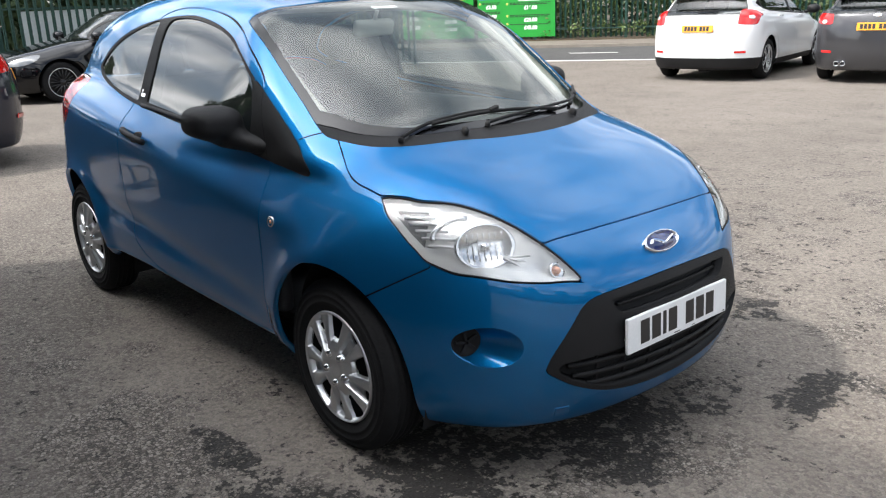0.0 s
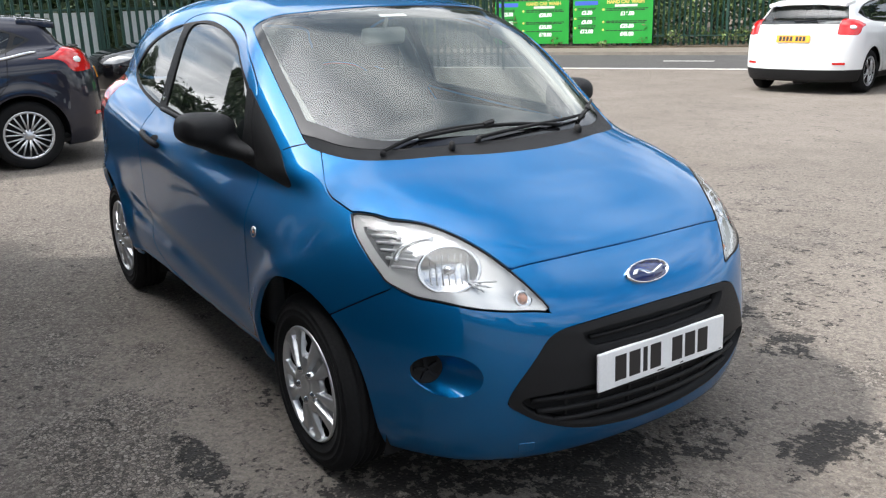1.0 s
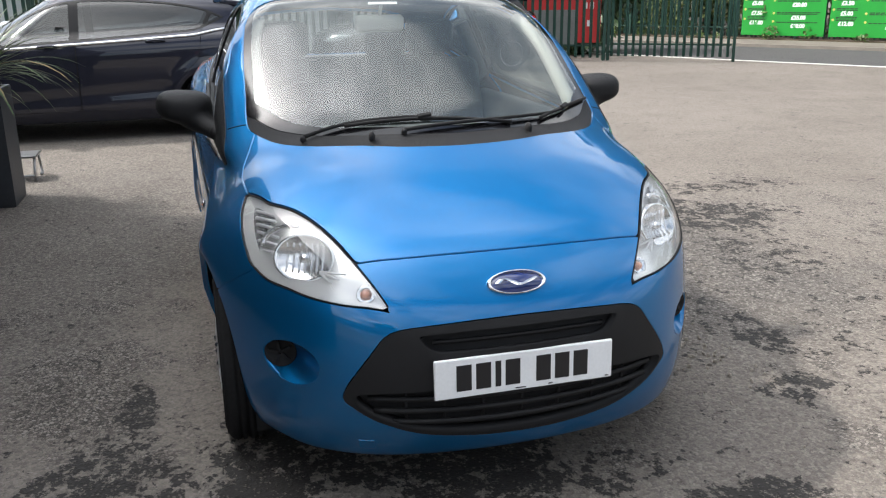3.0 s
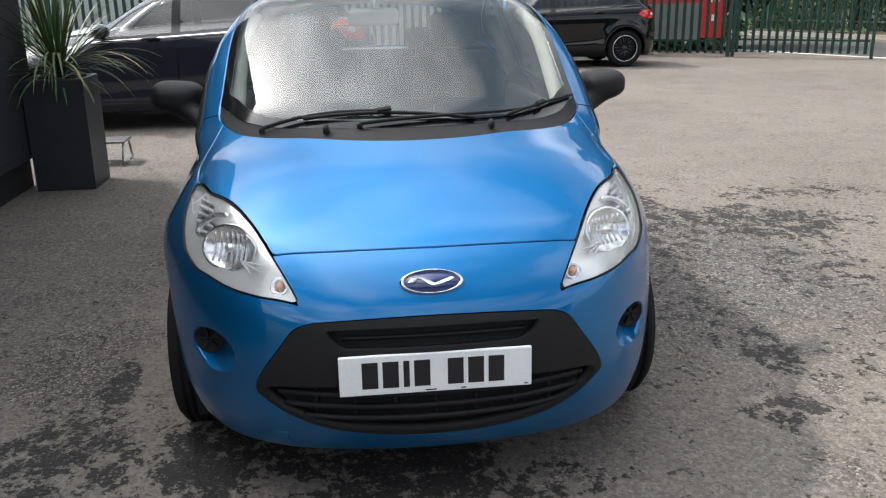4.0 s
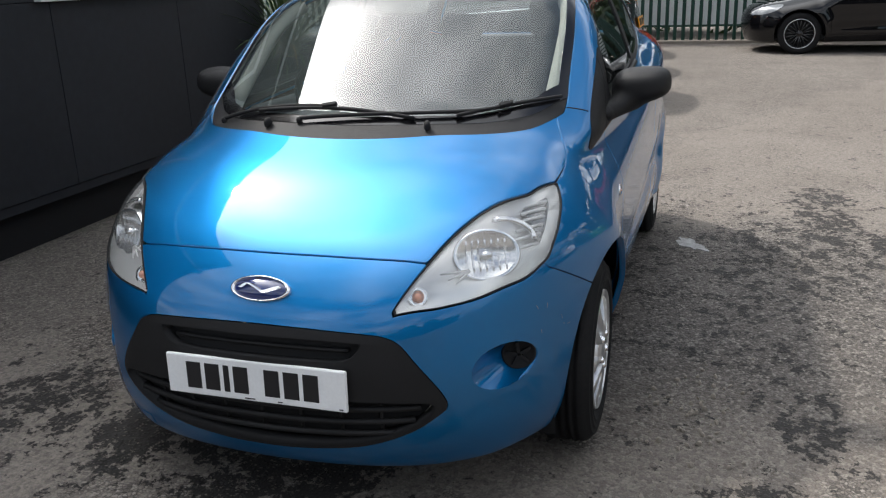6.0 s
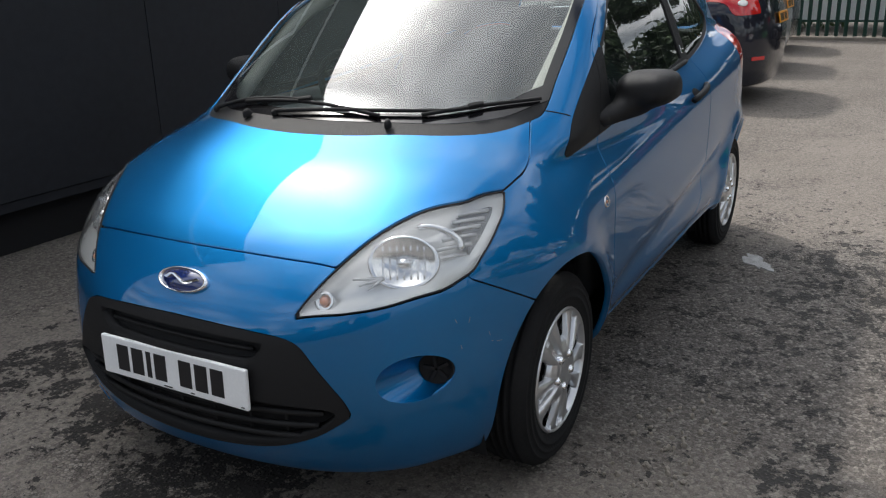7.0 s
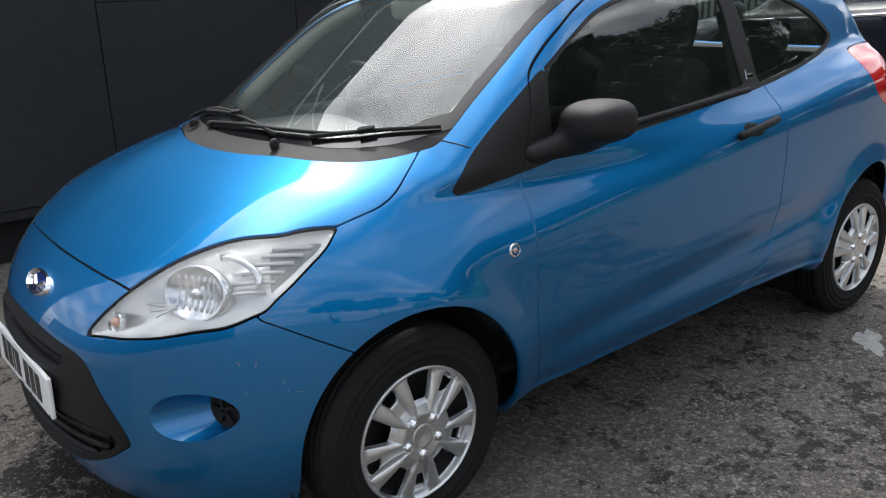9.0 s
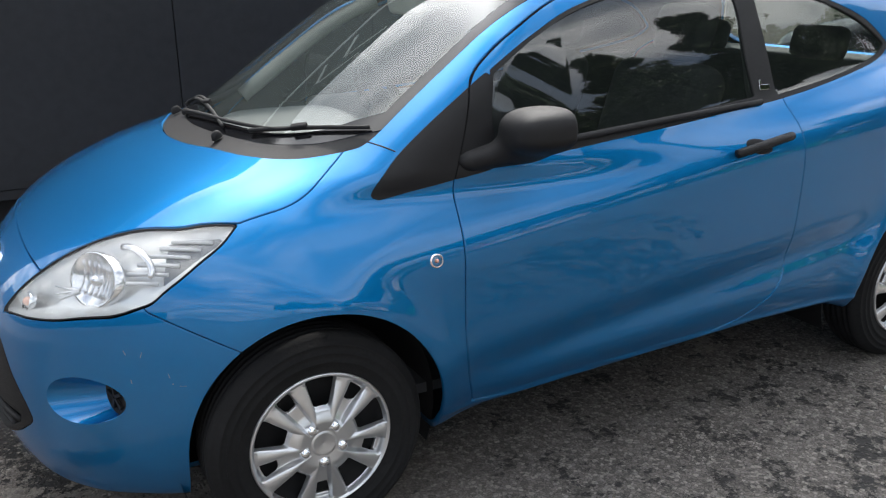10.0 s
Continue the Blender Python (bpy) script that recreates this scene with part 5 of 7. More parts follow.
    base = mix(ramp(noise_at(150, 2), 0.50, 0.72, 0.0, 0.32), base, (0.25, 0.23, 0.205))
    # worn-off flakes and oil: hard-edged dark islands in loose drifts round the car
    drift = math_("MULTIPLY", ramp(noise_at(0.75, 4, 0.55, 0.6), 0.40, 0.60), ramp(far, 0.25, 2.0, 0.35, 0.05))
    for cx, cy, rx, ry, much in DRIFTS:
        u = math_("MULTIPLY", math_("ADD", sep.outputs[0], -cx), 1 / rx)
        v = math_("MULTIPLY", math_("ADD", sep.outputs[1], -cy), 1 / ry)
        q = math_("ADD", math_("ADD", math_("MULTIPLY", u, u), math_("MULTIPLY", v, v)), ramp(mid_, 0.3, 0.7, -0.5, 0.5))
        drift = math_("MAXIMUM", drift, ramp(q, 0.15, 1.25, much, 0.0))
    isl = math_("ADD", math_("ADD", math_("MULTIPLY", noise_at(9.0, 5, 0.6, 0.2), 0.5), math_("MULTIPLY", noise_at(30, 6, 0.7), 0.5)), math_("MULTIPLY", drift, 0.128))
    chip = math_("MULTIPLY", ramp(tint.outputs[1], 0.62, 0.70), ramp(stone.outputs["Distance"], 0.30, 0.42, 1.0, 0.0))
    flake = math_("MULTIPLY", ramp(math_("ADD", isl, math_("MULTIPLY", tint.outputs[2], 0.022)), 0.610, 0.622), math_("MULTIPLY_ADD", chip, -0.66, 1.0))
    base = mix(ramp(isl, 0.57, 0.61, 0.0, 0.18), base, (0.050, 0.046, 0.043))
    base = mix(math_("MULTIPLY", flake, 0.88), base, (0.0145, 0.0135, 0.013))
    # moss along the cabin's foot
    moss = math_("MULTIPLY", ramp(sep.outputs[1], -2.75, -2.35, 1.0, 0.0), ramp(noise_at(7, 6, 0.7), 0.50, 0.66))
    base = mix(math_("MULTIPLY", moss, 0.8), base, (0.035, 0.055, 0.012))
    b.inputs["Specular IOR Level"].default_value = 0.28
    l.new(base, b.inputs["Base Color"])
    l.new(math_("ADD", ramp(flake, 0, 1, 0.92, 0.80), ramp(mid_, 0.3, 0.7, -0.08, 0.06)), b.inputs["Roughness"])
    # relief
    h = math_("ADD", math_("MULTIPLY", ramp(stone.outputs["Distance"], 0.0, 0.6, 1.0, 0.0), 0.6), math_("MULTIPLY", fine, 0.8))
    h = math_("ADD", h, math_("MULTIPLY", flake, -0.9))
    bp = n.new("ShaderNodeBump")
    bp.inputs["Strength"].default_value, bp.inputs["Distance"].default_value = 0.9, 0.007
    l.new(h, bp.inputs["Height"])
    l.new(bp.outputs[0], b.inputs["Normal"])
    return m


MAT["asphalt"] = asphalt()
MAT["road"] = material("dark_road_asphalt", (0.055, 0.053, 0.052), 0.85, noise_scale=1.5, vary=0.3, bump=0.6, bump_scale=150, rough_vary=0.08)
MAT["path"] = material("pale_pavement", (0.140, 0.120, 0.098), 0.88, noise_scale=1.1, vary=0.25, bump=0.5, bump_scale=90)
MAT["verge"] = material("leaf_litter_soil", (0.085, 0.065, 0.042), 0.95, noise_scale=2.5, vary=0.55, bump=0.9, bump_scale=30)


def ground_sheet():
    xs = sorted(set([-600, -200, -80, -40] + list(np.arange(-26, 12, 1.0)) + [20, 40, 100, 600]))
    ys = sorted(set([-600, -200, -60, -20] + list(np.arange(-10, 30, 1.0)) + [40, 80, 200, 600]))
    V = [(x, y, ground_z(x, y)) for x in xs for y in ys]
    ny = len(ys)
    F = [(i * ny + j, (i + 1) * ny + j, (i + 1) * ny + j + 1, i * ny + j + 1) for i in range(len(xs) - 1) for j in range(ny - 1)]
    me = bpy.data.meshes.new("ground")
    me.from_pydata(V, [], F)
    me.materials.append(MAT["asphalt"])
    tagged(new("ground", me), "worn grey asphalt yard with dark stains and flaked patches", "ground", kind="structure")


def strip(name, s0, s1, n0, n1, lift, mat, label, category, steps=40, kerb=0.0):
    """A band along the road, following the ground."""
    bm = bmesh.new()
    rows = []
    for i in range(steps + 1):
        s = s0 + (s1 - s0) * i / steps
        a, b = road_place(s, n0), road_place(s, n1)
        row = [a + Vector((0, 0, -0.05)), a + Vector((0, 0, lift)), b + Vector((0, 0, lift)), b + Vector((0, 0, -0.05))]
        rows.append([bm.verts.new(p) for p in row])
    for a, b in zip(rows, rows[1:]):
        for k in range(3):
            bm.faces.new((a[k], b[k], b[k + 1], a[k + 1]))
    return tagged(part(name, bm, mat, None), label, category, kind="structure")


ground_sheet()
strip("road", -70, 60, 16.55, 21.0, 0.006, MAT["road"], "dark asphalt road beyond the yard", "road")
strip("road_line", -16.5, 20, 16.42, 16.54, 0.010, MAT["line_white"], "worn white edge line on the road", "road marking")
strip("road_dash", -3.5, -2.3, 18.7, 18.8, 0.012, MAT["line_white"], "short white centre line on the road", "road marking")
strip("pavement", -70, 60, 21.12, 23.3, 0.07, MAT["path"], "pale concrete pavement beside the road", "pavement")
strip("kerb", -70, 60, 21.0, 21.12, 0.085, MAT["kerb"], "weathered concrete kerb", "kerb")
strip("verge", -70, 60, 23.3, 60, 0.11, MAT["verge"], "strip of bare soil and leaf litter under the fence", "verge")


def pebbles():
    rng = random.Random(4)
    bm = bmesh.new()
    for _ in range(420):
        x, y = rng.uniform(-3.5, 2.0), rng.uniform(-2.3, 3.2)
        if -2.8 < x < 0.8 and abs(y) < 0.85:
            continue
        r = rng.uniform(0.003, 0.0075)
        m = Matrix.Translation((x, y, ground_z(x, y) + r * 0.4)) @ Euler([rng.uniform(0, 6) for _ in range(3)]).to_matrix().to_4x4() @ Matrix.Diagonal((r, r * rng.uniform(0.6, 1), r * rng.uniform(0.5, 0.9), 1))
        bmesh.ops.create_icosphere(bm, subdivisions=1, radius=1, matrix=m)
    for _ in range(70):
        x, y = rng.gauss(-0.10, 0.24), rng.gauss(1.06, 0.10)
        if y < 0.90:
            continue
        r = rng.uniform(0.006, 0.014)
        m = Matrix.Translation((x, y, r * 0.35)) @ Euler([rng.uniform(0, 6) for _ in range(3)]).to_matrix().to_4x4() @ Matrix.Diagonal((r, r * rng.uniform(0.6, 1), r * rng.uniform(0.4, 0.8), 1))
        bmesh.ops.create_icosphere(bm, subdivisions=1, radius=1, matrix=m)
    tagged(part("gravel", bm, MAT["kerb"], None), "loose grey grit scattered on the asphalt", "gravel", kind="stuff")


pebbles()


def spill():
    """A thin dried splash of pale paint beside the rear wheel."""
    rng = random.Random(9)
    bm = bmesh.new()
    ring = []
    for k in range(40):
        a = 2 * math.pi * k / 40
        r = 1 + 0.22 * math.sin(3 * a + 0.6) + 0.14 * math.sin(7 * a) + rng.uniform(-0.08, 0.08)
        ring.append((0.115 * r * math.cos(a), 0.050 * r * math.sin(a)))
    prism(bm, ring, 0.0035, Matrix.Translation((-2.045, 0.995, 0.0)) @ pose(0, 0, 0, 0, 0, 35))
    part("paint", bm, MAT["spill"], thing("paint_spill", "small dried splash of pale grey paint on the asphalt", "spill"))


spill()


# ---- the charcoal cabin, raised on blocks ----
def cabin():
    x0, x1, y0, y1, z0, z1 = -4.02, 2.04, -4.95, -2.50, 0.30, 3.15
    c = thing("site_cabin", "charcoal clad portable cabin raised on blocks beside the car", "cabin")
    clad, dark = MAT["cladding"], MAT["gap"]
    part("core", boxes(((x0 + 0.03, y0 + 0.03, z0 + 0.02), (x1 - 0.03, y1 - 0.024, 1.33)), ((x0 + 0.03, y0 + 0.03, 1.33), (-3.08, y1 - 0.024, z1 - 0.05)),
                       ((-1.52, y0 + 0.03, 1.33), (x1 - 0.03, y1 - 0.024, z1 - 0.05)), ((-3.08, y0 + 0.03, 1.33), (-1.52, -2.75, z1 - 0.05)), ((-3.08, -2.75, 2.42), (-1.52, y1 - 0.024, z1 - 0.05))), dark, c)
    n = 5
    w = (x1 - x0) / n
    for i in range(n):
        a, b = x0 + i * w + 0.0025, x0 + (i + 1) * w - 0.0025
        if b < -3.13 or a > -1.47:
            part("cladding_panel", boxes(((a, y1 - 0.022, z0), (b, y1, z1 - 0.10)), bevel=0.003), clad, c)
        else:
            part("cladding_panel", boxes(((a, y1 - 0.022, z0), (b, y1, 1.335)), bevel=0.003), clad, c)
            part("cladding_panel", boxes(((a, y1 - 0.022, 2.43), (b, y1, z1 - 0.10)), bevel=0.003), clad, c)
            if a < -3.12:
                part("cladding_panel", boxes(((a, y1 - 0.022, 1.338), (-3.115, y1, 2.427)), bevel=0.003), clad, c)
            if b > -1.48:
                part("cladding_panel", boxes(((-1.485, y1 - 0.022, 1.338), (b, y1, 2.427)), bevel=0.003), clad, c)
    for x in (x0, x1):
        part("end_panel", boxes(((min(x, x + 0.024 * (1 if x < 0 else -1)), y0, z0), (max(x, x + 0.024 * (1 if x < 0 else -1)), y1 - 0.025, z1 - 0.1)), bevel=0.003), clad, c)
    part("floor_beam", boxes(((x0 - 0.004, y1 - 0.03, z0 - 0.06), (x1 + 0.004, y1 - 0.012, z0 - 0.003)), bevel=0.004), clad, c, "dark steel floor beam")
    part("roof", boxes(((x0 - 0.05, y0 - 0.05, z1 - 0.10), (x1 + 0.05, y1 + 0.06, z1)), bevel=0.01), clad, c, "flat dark roof with a shallow fascia")
    part("underside", boxes(((x0, y0, z0 - 0.05), (x1, y1 - 0.032, z0 - 0.004))), dark, c)
    for x in (x0 + 0.5, -1.6, 0.2, x1 - 0.4):
        for y in (y0 + 0.3, y1 - 0.42):
            part("block", boxes(((x - 0.2, y - 0.1, 0.0), (x + 0.2, y + 0.1, z0 - 0.05)), bevel=0.006), MAT["gap"], c, "dark concrete support block")
    part("skirt", boxes(((x0 + 0.01, y1 - 0.12, 0.0), (x1 - 0.01, y1 - 0.09, z0 - 0.061)), ((x0 + 0.01, y0 + 0.1, 0.0), (x0 + 0.04, y1 - 0.12, z0 - 0.061))), MAT["gap"], c, "dark skirt set back under the floor")
    part("eaves_strip", boxes(((x0 - 0.05, y1 + 0.062, z1 - 0.085), (x1 + 0.05, y1 + 0.075, z1 - 0.025)), bevel=0.003), MAT["upvc"], c, "white plastic strip along the eaves")
    board = part("signboard", boxes(((x0, y1 - 0.08, z1), (x1, y1 + 0.02, 4.02)), bevel=0.006), clad, c, "dark signboard standing on the roof edge")
    for k, (ax, az, bx, bz) in enumerate(((0.0, 0.0, 0.34, 0.30), (0.34, 0.30, 0.0, 0.60), (0.36, 0.0, 0.70, 0.30), (0.70, 0.30, 0.36, 0.60))):
        ang = math.degrees(math.atan2(bz - az, bx - ax))
        part("mark_bar", boxes(((0.0, 0.0, -0.018), (math.hypot(bx - ax, bz - az), 0.008, 0.018))), MAT["sign_white"], board, "pale angular mark", Matrix.Translation((-0.15 + ax, y1 + 0.02, 3.28 + az)) @ pose(0, 0, 0, 0, -ang, 0))
    wn = part("window", boxes(((-3.085, y1 - 0.20, 2.37), (-1.515, y1 - 0.004, 2.42)), ((-3.085, y1 - 0.20, 1.345), (-3.03, y1 - 0.004, 2.37)), ((-1.57, y1 - 0.20, 1.345), (-1.515, y1 - 0.004, 2.37)),
                              ((-2.33, y1 - 0.12, 1.39), (-2.27, y1 - 0.02, 2.37)), ((-3.03, y1 - 0.20, 1.345), (-1.57, y1 - 0.004, 1.39))), MAT["upvc"], c, "white plastic window frame")
    part("sill", boxes(((-3.11, y1 - 0.02, 1.338), (-1.49, y1 + 0.045, 1.366)), bevel=0.005), MAT["upvc"], wn)
    part("pane", boxes(((-3.03, y1 - 0.08, 1.39), (-2.33, y1 - 0.07, 2.37))), MAT["dark_glass"], wn)
    part("pane", boxes(((-2.27, y1 - 0.08, 1.39), (-1.57, y1 - 0.07, 2.37))), MAT["dark_glass"], wn)


cabin()


# ---- planter with its plant, and the folding step ----
MAT["blade_leaf"] = material("cordyline_leaf", (0.050, 0.088, 0.024), 0.5, noise_scale=6, vary=0.55, rough_vary=0.1)
MAT["dry_leaf"] = material("dry_leaf", (0.26, 0.20, 0.09), 0.7, noise_scale=6, vary=0.4)


def ribbon(bm, root, way, length, width, droop, rng):
    """One long bent leaf with a fold along its middle."""
    p, d = Vector(root), Vector(way).normalized()
    side = d.cross(Vector((0, 0, 1)))
    side = side.normalized() if side.length > 0.05 else Vector((1, 0, 0))
    n, prev = 7, None
    for i in range(n + 1):
        u = i / n
        w = width * (0.55 + 0.9 * u) * (1 - u) ** 0.6 if u < 1 else 0.0005
        up = side.cross(d).normalized()
        row = [bm.verts.new(p - side * w + up * w * 0.35), bm.verts.new(p), bm.verts.new(p + side * w + up * w * 0.35)]
        if prev:
            for k in range(2):
                bm.faces.new((prev[k], prev[k + 1], row[k + 1], row[k]))
        prev = row
        d = (d + Vector((0, 0, -droop * (0.3 + u) / n))).normalized()
        p = p + d * (length / n)


def planter():
    x0, x1, y0, y1, h = -4.19, -3.76, -2.49, -2.06, 0.82
    t = thing("planter", "tall square charcoal planter standing by the cabin corner", "planter")
    bm = bmesh.new()
    cx, cy, a = (x0 + x1) / 2, (y0 + y1) / 2, (x1 - x0) / 2
    prof = [(a * 0.97, 0.0), (a * 0.985, 0.02), (a, h - 0.01), (a - 0.004, h), (a - 0.028, h), (a - 0.032, h - 0.01), (a - 0.034, h - 0.10)]
    rows = [[bm.verts.new((cx + sx * r, cy + sy * r, z)) for sx, sy in ((-1, -1), (1, -1), (1, 1), (-1, 1))] for r, z in prof]
    for p, q in zip(rows, rows[1:]):
        for k in range(4):
            bm.faces.new((p[k], p[(k + 1) % 4], q[(k + 1) % 4], q[k]))
    bm.faces.new(rows[0])
    part("pot", bm, MAT["planter"], t)
    bm = bmesh.new()
    r = a - 0.034
    bmesh.ops.create_grid(bm, x_segments=10, y_segments=10, size=r, matrix=Matrix.Translation((cx, cy, h - 0.07)))
    rng = random.Random(2)
    for v in bm.verts:
        v.co.z += rng.uniform(-0.012, 0.012)
    part("soil", bm, MAT["soil"], t, "dark potting soil")
    plant = thing("cordyline_plant", "spiky green cordyline with arching sword leaves in the planter", "plant")
    bm = bmesh.new()
    tube(bm, [(cx, cy, h - 0.09), (cx + 0.005, cy, h + 0.02), (cx, cy + 0.005, h + 0.10)], 0.035, 10, 0.022)
    part("stem", bm, MAT["dry_leaf"], plant, "fibrous brown stem", smooth=True)
    for k in range(190):
        az = rng.uniform(0, 2 * math.pi)
        el = rng.uniform(0.25, 1.5) if k > 30 else rng.uniform(-0.1, 0.4)
        bm = bmesh.new()
        ribbon(bm, (cx + 0.03 * math.cos(az), cy + 0.03 * math.sin(az), h + rng.uniform(-0.02, 0.12)), (math.cos(az) * math.cos(el), math.sin(az) * math.cos(el), math.sin(el)),
               rng.uniform(0.46, 0.84) * (0.75 if k <= 30 else 1), rng.uniform(0.009, 0.015), rng.uniform(0.5, 1.9) * (1.3 if el < 0.7 else 0.8), rng)
        part("leaf", bm, MAT["dry_leaf"] if k % 17 == 0 else MAT["blade_leaf"], plant, smooth=True)


planter()


def step_stool():
    t = thing("folding_step", "small folding metal step behind the planter", "step")
    part("tread", boxes(((-4.98, -2.36, 0.185), (-4.70, -2.05, 0.205)), bevel=0.006), MAT["metal"], t, "ribbed grey tread")
    for y in (-2.34, -2.07):
        bm = bmesh.new()
        tube(bm, [(-4.74, y, 0.185), (-4.70, y, 0.12), (-4.66, y, 0.012), (-4.72, y, 0.010)], 0.011, 8)
        part("leg", bm, MAT["metal"], t, smooth=True)
        bm = bmesh.new()
        tube(bm, [(-4.94, y, 0.185), (-4.98, y, 0.11), (-5.02, y, 0.012), (-4.96, y, 0.010)], 0.011, 8)
        part("leg", bm, MAT["metal"], t, smooth=True)
    bm = bmesh.new()
    tube(bm, [(-4.67, -2.34, 0.05), (-4.67, -2.07, 0.05)], 0.008, 8)
    part("brace", bm, MAT["metal"], t, smooth=True)


step_stool()


# ---- palisade fences ----
def pale_mesh(h, w=0.066):
    """A pressed steel pale: a shallow W section with a cut point."""
    key = "pale_%.2f" % h
    if key in bpy.data.meshes:
        return bpy.data.meshes[key]
    sec = [(-w / 2, 0.0), (-w / 4, 0.018), (0, 0.006), (w / 4, 0.018), (w / 2, 0.0)]
    top = [h - 0.05, h - 0.012, h - 0.03, h - 0.012, h - 0.05]
    V = [(x, y, 0) for x, y in sec] + [(x, y, z) for (x, y), z in zip(sec, top)] + [(x, y - 0.003, 0) for x, y in sec] + [(x, y - 0.003, z) for (x, y), z in zip(sec, top)]
    F = []
    for k in range(4):
        F += [(k, k + 1, k + 6, k + 5), (k + 11, k + 10, k + 15, k + 16), (k + 5, k + 6, k + 16, k + 15)]
    F += [(0, 5, 15, 10), (4, 14, 19, 9)]
    me = bpy.data.meshes.new(key)
    me.from_pydata(V, [], F)
    me.materials.append(MAT["fence_green"])
    return me


def fence_run(t, a, b, h=2.3, foot=0.06, face=1, skip=()):
    """Pales, two rails and posts from a to b."""
    a, b = Vector(a), Vector(b)
    d = b - a
    L = Vector((d.x, d.y, 0)).length
    ang = math.degrees(math.atan2(d.y, d.x))
    n = int(L / 0.152)
    for i in range(n):
        u = (i + 0.5) / n
        p = a + d * u
        o = part("pale", pale_mesh(h), None, t)
        o.matrix_local = Matrix.Translation((p.x, p.y, p.z + foot)) @ pose(0, 0, 0, 0, 0, ang + (0 if face > 0 else 180))
    off = Vector((d.y, -d.x, 0)).normalized() * 0.03 * face
    for z in (foot + 0.26, h - 0.35):
        bm = bmesh.new()
        tube(bm, [a + off + Vector((0, 0, z)), b + off + Vector((0, 0, z))], 0.026, 4)
        part("rail", bm, MAT["fence_green"], t)
    for k in range(int(L / 2.75) + 1):
        p = a + d * min(1, k * 2.75 / L) + off * 2.2
        bm = boxes(((-0.035, -0.025, -0.1), (0.035, 0.025, h + 0.02)), bevel=0.004)
        part("post", bm, MAT["fence_green"], t, m=Matrix.Translation((p.x, p.y, ground_z(p.x, p.y))) @ pose(0, 0, 0, 0, 0, ang))


def gz3(x, y):
    return (x, y, ground_z(x, y))


yard_fence = thing("palisade_fence", "dark green steel palisade fence backed with white sheets", "fence")
fence_run(yard_fence, gz3(-14.72, -9.0), gz3(-14.72, 2.0), h=1.84, face=-1)
fence_run(yard_fence, gz3(-14.72, 2.0), gz3(-15.50, 6.3), h=1.84, face=-1)
fence_run(yard_fence, gz3(-15.50, 6.3), gz3(-14.95, 7.98), h=1.84, face=-1)
# pale plinth under the fence
part("plinth", boxes(((-14.95, -9, -0.05), (-14.60, 2.2, 0.05)), bevel=0.01), MAT["kerb"], yard_fence, "low pale concrete plinth")
part("plinth", boxes(((0, -0.18, -0.06), (4.4, 0.17, 0.05)), bevel=0.01), MAT["kerb"], yard_fence, "low pale concrete plinth", Matrix.Translation((-14.78, 2.2, -0.012)) @ pose(0, 0, 0, 0, 0.4, 100.3))
for a, b in (((-14.80, -9.0), (-14.80, -6.2)), ((-14.80, -6.15), (-14.80, -3.4)), ((-14.80, -3.35), (-14.80, -0.6)), ((-14.80, -0.55), (-14.80, 2.05)), ((-14.86, 2.42), (-15.16, 4.1)), ((-15.17, 4.15), (-15.56, 6.25))):
    d = Vector((b[0] - a[0], b[1] - a[1], 0))
    bm = boxes(((0, -0.004, 0.30), (d.length, 0.004, 1.44)))
    part("sheet", bm, MAT["white_sheet"], yard_fence, "white plastic sheet tied behind the pales", Matrix.Translation((a[0] - 0.06, a[1], ground_z(*a))) @ pose(0, 0, 0, 0, 0, math.degrees(math.atan2(d.y, d.x))))

gate = thing("palisade_gate", "open dark green palisade gate leaf", "gate")
fence_run(gate, gz3(-14.86, 8.10), gz3(-13.80, 10.52), foot=0.10, face=-1)
part("gate_post", boxes(((-0.035, -0.035, -0.1), (0.035, 0.035, 2.5)), bevel=0.006), MAT["fence_green"], gate, "square green gate post", Matrix.Translation((-14.92, 8.02, ground_z(0, 8.02))))
part("gate_stile", boxes(((-0.025, -0.025, -0.02), (0.025, 0.025, 2.42)), bevel=0.004), MAT["fence_green"], gate, "", Matrix.Translation((-13.78, 10.56, ground_z(0, 10.56))))

banner = thing("red_banner", "red advertising banner seen from behind the fence pales", "banner")
bm_at = Matrix.Translation((-15.58, 6.32, ground_z(0, 6.4))) @ pose(0, 0, 0, 0, 0, 72)
part("cloth", boxes(((0, 0.0, 0.35), (1.75, 0.006, 2.2))), MAT["sign_red"], banner, m=bm_at)
part("patch", boxes(((0.05, -0.004, 0.30), (1.22, 0.0, 1.06))), MAT["sheet_grey"], banner, "grey lower patch", m=bm_at)
for x, z, w in ((0.5, 1.62, 0.12), (0.66, 1.62, 0.12), (0.82, 1.62, 0.12), (0.98, 1.62, 0.12), (0.25, 1.38, 0.1), (0.5, 1.38, 0.1), (0.75, 1.38, 0.1), (1.0, 1.38, 0.1), (1.3, 1.38, 0.1), (1.45, 1.38, 0.1), (1.36, 1.08, 0.09), (1.5, 1.08, 0.09), (1.45, 0.7, 0.1)):
    part("bar", boxes(((x, -0.007, z), (x + w, -0.0045, z + 0.13))), MAT["sign_white"], banner, m=bm_at)

road_fence = thing("palisade_fence", "dark green palisade fence with shrubs growing through it", "fence")
fence_run(road_fence, road_place(-22, 23.5, 0.0 - 0.03), road_place(8, 23.5, -0.03), face=1)


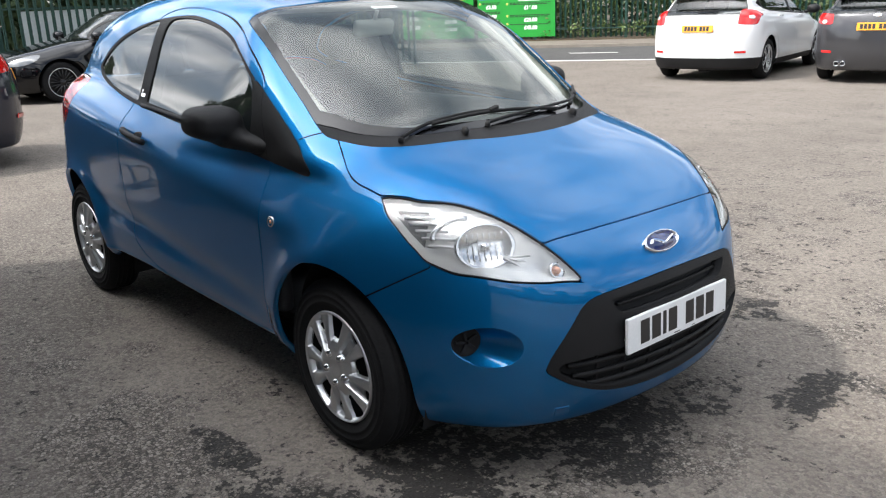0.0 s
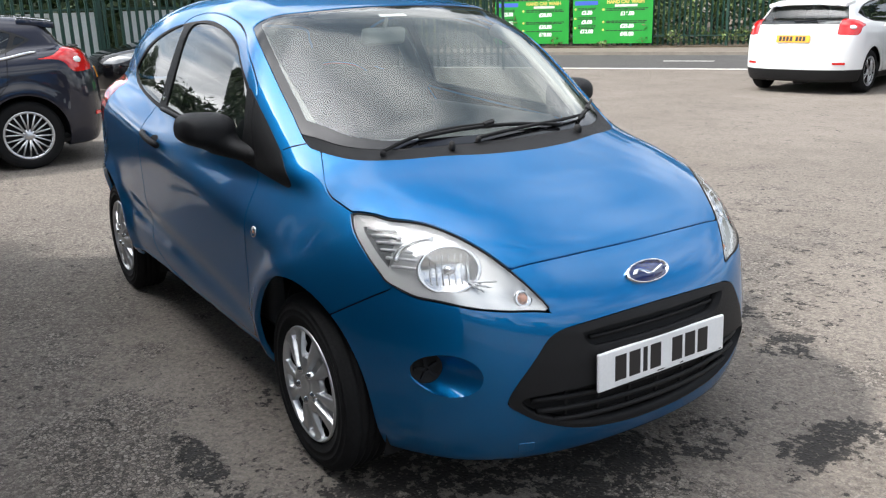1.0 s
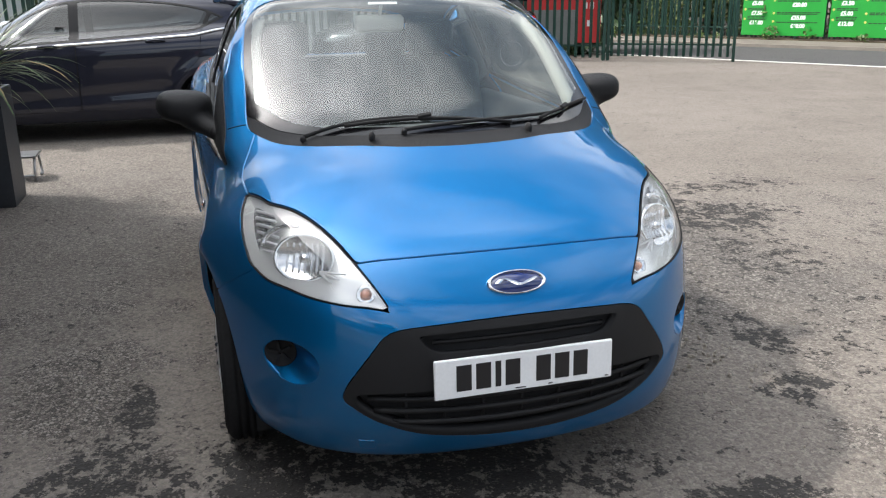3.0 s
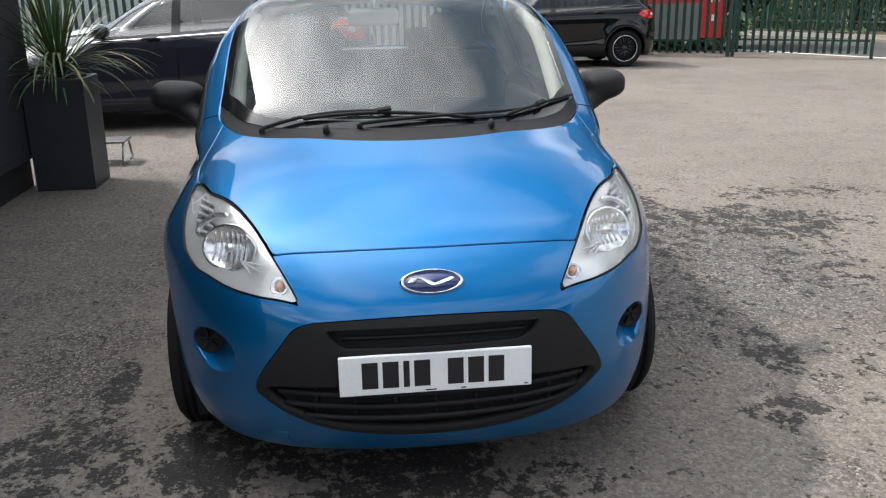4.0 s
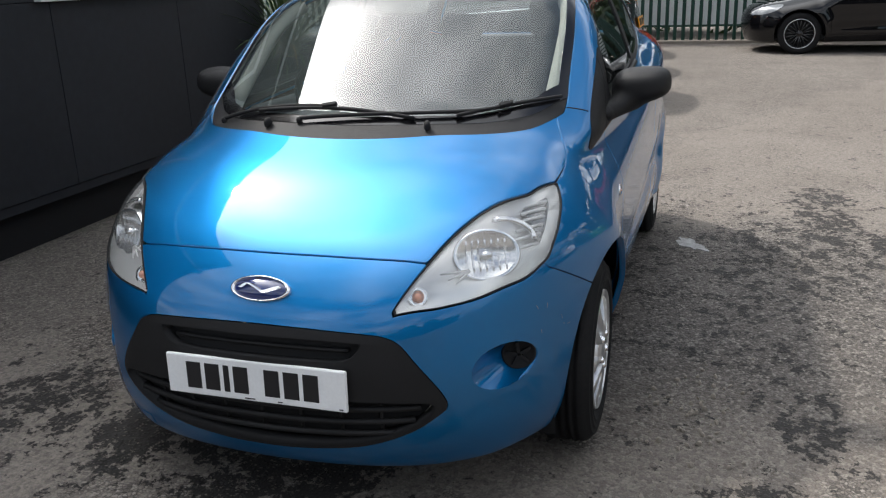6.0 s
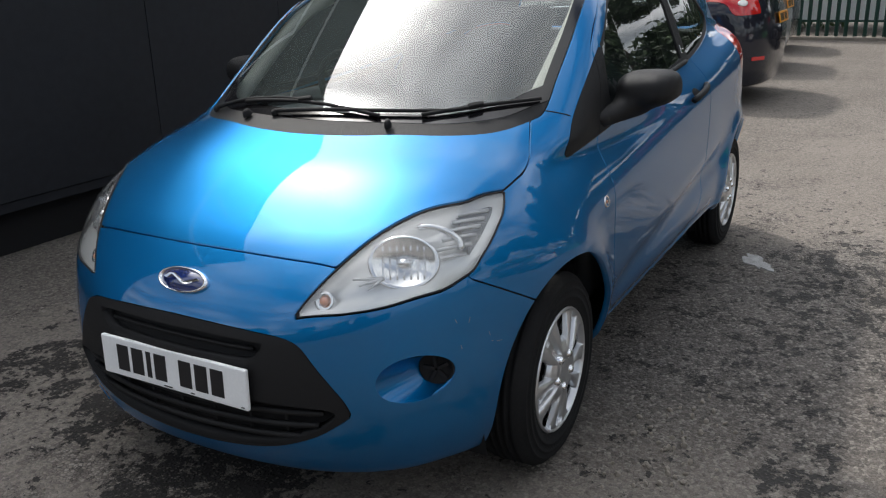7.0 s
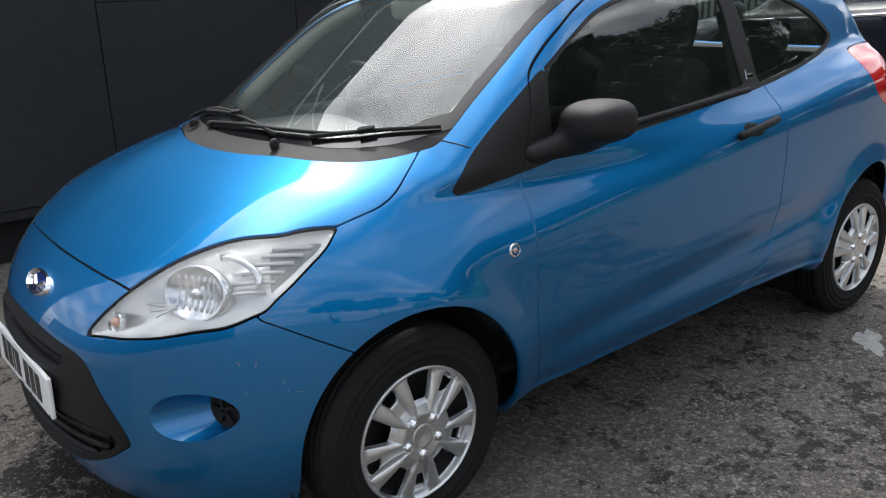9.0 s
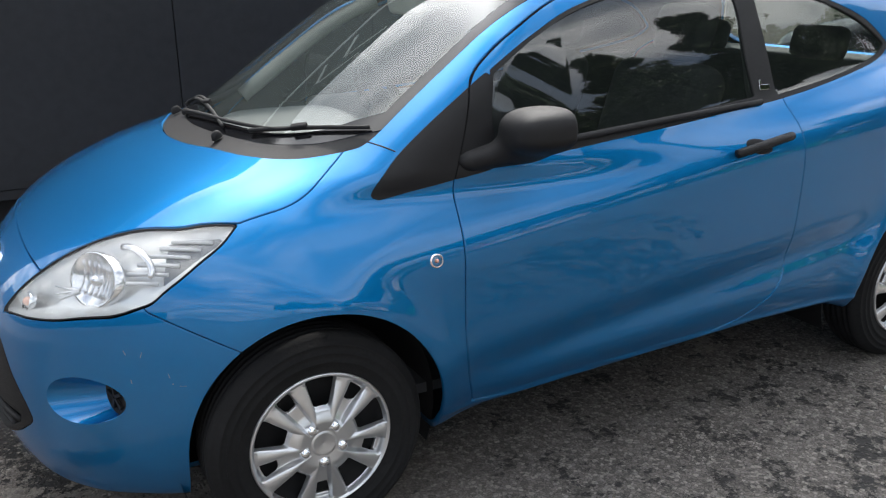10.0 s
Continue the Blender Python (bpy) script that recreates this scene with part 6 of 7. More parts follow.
# ---- price signs ----
def text_mesh(body, size):
    cu = bpy.data.curves.new("words", "FONT")
    cu.body, cu.size, cu.extrude, cu.offset = body, size, 0.002, 0.008
    cu.align_x = "CENTER"
    ob = bpy.data.objects.new("words", cu)
    scene.collection.objects.link(ob)
    dg = bpy.context.evaluated_depsgraph_get()
    me = bpy.data.meshes.new_from_object(ob.evaluated_get(dg))
    bpy.data.objects.remove(ob)
    return me


def sign(s0, s1, prices_l, prices_r):
    p = road_place(s0, 23.40)
    w, z0, h = s1 - s0, 0.085, 1.30
    f = Matrix.Translation((p.x, p.y, 0)) @ Matrix((U_ROAD, Vector((0, 0, 1)), U_ROAD.cross(Vector((0, 0, 1))))).transposed().to_4x4()
    t = thing("price_sign", "bright green price board with white prices fixed to the fence", "sign", "signs on the fence", at=f)
    part("board", boxes(((0, z0, -0.006), (w, z0 + h, 0.0)), bevel=0.002), MAT["sign_green"], t)

    def bar(x0, y0, x1, y1, mat):
        part("bar", boxes(((x0, y0, 0.0), (x1, y1, 0.003))), MAT[mat], t)

    rng = random.Random(int(-s0 * 10))
    bar(0.06, z0 + h - 0.17, 0.78, z0 + h - 0.05, "sign_blue")
    me = text_mesh("HAND CAR WASH", 0.135)
    me.materials.append(MAT["sign_yellow"])
    part("heading", me, None, t, "yellow heading", Matrix.Translation((1.62, z0 + h - 0.135, 0.003)))
    bar(1.30, z0 + h - 0.235, 1.98, z0 + h - 0.165, "line_white")
    for i, price in enumerate(prices_l):
        y = z0 + h - 0.43 - 0.275 * i
        for k in range(2 + (i > 1)):
            x = 0.16
            while x < 0.66:
                ww = rng.uniform(0.05, 0.13)
                bar(x, y + 0.115 + 0.042 * k, min(x + ww, 0.72), y + 0.138 + 0.042 * k, "sign_black")
                x += ww + 0.02
        me = text_mesh(price, 0.148)
        me.materials.append(MAT["sign_white"])
        part("price", me, None, t, "white price figures", Matrix.Translation((0.44, y - 0.01, 0.003)))
        bm = bmesh.new()
        lathe(bm, [(0.0001, 0.004), (0.03, 0.004), (0.036, 0.0)], 14, "Z")
        part("spot", bm, MAT["sign_yellow"], t, "yellow spot", Matrix.Translation((0.08, y + 0.14, 0)))
    for i, price in enumerate(prices_r):
        y = z0 + h - (0.47, 0.83, 1.06)[i]
        for k in range(2 if i < 2 else 1):
            x = 1.04
            while x < 2.22:
                ww = rng.uniform(0.05, 0.15)
                bar(x, y + 0.125 + 0.045 * k, min(x + ww, 2.3), y + 0.150 + 0.045 * k, "sign_black")
                x += ww + 0.02
        me = text_mesh(price, 0.148)
        me.materials.append(MAT["sign_white"])
        part("price", me, None, t, "white price figures", Matrix.Translation((1.68, y - 0.01, 0.003)))
        bm = bmesh.new()
        lathe(bm, [(0.0001, 0.004), (0.03, 0.004), (0.036, 0.0)], 14, "Z")
        part("spot", bm, MAT["sign_yellow"], t, "yellow spot", Matrix.Translation((0.95, y + 0.16, 0)))


sign(-9.87, -7.43, ("£5.00", "£7.50", "£16.00"), ("£20.00", "£35.00", "£60.00"))
sign(-7.30, -4.86, ("£3.50", "£5.00", "£12.00"), ("£16.00", "£25.00", "£45.00"))


# ---- greenery ----
def leaf_material(name, base, vary=0.5):
    m = bpy.data.materials.new(name)
    m.use_nodes = True
    n, l = m.node_tree.nodes, m.node_tree.links
    b = n["Principled BSDF"]
    g, r = n.new("ShaderNodeNewGeometry"), n.new("ShaderNodeValToRGB")
    r.color_ramp.elements[0].color = (*[c * (1 - vary) for c in base], 1)
    r.color_ramp.elements[1].color = (*[c * (1 + vary) for c in base], 1)
    l.new(g.outputs["Random Per Island"], r.inputs[0])
    l.new(r.outputs[0], b.inputs["Base Color"])
    b.inputs["Roughness"].default_value = 0.5
    return m


MAT["leaf_dark"] = leaf_material("dark_tree_leaf", (0.030, 0.055, 0.016))
MAT["leaf_mid"] = leaf_material("shrub_leaf", (0.095, 0.135, 0.036))
MAT["leaf_pale"] = leaf_material("pale_grass_leaf", (0.20, 0.22, 0.075))
MAT["bark"] = material("rough_bark", (0.075, 0.058, 0.042), 0.9, noise_scale=7, vary=0.5, bump=0.9, bump_scale=30)


def leaf_cloud(lobes, count, size, seed):
    """Leaves scattered through the outer part of several uneven lobes."""
    rng = np.random.RandomState(seed)
    w = np.array([l[3] * l[3] for l in lobes])
    pick = rng.choice(len(lobes), count, p=w / w.sum())
    L = np.array(lobes)[pick]
    d = rng.normal(size=(count, 3))
    d /= np.linalg.norm(d, axis=1)[:, None]
    r = L[:, 3] * (0.45 + 0.62 * rng.rand(count) ** 0.45) * (1 + 0.25 * np.sin(5 * d[:, 0] + 3 * L[:, 0]) * np.sin(4 * d[:, 2] + L[:, 1]))
    C = L[:, :3] + d * r[:, None] * np.array((1, 1, 0.85))
    a = rng.normal(size=(count, 3)) + np.array((0, 0, -0.2))
    a /= np.linalg.norm(a, axis=1)[:, None]
    b = np.cross(a, rng.normal(size=(count, 3)))
    b /= np.linalg.norm(b, axis=1)[:, None]
    nrm = np.cross(a, b)
    s = size * (0.6 + 0.8 * rng.rand(count))[:, None]
    V = np.stack([C - a * s, C + b * s * 0.42 + nrm * s * 0.12, C + a * s, C - b * s * 0.42 + nrm * s * 0.12], 1).reshape(-1, 3)
    k = np.arange(count)[:, None] * 4
    F = np.concatenate([k + np.array([[0, 1, 2]]), k + np.array([[0, 2, 3]])])
    return V, F


def cloud_part(name, V, F, mat, parent, label=""):
    me = bpy.data.meshes.new(name)
    me.from_pydata(V.tolist(), [], F.tolist())
    me.materials.append(mat)
    return part(name, me, None, parent, label)


def tree(x, y, h, spread, seed):
    rng = random.Random(seed)
    z = ground_z(x, y) + 0.05
    t = thing("tree", "tall broadleaf tree with a dense dark green crown beyond the yard", "tree", "trees behind the fence")
    bm = bmesh.new()
    top = Vector((x + rng.uniform(-0.4, 0.4), y + rng.uniform(-0.4, 0.4), z + h * 0.8))
    tube(bm, [(x, y, z - 0.1), (x + 0.05, y, z + h * 0.2), ((x + top.x) / 2, (y + top.y) / 2, z + h * 0.5), top], 0.05 + h * 0.018, 10, 0.04)
    part("trunk", bm, MAT["bark"], t, smooth=True)
    lobes = []
    for k in range(11):
        az, u = rng.uniform(0, 2 * math.pi), rng.uniform(0.3, 1.0)
        rad = spread * (0.75 - 0.55 * abs(u - 0.5)) * rng.uniform(0.5, 1.0)
        c = Vector((x + rad * math.cos(az), y + rad * math.sin(az), z + h * (0.28 + 0.62 * u)))
        lobes.append((c.x, c.y, c.z, spread * rng.uniform(0.26, 0.44)))
        bm = bmesh.new()
        root = Vector((x, y, z + h * (0.2 + 0.45 * u)))
        tube(bm, [root, (root + c) / 2 + Vector((0, 0, 0.3)), c], 0.07, 6, 0.02)
        part("limb", bm, MAT["bark"], t, smooth=True)
    V, F = leaf_cloud([(a, b, c, r * 0.72) for a, b, c, r in lobes], 2600, 0.42, seed + 500)
    cloud_part("inner_crown", V, F, MAT["leaf_dark"], t)
    V, F = leaf_cloud(lobes, 11000 if h < 10 else 20000, 0.15 if h < 10 else 0.21, seed)
    cloud_part("crown", V, F, MAT["leaf_dark"], t)


def conifer(x, y, h, spread, seed):
    """A tall pine: whorls of rising limbs, each with tufts of needles along it."""
    rng = random.Random(seed)
    z = ground_z(x, y) + 0.05
    t = thing("tree", "tall dark pine with ragged tiers of branches behind the fence", "tree", "trees behind the fence")
    bm = bmesh.new()
    tube(bm, [(x, y, z - 0.1), (x + 0.1, y, z + h * 0.3), (x, y + 0.1, z + h * 0.7), (x, y, z + h)], 0.32, 10, 0.03)
    part("trunk", bm, MAT["bark"], t, smooth=True)
    lobes = []
    for k in range(46):
        u = 0.14 + 0.84 * k / 45
        az = k * 2.4 + rng.uniform(-0.4, 0.4)
        reach = spread * (1.08 - u) ** 0.75 * rng.uniform(0.6, 1.1)
        root = Vector((x, y, z + h * u))
        tip = root + Vector((reach * math.cos(az), reach * math.sin(az), reach * rng.uniform(0.05, 0.3)))
        bm = bmesh.new()
        tube(bm, [root, (root + tip) / 2 - Vector((0, 0, 0.12 * reach)), tip], 0.06, 5, 0.015)
        part("limb", bm, MAT["bark"], t, smooth=True)
        for v in (0.35, 0.6, 0.8, 1.0):
            c = root.lerp(tip, v) - Vector((0, 0, 0.25 * reach * v * (1 - v)))
            lobes.append((c.x, c.y, c.z, max(0.3, spread * 0.17 * (1.15 - 0.5 * v) * rng.uniform(0.7, 1.3))))
    V, F = leaf_cloud(lobes, 34000, 0.17, seed)
    cloud_part("crown", V, F, MAT["leaf_dark"], t)


for i, (s, n_, h, sp) in enumerate(((-38, 32, 18, 5.6), (-30, 31, 18, 5.6), (-23, 31, 19, 6.0), (-17.0, 31.5, 18.0, 5.6), (-10.5, 33, 16.0, 5.6), (-4.0, 30, 11.5, 4.6), (1.0, 31, 9.5, 4.2), (8, 33, 11, 4.6), (17, 31, 10, 4.4), (27, 33, 12, 4.8))):
    p = road_place(s, n_)
    tree(p.x, p.y, h, sp, 30 + i)
for i, (s, n_, h, sp) in enumerate(((-8.2, 28.0, 16.5, 3.6), (-13.5, 28.6, 19.5, 4.0))):
    p = road_place(s, n_)
    conifer(p.x, p.y, h, sp, 80 + i)
# the last four are added, out of view, to darken reflections of the sky
for i, (x, y, h, sp) in enumerate(((-50, -24, 10.5, 5.0), (-54, -11, 9.5, 4.6), (-52, 3, 10.5, 5.0), (-47, -32, 9.9, 5.0), (-41, -40, 9.9, 5.0), (-55, -42, 9.9, 5.4), (22, -9, 5.5, 3.2), (25, 0, 6.0, 3.4), (23, 8, 5.2, 3.2), (26, 16, 6.5, 3.6))):
    tree(x, y, h, sp, 60 + i)


def hedge(s0, s1, n_, h, count, size, mat, seed, label):
    rng = random.Random(seed)
    lobes = []
    s = s0
    while s < s1:
        p = road_place(s, n_ + rng.uniform(-0.5, 0.6))
        r = h * rng.uniform(0.24, 0.44)
        lobes.append((p.x, p.y, p.z + rng.uniform(0.15, 0.8) * h, r))
        s += rng.uniform(0.2, 0.5)
    t = thing("shrub_row", label, "shrubs", kind="stuff")
    V, F = leaf_cloud(lobes, count, size, seed)
    keep = V[:, 2].reshape(-1, 4).min(1) > -0.06
    k = np.arange(keep.sum())[:, None] * 4
    V = V.reshape(-1, 4, 3)[keep].reshape(-1, 3)
    F = np.concatenate([k + np.array([[0, 1, 2]]), k + np.array([[0, 2, 3]])])
    cloud_part("foliage", V, F, mat, t)


hedge(-24, 8, 24.9, 2.6, 26000, 0.085, MAT["leaf_mid"], 5, "dense mixed shrubs growing behind the palisade fence")
hedge(-24, 8, 25.8, 3.6, 16000, 0.12, MAT["leaf_dark"], 6, "dark overgrown shrubs behind the fence")
hedge(-22, 6, 23.75, 0.55, 5000, 0.05, MAT["leaf_mid"], 7, "ivy and weeds at the foot of the fence")
hedge(-26, -10, 24.3, 2.2, 3500, 0.11, MAT["leaf_pale"], 8, "pale dry grasses among the shrubs")


def yard_hedge():
    """Overgrown bushes beyond the yard's fence."""
    rng = random.Random(12)
    lobes = []
    for k in range(70):
        y = -11 + 21 * k / 69
        lobes.append((-17.2 + rng.uniform(-0.9, 0.5) - 0.04 * max(0, y), y, rng.uniform(0.3, 2.6), rng.uniform(0.7, 1.2)))
    t = thing("shrub_row", "dark overgrown bushes behind the yard fence", "shrubs", kind="stuff")
    V, F = leaf_cloud([(a, b, c, r * 0.8) for a, b, c, r in lobes], 5000, 0.30, 512)
    cloud_part("inner_foliage", V, F, MAT["leaf_dark"], t)
    V, F = leaf_cloud(lobes, 22000, 0.10, 12)
    cloud_part("foliage", V, F, MAT["leaf_dark"], t)


yard_hedge()


def reflection_wall():
    """A plain wall added out of view behind the walk, to darken low reflections."""
    w = thing("unseen_wall", "plain dark wall added out of view to darken reflections", "wall", kind="structure")
    part("blockwork", boxes(((15.0, -24, -0.2), (15.25, 18, 2.5))), MAT["planter"], w)
    part("coping", boxes(((14.95, -24, 2.5), (15.30, 18, 2.58)), bevel=0.01), MAT["kerb"], w)


reflection_wall()

# ---- the parked cars: each in its own frame, x ahead of the front axle ----
def hatch_field(wb, ahead, behind, half, roof, cowl_x, nose_z, belt0, belt1, crease0, crease1, tail_lean, hub):
    """A five-door hatchback's outer surface."""
    bon = curve([(cowl_x - 0.3, belt0 + 0.03), (cowl_x + 0.1, belt0 + 0.02), (cowl_x + 0.6, belt0 - 0.07), (ahead - 0.25, nose_z + 0.05), (ahead, nose_z - 0.08), (ahead + 0.2, nose_z - 0.35)])
    roofc = curve([(-wb - behind, roof - 0.19), (-wb - 0.35, roof - 0.08), (-wb + 0.5, roof - 0.012), (-wb * 0.55, roof), (-1.0, roof - 0.05), (-0.6, roof - 0.14)])
    belt = lambda x: belt0 + (belt1 - belt0) * np.clip(-x / wb, 0, 1.2)
    crease = lambda x: crease0 + (crease1 - crease0) * np.clip(-x / wb, -0.3, 1.2)

    def f(x, y, z):
        a = np.abs(y)
        w = half - 0.45 * softplus(z - crease(x), 0.025) - 1.3 * softplus(0.42 - z, 0.03) ** 2 - 0.05 * np.clip((-wb - 0.1 - x) / behind, 0, 1) ** 2
        w = w - 0.014 * np.exp(-(((z - 0.45 + 0.06 * (x + 1.3)) / 0.07) ** 2)) * (x < -0.4) * (x > -wb + 0.4)
        for hx in (0.0, -wb):
            w = w + 0.016 * np.exp(-(((np.hypot(x - hx, z - hub) - hub - 0.08) / 0.08) ** 2))
        q = np.clip((x - cowl_x + 0.3) / 0.5, 0, 1)
        q = q * q * (3 - 2 * q)
        top = (z - bon(x) * q - (belt(x) + 0.02) * (1 - q) + q * (0.08 * a ** 2 + 0.3 * a ** 6)) * 0.9
        nose = (x - ahead + 0.25 * a ** 2 + 0.55 * a ** 5 + 0.9 * (z - 0.48) ** 2) * 0.85
        tail = (-wb - behind + 0.14 * a ** 2 + 0.40 * a ** 5 + 0.5 * np.clip(z - 0.62, 0, 2) ** 2 + 0.8 * np.clip(0.5 - z, 0, 1) ** 2 - x) * 0.85
        low = 0.19 - z
        g = smax(smax(smax(smax(side_(a, w), top, 0.10), nose, 0.10), tail, 0.10), low, 0.03)
        wc = half - 0.105 - 0.36 * (z - belt0) - 0.25 * np.clip(z - belt0, 0, 1) ** 2 - 0.06 * np.clip(-wb + 0.3 - x, 0, 2) ** 2
        ws = (x - cowl_x + 1.72 * (z - belt0 - 0.02) + 0.42 * a ** 2 + 0.35 * a ** 4) * 0.5
        bk = (-wb - behind + 0.20 + tail_lean * (z - 1.0) + 0.2 * a ** 2 - x) * 0.75
        c = smax(smax(smax((a - wc) * 0.92, (z - roofc(x) + 0.12 * a ** 2 + 0.10 * a ** 4) * 0.95, 0.10), ws, 0.05), bk, 0.07)
        c = smax(c, belt(x) - 0.09 - z, 0.04)
        return smin(g, c, 0.05)

    return f


def pieces(mesh, least=12):
    """The connected pieces of a net, the largest first; crumbs are left out."""
    V, N, T = mesh
    tag = np.arange(len(V))
    while True:
        low = tag[T].min(1)
        nxt = tag.copy()
        for k in range(3):
            np.minimum.at(nxt, T[:, k], low)
        nxt = nxt[nxt]
        if (nxt == tag).all():
            break
        tag = nxt
    kinds, counts = np.unique(tag[T[:, 0]], return_counts=True)
    out = []
    for k in np.argsort(-counts):
        if counts[k] < least:
            continue
        t = T[tag[T[:, 0]] == kinds[k]]
        used = np.unique(t)
        re = -np.ones(len(V), np.int64)
        re[used] = np.arange(len(used))
        out.append((V[used], N[used], re[t]))
    return out


def side_(a, w):
    return (a - w) * 0.93


def alloy_wheel(hub, half_w, spokes, mat, dark=False):
    """A road wheel with slim paired spokes, outside towards +y."""
    w = thing("wheel", "alloy wheel with black tyre", "wheel")
    R, r = hub, hub * 0.70
    bm = bmesh.new()
    lathe(bm, [(r - 0.01, 0.06), (r, 0.088), (r + 0.02, 0.098), (R - 0.03, 0.094), (R - 0.008, 0.075), (R, 0.055), (R, -0.055), (R - 0.01, -0.08), (r, -0.09)], 48)
    part("tyre", bm, MAT["rubber"], w, smooth=True)
    bm = bmesh.new()
    lathe(bm, [(r - 0.022, 0.078), (r - 0.014, 0.090), (r, 0.092), (r + 0.004, 0.084), (r - 0.004, 0.07), (r - 0.02, 0.03), (r - 0.02, -0.08)], 48)
    rim = part("rim", bm, MAT["alloy"] if not dark else MAT["gloss_black"], w, smooth=True)
    if dark:
        bm = bmesh.new()
        lathe(bm, [(r - 0.006, 0.0905), (r - 0.003, 0.0935), (r + 0.003, 0.0935), (r + 0.005, 0.089)], 48)
        part("rim_edge", bm, MAT["alloy"], rim, "thin bright rim edge", smooth=True)
    bm = bmesh.new()
    lathe(bm, [(0.0001, 0.03), (r - 0.02, 0.03)], 32)
    part("brake_disc", bm, MAT["gap"], w)
    for k in range(spokes):
        a = 2 * math.pi * k / spokes
        for t in (-0.16, 0.16):
            bm = bmesh.new()
            p0 = (0.045 * math.cos(a), 0.083, 0.045 * math.sin(a))
            p1 = ((r - 0.012) * math.cos(a + t), 0.082, (r - 0.012) * math.sin(a + t))
            tube(bm, [p0, p1], 0.0095, 6, 0.0075)
            part("spoke", bm, mat, rim, smooth=True)
    bm = bmesh.new()
    lathe(bm, [(0.0001, 0.094), (0.022, 0.093), (0.03, 0.088), (0.055, 0.084), (0.06, 0.07)], 20)
    part("hub_cap", bm, mat, rim, smooth=True)
    return w


def parked_car(label, at, spec, paint_mat, windows, tail, wheel_mat, spokes, rear_plate=False, chrome=True, dark_sill=False, h=0.026, head=None, wheel_dark=False, exhaust=0, glass="dark_glass"):
    F = hatch_field(**spec)
    wb, ahead, behind, half, roof, hub = (spec[k] for k in ("wb", "ahead", "behind", "half", "roof", "hub"))
    car = thing("parked_car", label, "car", "cars parked in the yard")
    S = skin(F, (-wb - behind - 0.1, -half - 0.06, 0.1), (ahead + 0.1, half + 0.06, roof + 0.06), h)

    def place(x, y, z):
        p = np.array([[x, y, z]], float)
        for _ in range(6):
            g = gradient(F, p)
            p = p - g * (F(p[:, 0], p[:, 1], p[:, 2]) / np.maximum((g * g).sum(1), 1e-3))[:, None]
        g = gradient(F, p)[0]
        return Vector(p[0]), Vector(g / np.linalg.norm(g))

    def arches(V):
        f = np.full(len(V), 9.0)
        for hx in (0.0, -wb):
            f = np.minimum(f, np.hypot(V[:, 0] - hx, V[:, 2] - hub) - hub - 0.055)
        return np.maximum(f, half - 0.30 - np.abs(V[:, 1]))

    rest = clip(S, lambda V: -arches(V))
    WIN, TAIL = outline(windows), outline(tail)
    screen = lambda V: np.maximum(np.maximum(spec["belt0"] + 0.035 - V[:, 2], V[:, 2] - roof + 0.085 + 0.10 * np.abs(V[:, 1]) ** 2), np.maximum(np.abs(V[:, 1]) - (half - 0.19 - 0.42 * (V[:, 2] - spec["belt0"])), -1.25 - V[:, 0]))
    back = lambda V: np.maximum(np.maximum(spec["belt1"] - 0.03 - V[:, 2], V[:, 2] - roof + 0.15), np.maximum(np.abs(V[:, 1]) - (half - 0.22 - 0.45 * (V[:, 2] - 1.1)), V[:, 0] + wb + 0.28))
    win, rest = take(rest, side_view(WIN), 0.002)
    lamp, rest = take(rest, lambda V: np.maximum(side_view(TAIL)(V), half - 0.29 - np.abs(V[:, 1])), 0.004)
    ws, rest = take(rest, screen, 0.004)
    rs, rest = take(rest, back, 0.004)
    if head is not None:
        hl, rest = take(rest, side_view(outline(head)), 0.004)
    mid = -wb * 0.5 - 0.02
    dz = 0.31
    d1 = np.array([(-0.42, 0.95), (-0.46, dz), (mid, dz), (mid - 0.01, 1.3), (-0.9, 1.3)])
    d2 = np.array([(mid - 0.006, dz), (-wb + 0.52, dz), (-wb + 0.38, 0.55), (-wb + 0.12, 0.80), (-wb + 0.05, 1.25), (mid - 0.016, 1.3)])
    doors = []
    for P in (d1, d2):
        d, rest = take(rest, side_view(P), 0.006)
        doors.append(d)
    if dark_sill:
        sill, rest = take(rest, lambda V: V[:, 2] - 0.375 + 0.2 * np.clip(V[:, 0] + wb + 0.2, 0, 0.4), 0.002)
        net("lower_cladding", sill, MAT["trim"], car, "black plastic lower bumper and sills", 0.02)
    for i, piece in enumerate(pieces(rest)):
        net("body_panel" if i else "body_shell", piece, paint_mat, car, "", 0.02)
    inner = clip(S, lambda V: np.maximum(-arches(V), V[:, 2] - spec["belt0"] + 0.03))
    net("inner_shell", pushed(inner, -0.02), MAT["gap"], car)
    net("windscreen", pushed(ws, -0.002), MAT["glass"], car)
    net("rear_screen", pushed(rs, -0.002), MAT[glass], car)
    net("floor_pan", clip(pushed(S, -0.03), lambda V: V[:, 2] - 0.26), MAT["gap"], car)
    for k, s in ((0, 1), (1, -1)):
        for d in doors:
            o = net("door", halves(d)[k], paint_mat, car, "", 0.015)
            x = float(d[0][:, 0].min()) + (0.16 if d is doors[0] else 0.36)
            pts = [place(x + 0.19 * i / 6, half * s, spec["crease0"] + (spec["crease1"] - spec["crease0"]) * (-x / wb) + 0.075) for i in range(7)]
            bm = bmesh.new()
            tube(bm, [p + n * (0.006 + 0.026 * math.sin(math.pi * min(1, 0.1 + 0.9 * i / 6)) ** 0.6) for i, (p, n) in enumerate(pts)], 0.012, 8)
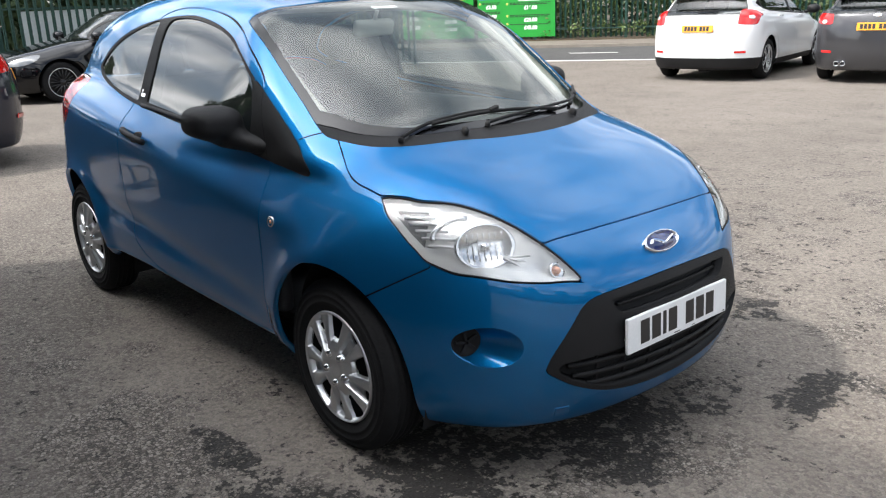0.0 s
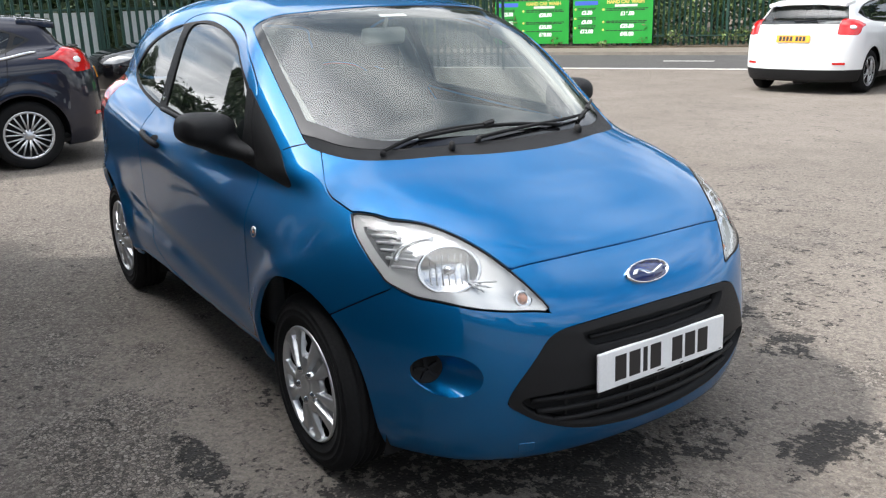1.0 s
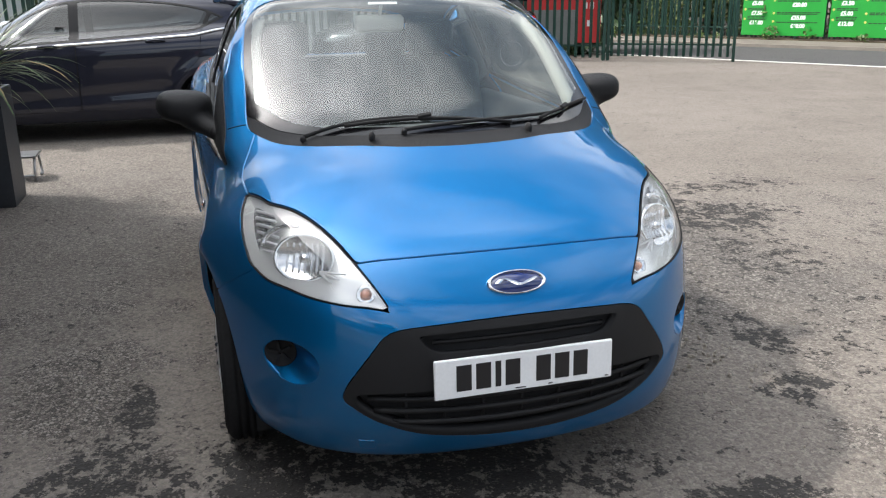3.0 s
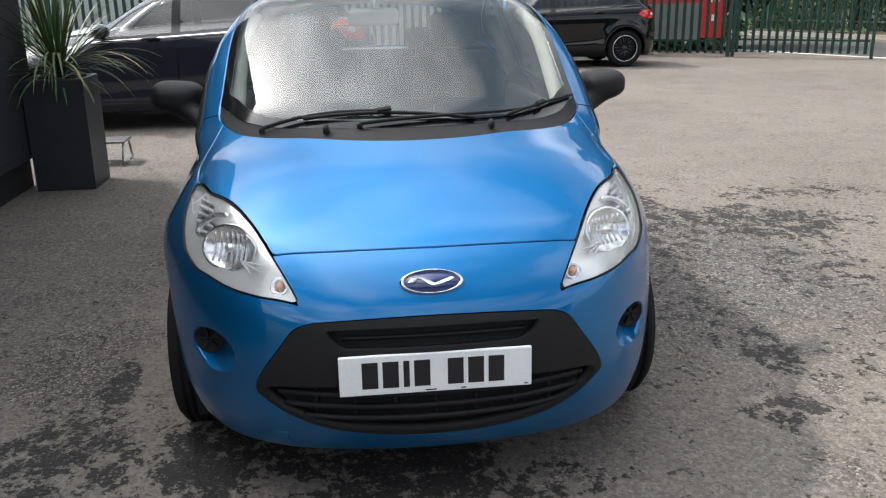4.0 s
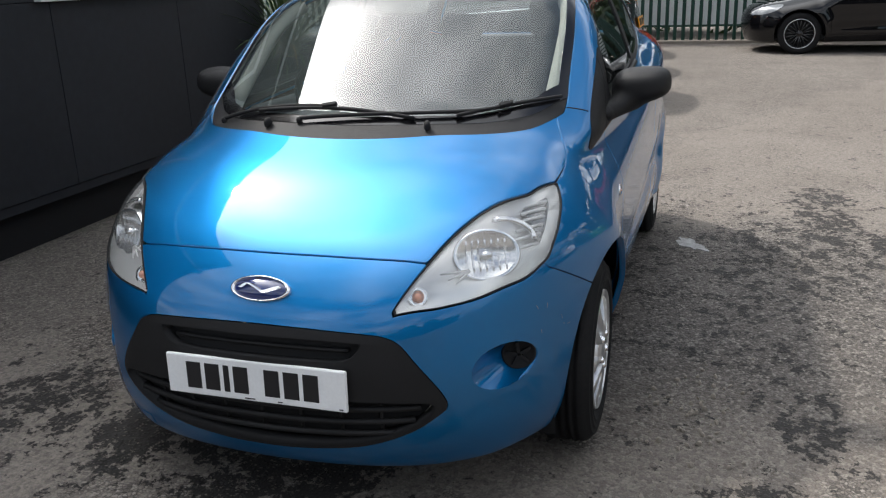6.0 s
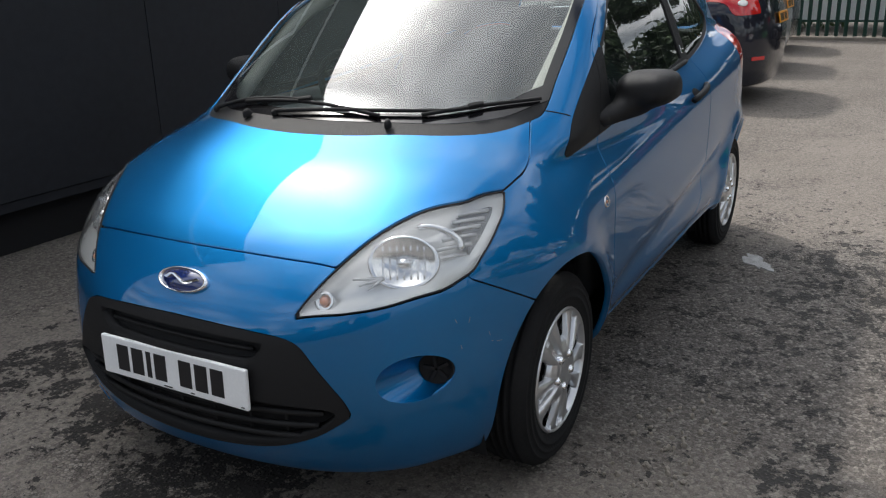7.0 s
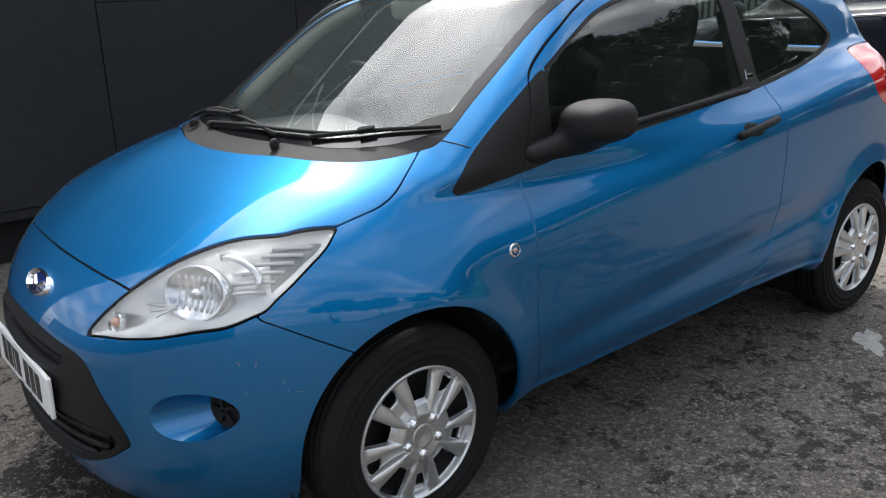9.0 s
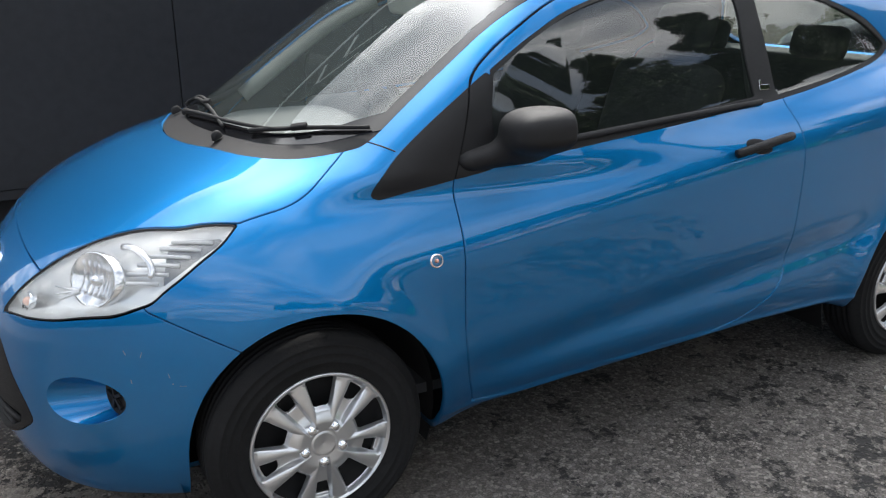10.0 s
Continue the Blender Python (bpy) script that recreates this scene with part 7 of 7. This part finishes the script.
            part("door_handle", bm, paint_mat, o, smooth=True)
        wn = halves(win)[k]
        edge = side_view(WIN)
        seam = lambda V: np.minimum(np.abs(V[:, 0] - mid + 0.28 * (V[:, 2] - 1.0) * 0.1) - 0.045, np.abs(V[:, 0] + wb - 0.10 + 0.5 * (V[:, 2] - 1.0)) - 0.022)
        pane = clip(clip(wn, lambda V: edge(V) + 0.018), lambda V: -seam(V))
        frame_ = clip(wn, lambda V: -np.maximum(edge(V) + 0.018, -seam(V)))
        fr = net("window_surround", frame_, MAT["trim"], car, "black window surround", 0.01)
        for lo, hi in ((mid, 9), (-wb + 0.0, mid), (-9, -wb + 0.0)):
            q = clip(pane, lambda V: np.maximum(lo - V[:, 0], V[:, 0] - hi))
            if len(q[2]):
                net("pane", pushed(q, -0.004), MAT[glass], fr)
        if chrome:
            lowline = windows[1:7]
            cv = outline(lowline, closed=False, steps=5)
            pts = [place(x, half * s, z - 0.012) for x, z in cv]
            bm = bmesh.new()
            tube(bm, [p + n * 0.006 for p, n in pts], 0.015, 6)
            part("chrome_strip", bm, MAT["chrome"], car, "bright chrome window strip", smooth=True)
        lo_ = net("tail_lamp", halves(lamp)[k], MAT["red_lens"], car, "red tail lamp", 0.02)
        cx, cz = np.mean([p[0] for p in tail]), np.mean([p[1] for p in tail])
        p, n = place(cx - 0.10, (half - 0.1) * s, cz + 0.01)
        bm = bmesh.new()
        bmesh.ops.create_uvsphere(bm, u_segments=16, v_segments=8, radius=1, matrix=facing(p, n) @ Matrix.Diagonal((0.055, 0.032, 0.008, 1)))
        part("reverse_light", bm, MAT["lamp_white"], lo_, "clear reversing light", smooth=True)
        if head is not None:
            o = net("headlight", halves(hl)[k], MAT["lamp_dark"], car, "dark clear headlight", 0.02)
        # mirror
        c = np.array((-0.62, half + 0.055, spec["belt0"] + 0.07))
        fm = lambda x, y, z: (((np.abs(x - c[0]) / 0.09) ** 2.3 + (np.abs(y * s - c[1]) / 0.11) ** 2.5 + (np.abs(z - c[2]) / 0.075) ** 2.3) ** (1 / 2.3) - 1) * 0.07
        y0, y1 = sorted(((half - 0.12) * s, (half + 0.20) * s))
        mm = blob("door_mirror", fm, (-0.75, y0, c[2] - 0.12), (-0.48, y1, c[2] + 0.12), 0.018, paint_mat if not dark_sill else MAT["trim"], car)
        bm = bmesh.new()
        tube(bm, [(-0.60, (half - 0.10) * s, c[2] - 0.05), (-0.61, (half + 0.02) * s, c[2] - 0.04)], 0.025, 8)
        part("mirror_foot", bm, MAT["trim"], mm, smooth=True)
    # rear furniture
    tx = -wb - behind
    p, n = place(tx + 0.05, 0, 0.83)
    if rear_plate:
        f = facing(p + n * 0.006, n)
        pl = part("number_plate", boxes(((-0.26, -0.056, 0.0), (0.26, 0.056, 0.010)), bevel=0.003), MAT["plate_yellow"], car, "yellow number plate with plain bars", f)
        x = -0.215
        for i in range(7):
            if i == 4:
                x += 0.035
            part("bar", boxes(((x, -0.036, 0.010), (x + 0.042, 0.036, 0.0115))), MAT["plate_ink"], pl)
            x += 0.055
        q, m_ = place(tx + 0.06, 0, 1.0)
        bm = bmesh.new()
        bmesh.ops.create_uvsphere(bm, u_segments=20, v_segments=8, radius=1, matrix=facing(q, m_) @ Matrix.Diagonal((0.06, 0.03, 0.008, 1)))
        part("badge", bm, MAT["chrome"], car, "plain chrome badge", smooth=True)
        bm = bmesh.new()
        w1, w2 = place(tx + 0.1, 0.05, spec["belt1"] + 0.06), place(tx + 0.1, -0.30, spec["belt1"] + 0.08)
        tube(bm, [w1[0] + w1[1] * 0.02, w2[0] + w2[1] * 0.02], 0.012, 6)
        part("rear_wiper", bm, MAT["gap"], car, "black rear wiper", smooth=True)
        for s in (1, -1):
            q, m_ = place(tx + 0.1, (half - 0.22) * s, 0.47)
            part("reflector", boxes(((-0.09, -0.018, 0.0), (0.09, 0.018, 0.008)), bevel=0.003), MAT["red_lens"], car, "red rear reflector", facing(q, m_))
        part("towing_bar", boxes(((tx + 0.25, -0.10, 0.14), (tx + 0.5, 0.06, 0.20)), bevel=0.02), MAT["gap"], car)
    for e in range(exhaust):
        bm = bmesh.new()
        lathe(bm, [(0.030, -0.05), (0.036, -0.06), (0.040, -0.05), (0.040, 0.06)], 20)
        part("tailpipe", bm, MAT["chrome"], car, "chrome tailpipe", pose(tx + 0.07, half - 0.40 - 0.09 * e, 0.30, 0, 0, -90), True)
    # roof spoiler
    q = skin(lambda x, y, z: np.maximum(np.maximum(np.abs(z - (roof - 0.112 - 0.12 * np.abs(y) ** 2) - 0.14 * (x + wb + 0.36)) - 0.030, np.abs(y) - half + 0.30), np.abs(x + wb + 0.29 - 0.08 * np.abs(y)) - 0.17), (-wb - behind, -half, roof - 0.25), (-wb, half, roof + 0.02), 0.022)
    net("roof_spoiler", q, paint_mat, car)
    first = None
    for hx in (0.0, -wb):
        for s in (1, -1):
            w_ = alloy_wheel(hub, 0.1, spokes, wheel_mat, wheel_dark) if first is None else copy_thing(first, Matrix())
            first = first or w_
            w_.parent = car
            w_.matrix_basis = Matrix.Translation((hx, (half - 0.115) * s, hub)) @ pose(0, 0, 0, 0, 23, 0 if s > 0 else 180)
            if "category" in w_:
                del w_["category"]
            bm = bmesh.new()
            n = 16
            r0 = hub + 0.065
            rings = [[bm.verts.new((hx + r * math.cos(a), y * s, hub + r * math.sin(a))) for a in np.linspace(-0.1, math.pi + 0.1, n)] for r, y in ((r0, half - 0.05), (r0, half - 0.3), (0.02, half - 0.3))]
            for a, b in zip(rings, rings[1:]):
                for k in range(n - 1):
                    bm.faces.new((a[k], a[k + 1], b[k + 1], b[k]))
            part("arch_liner", bm, MAT["gap"], car)
    car.matrix_world = at
    return car


FOCUS = dict(wb=2.648, ahead=0.89, behind=0.82, half=0.905, roof=1.48, cowl_x=-0.32, nose_z=0.74, belt0=0.965, belt1=1.075, crease0=0.84, crease1=0.93, tail_lean=0.75, hub=0.322)
FOCUS_WINDOWS = [(-0.50, 0.945), (-0.50, 0.945), (-1.0, 0.972), (-1.58, 1.005), (-2.30, 1.055), (-2.55, 1.085), (-2.82, 1.20), (-2.82, 1.20), (-2.55, 1.305), (-2.1, 1.372), (-1.55, 1.392), (-1.15, 1.345), (-0.80, 1.185)]
FOCUS_TAIL = [(-2.76, 1.018), (-2.76, 1.018), (-2.95, 1.050), (-3.08, 1.12), (-3.20, 1.115), (-3.42, 1.04), (-3.45, 0.96), (-3.34, 0.90), (-3.20, 0.885), (-3.12, 0.90), (-3.05, 0.985), (-2.95, 1.015)]
FOCUS_HEAD = [(0.10, 0.86), (0.45, 0.80), (0.70, 0.72), (0.80, 0.66), (0.62, 0.64), (0.35, 0.70)]
parked_car("dark grey five-door hatchback with chrome window strips parked behind", Matrix.Translation((-7.515, -3.228, 0)) @ pose(0, 0, 0, 0, 0, -90), FOCUS, MAT["dark_grey_paint"], FOCUS_WINDOWS, FOCUS_TAIL, MAT["alloy"], 10, True, h=0.022, head=FOCUS_HEAD)
yaw = 101.0
h_ = Vector((math.cos(radians(yaw)), math.sin(radians(yaw)), 0))
p_ = Vector((-6.12, 10.95, -0.107)) + h_ * 2.648
parked_car("white five-door hatchback with black lower bumper parked by the road", Matrix.Translation(p_) @ pose(0, 0, 0, 0, 0, yaw), FOCUS, MAT["white_paint"], FOCUS_WINDOWS, FOCUS_TAIL, MAT["alloy"], 5, True, chrome=False, dark_sill=True, h=0.03)
COUPE = dict(FOCUS, wb=2.578, ahead=0.86, behind=0.81, half=0.90, roof=1.40, tail_lean=0.95, belt1=1.05)
COUPE_TAIL = [(-2.98, 1.0), (-3.1, 1.03), (-3.3, 1.0), (-3.38, 0.93), (-3.28, 0.87), (-3.1, 0.88), (-3.0, 0.93)]
COUPE_WINDOWS = [(x * 0.97, z - 0.03 - 0.03 * (z > 1.25)) for x, z in FOCUS_WINDOWS]
yaw = 105.0
h_ = Vector((math.cos(radians(yaw)), math.sin(radians(yaw)), 0))
p_ = Vector((-3.72, 11.75, -0.11)) + h_ * 2.578
parked_car("gunmetal grey coupe with twin tailpipes parked beside the white car", Matrix.Translation(p_) @ pose(0, 0, 0, 0, 0, yaw), COUPE, MAT["grey_paint"], COUPE_WINDOWS, COUPE_TAIL, MAT["alloy"], 5, True, chrome=False, h=0.03, exhaust=2)
BLACK = dict(FOCUS, wb=2.699, ahead=0.86, behind=0.73, half=0.89, roof=1.43, cowl_x=-0.42, belt0=0.95, belt1=1.04, crease0=0.86, crease1=0.90, hub=0.325)
BLACK_WINDOWS = [(x * 1.0, z - 0.03 - 0.025 * (z > 1.25)) for x, z in FOCUS_WINDOWS]
BLACK_TAIL = [(-2.92, 0.93), (-3.05, 0.99), (-3.25, 0.985), (-3.33, 0.91), (-3.22, 0.85), (-3.05, 0.86)]
parked_car("black five-door hatchback with dark wheels parked by the palisade fence", Matrix.Translation((-13.36, 2.25, -0.01)) @ pose(0, 0, 0, 0, 0, -89), BLACK, MAT["black_paint"], BLACK_WINDOWS, BLACK_TAIL, MAT["gloss_black"], 10, False, chrome=False, h=0.03, head=[(0.26, 0.775), (0.48, 0.76), (0.68, 0.69), (0.74, 0.62), (0.55, 0.625), (0.36, 0.69)], wheel_dark=True)
SILVER = dict(FOCUS, roof=1.55, belt0=1.0, belt1=1.08)
parked_car("silver estate car parked in the row beyond", Matrix.Translation((-10.25, -3.55, 0)) @ pose(0, 0, 0, 0, 0, -90), SILVER, MAT["silver_paint"], [(x, z + 0.04) for x, z in FOCUS_WINDOWS], FOCUS_TAIL, MAT["alloy"], 5, True, h=0.035, head=FOCUS_HEAD)
parked_car("dark grey hatchback parked at the end of the row", Matrix.Translation((-12.85, -3.75, 0)) @ pose(0, 0, 0, 0, 0, -90), dict(BLACK, roof=1.5), MAT["grey_paint"], FOCUS_WINDOWS, FOCUS_TAIL, MAT["alloy"], 5, True, chrome=False, h=0.035, head=FOCUS_HEAD)
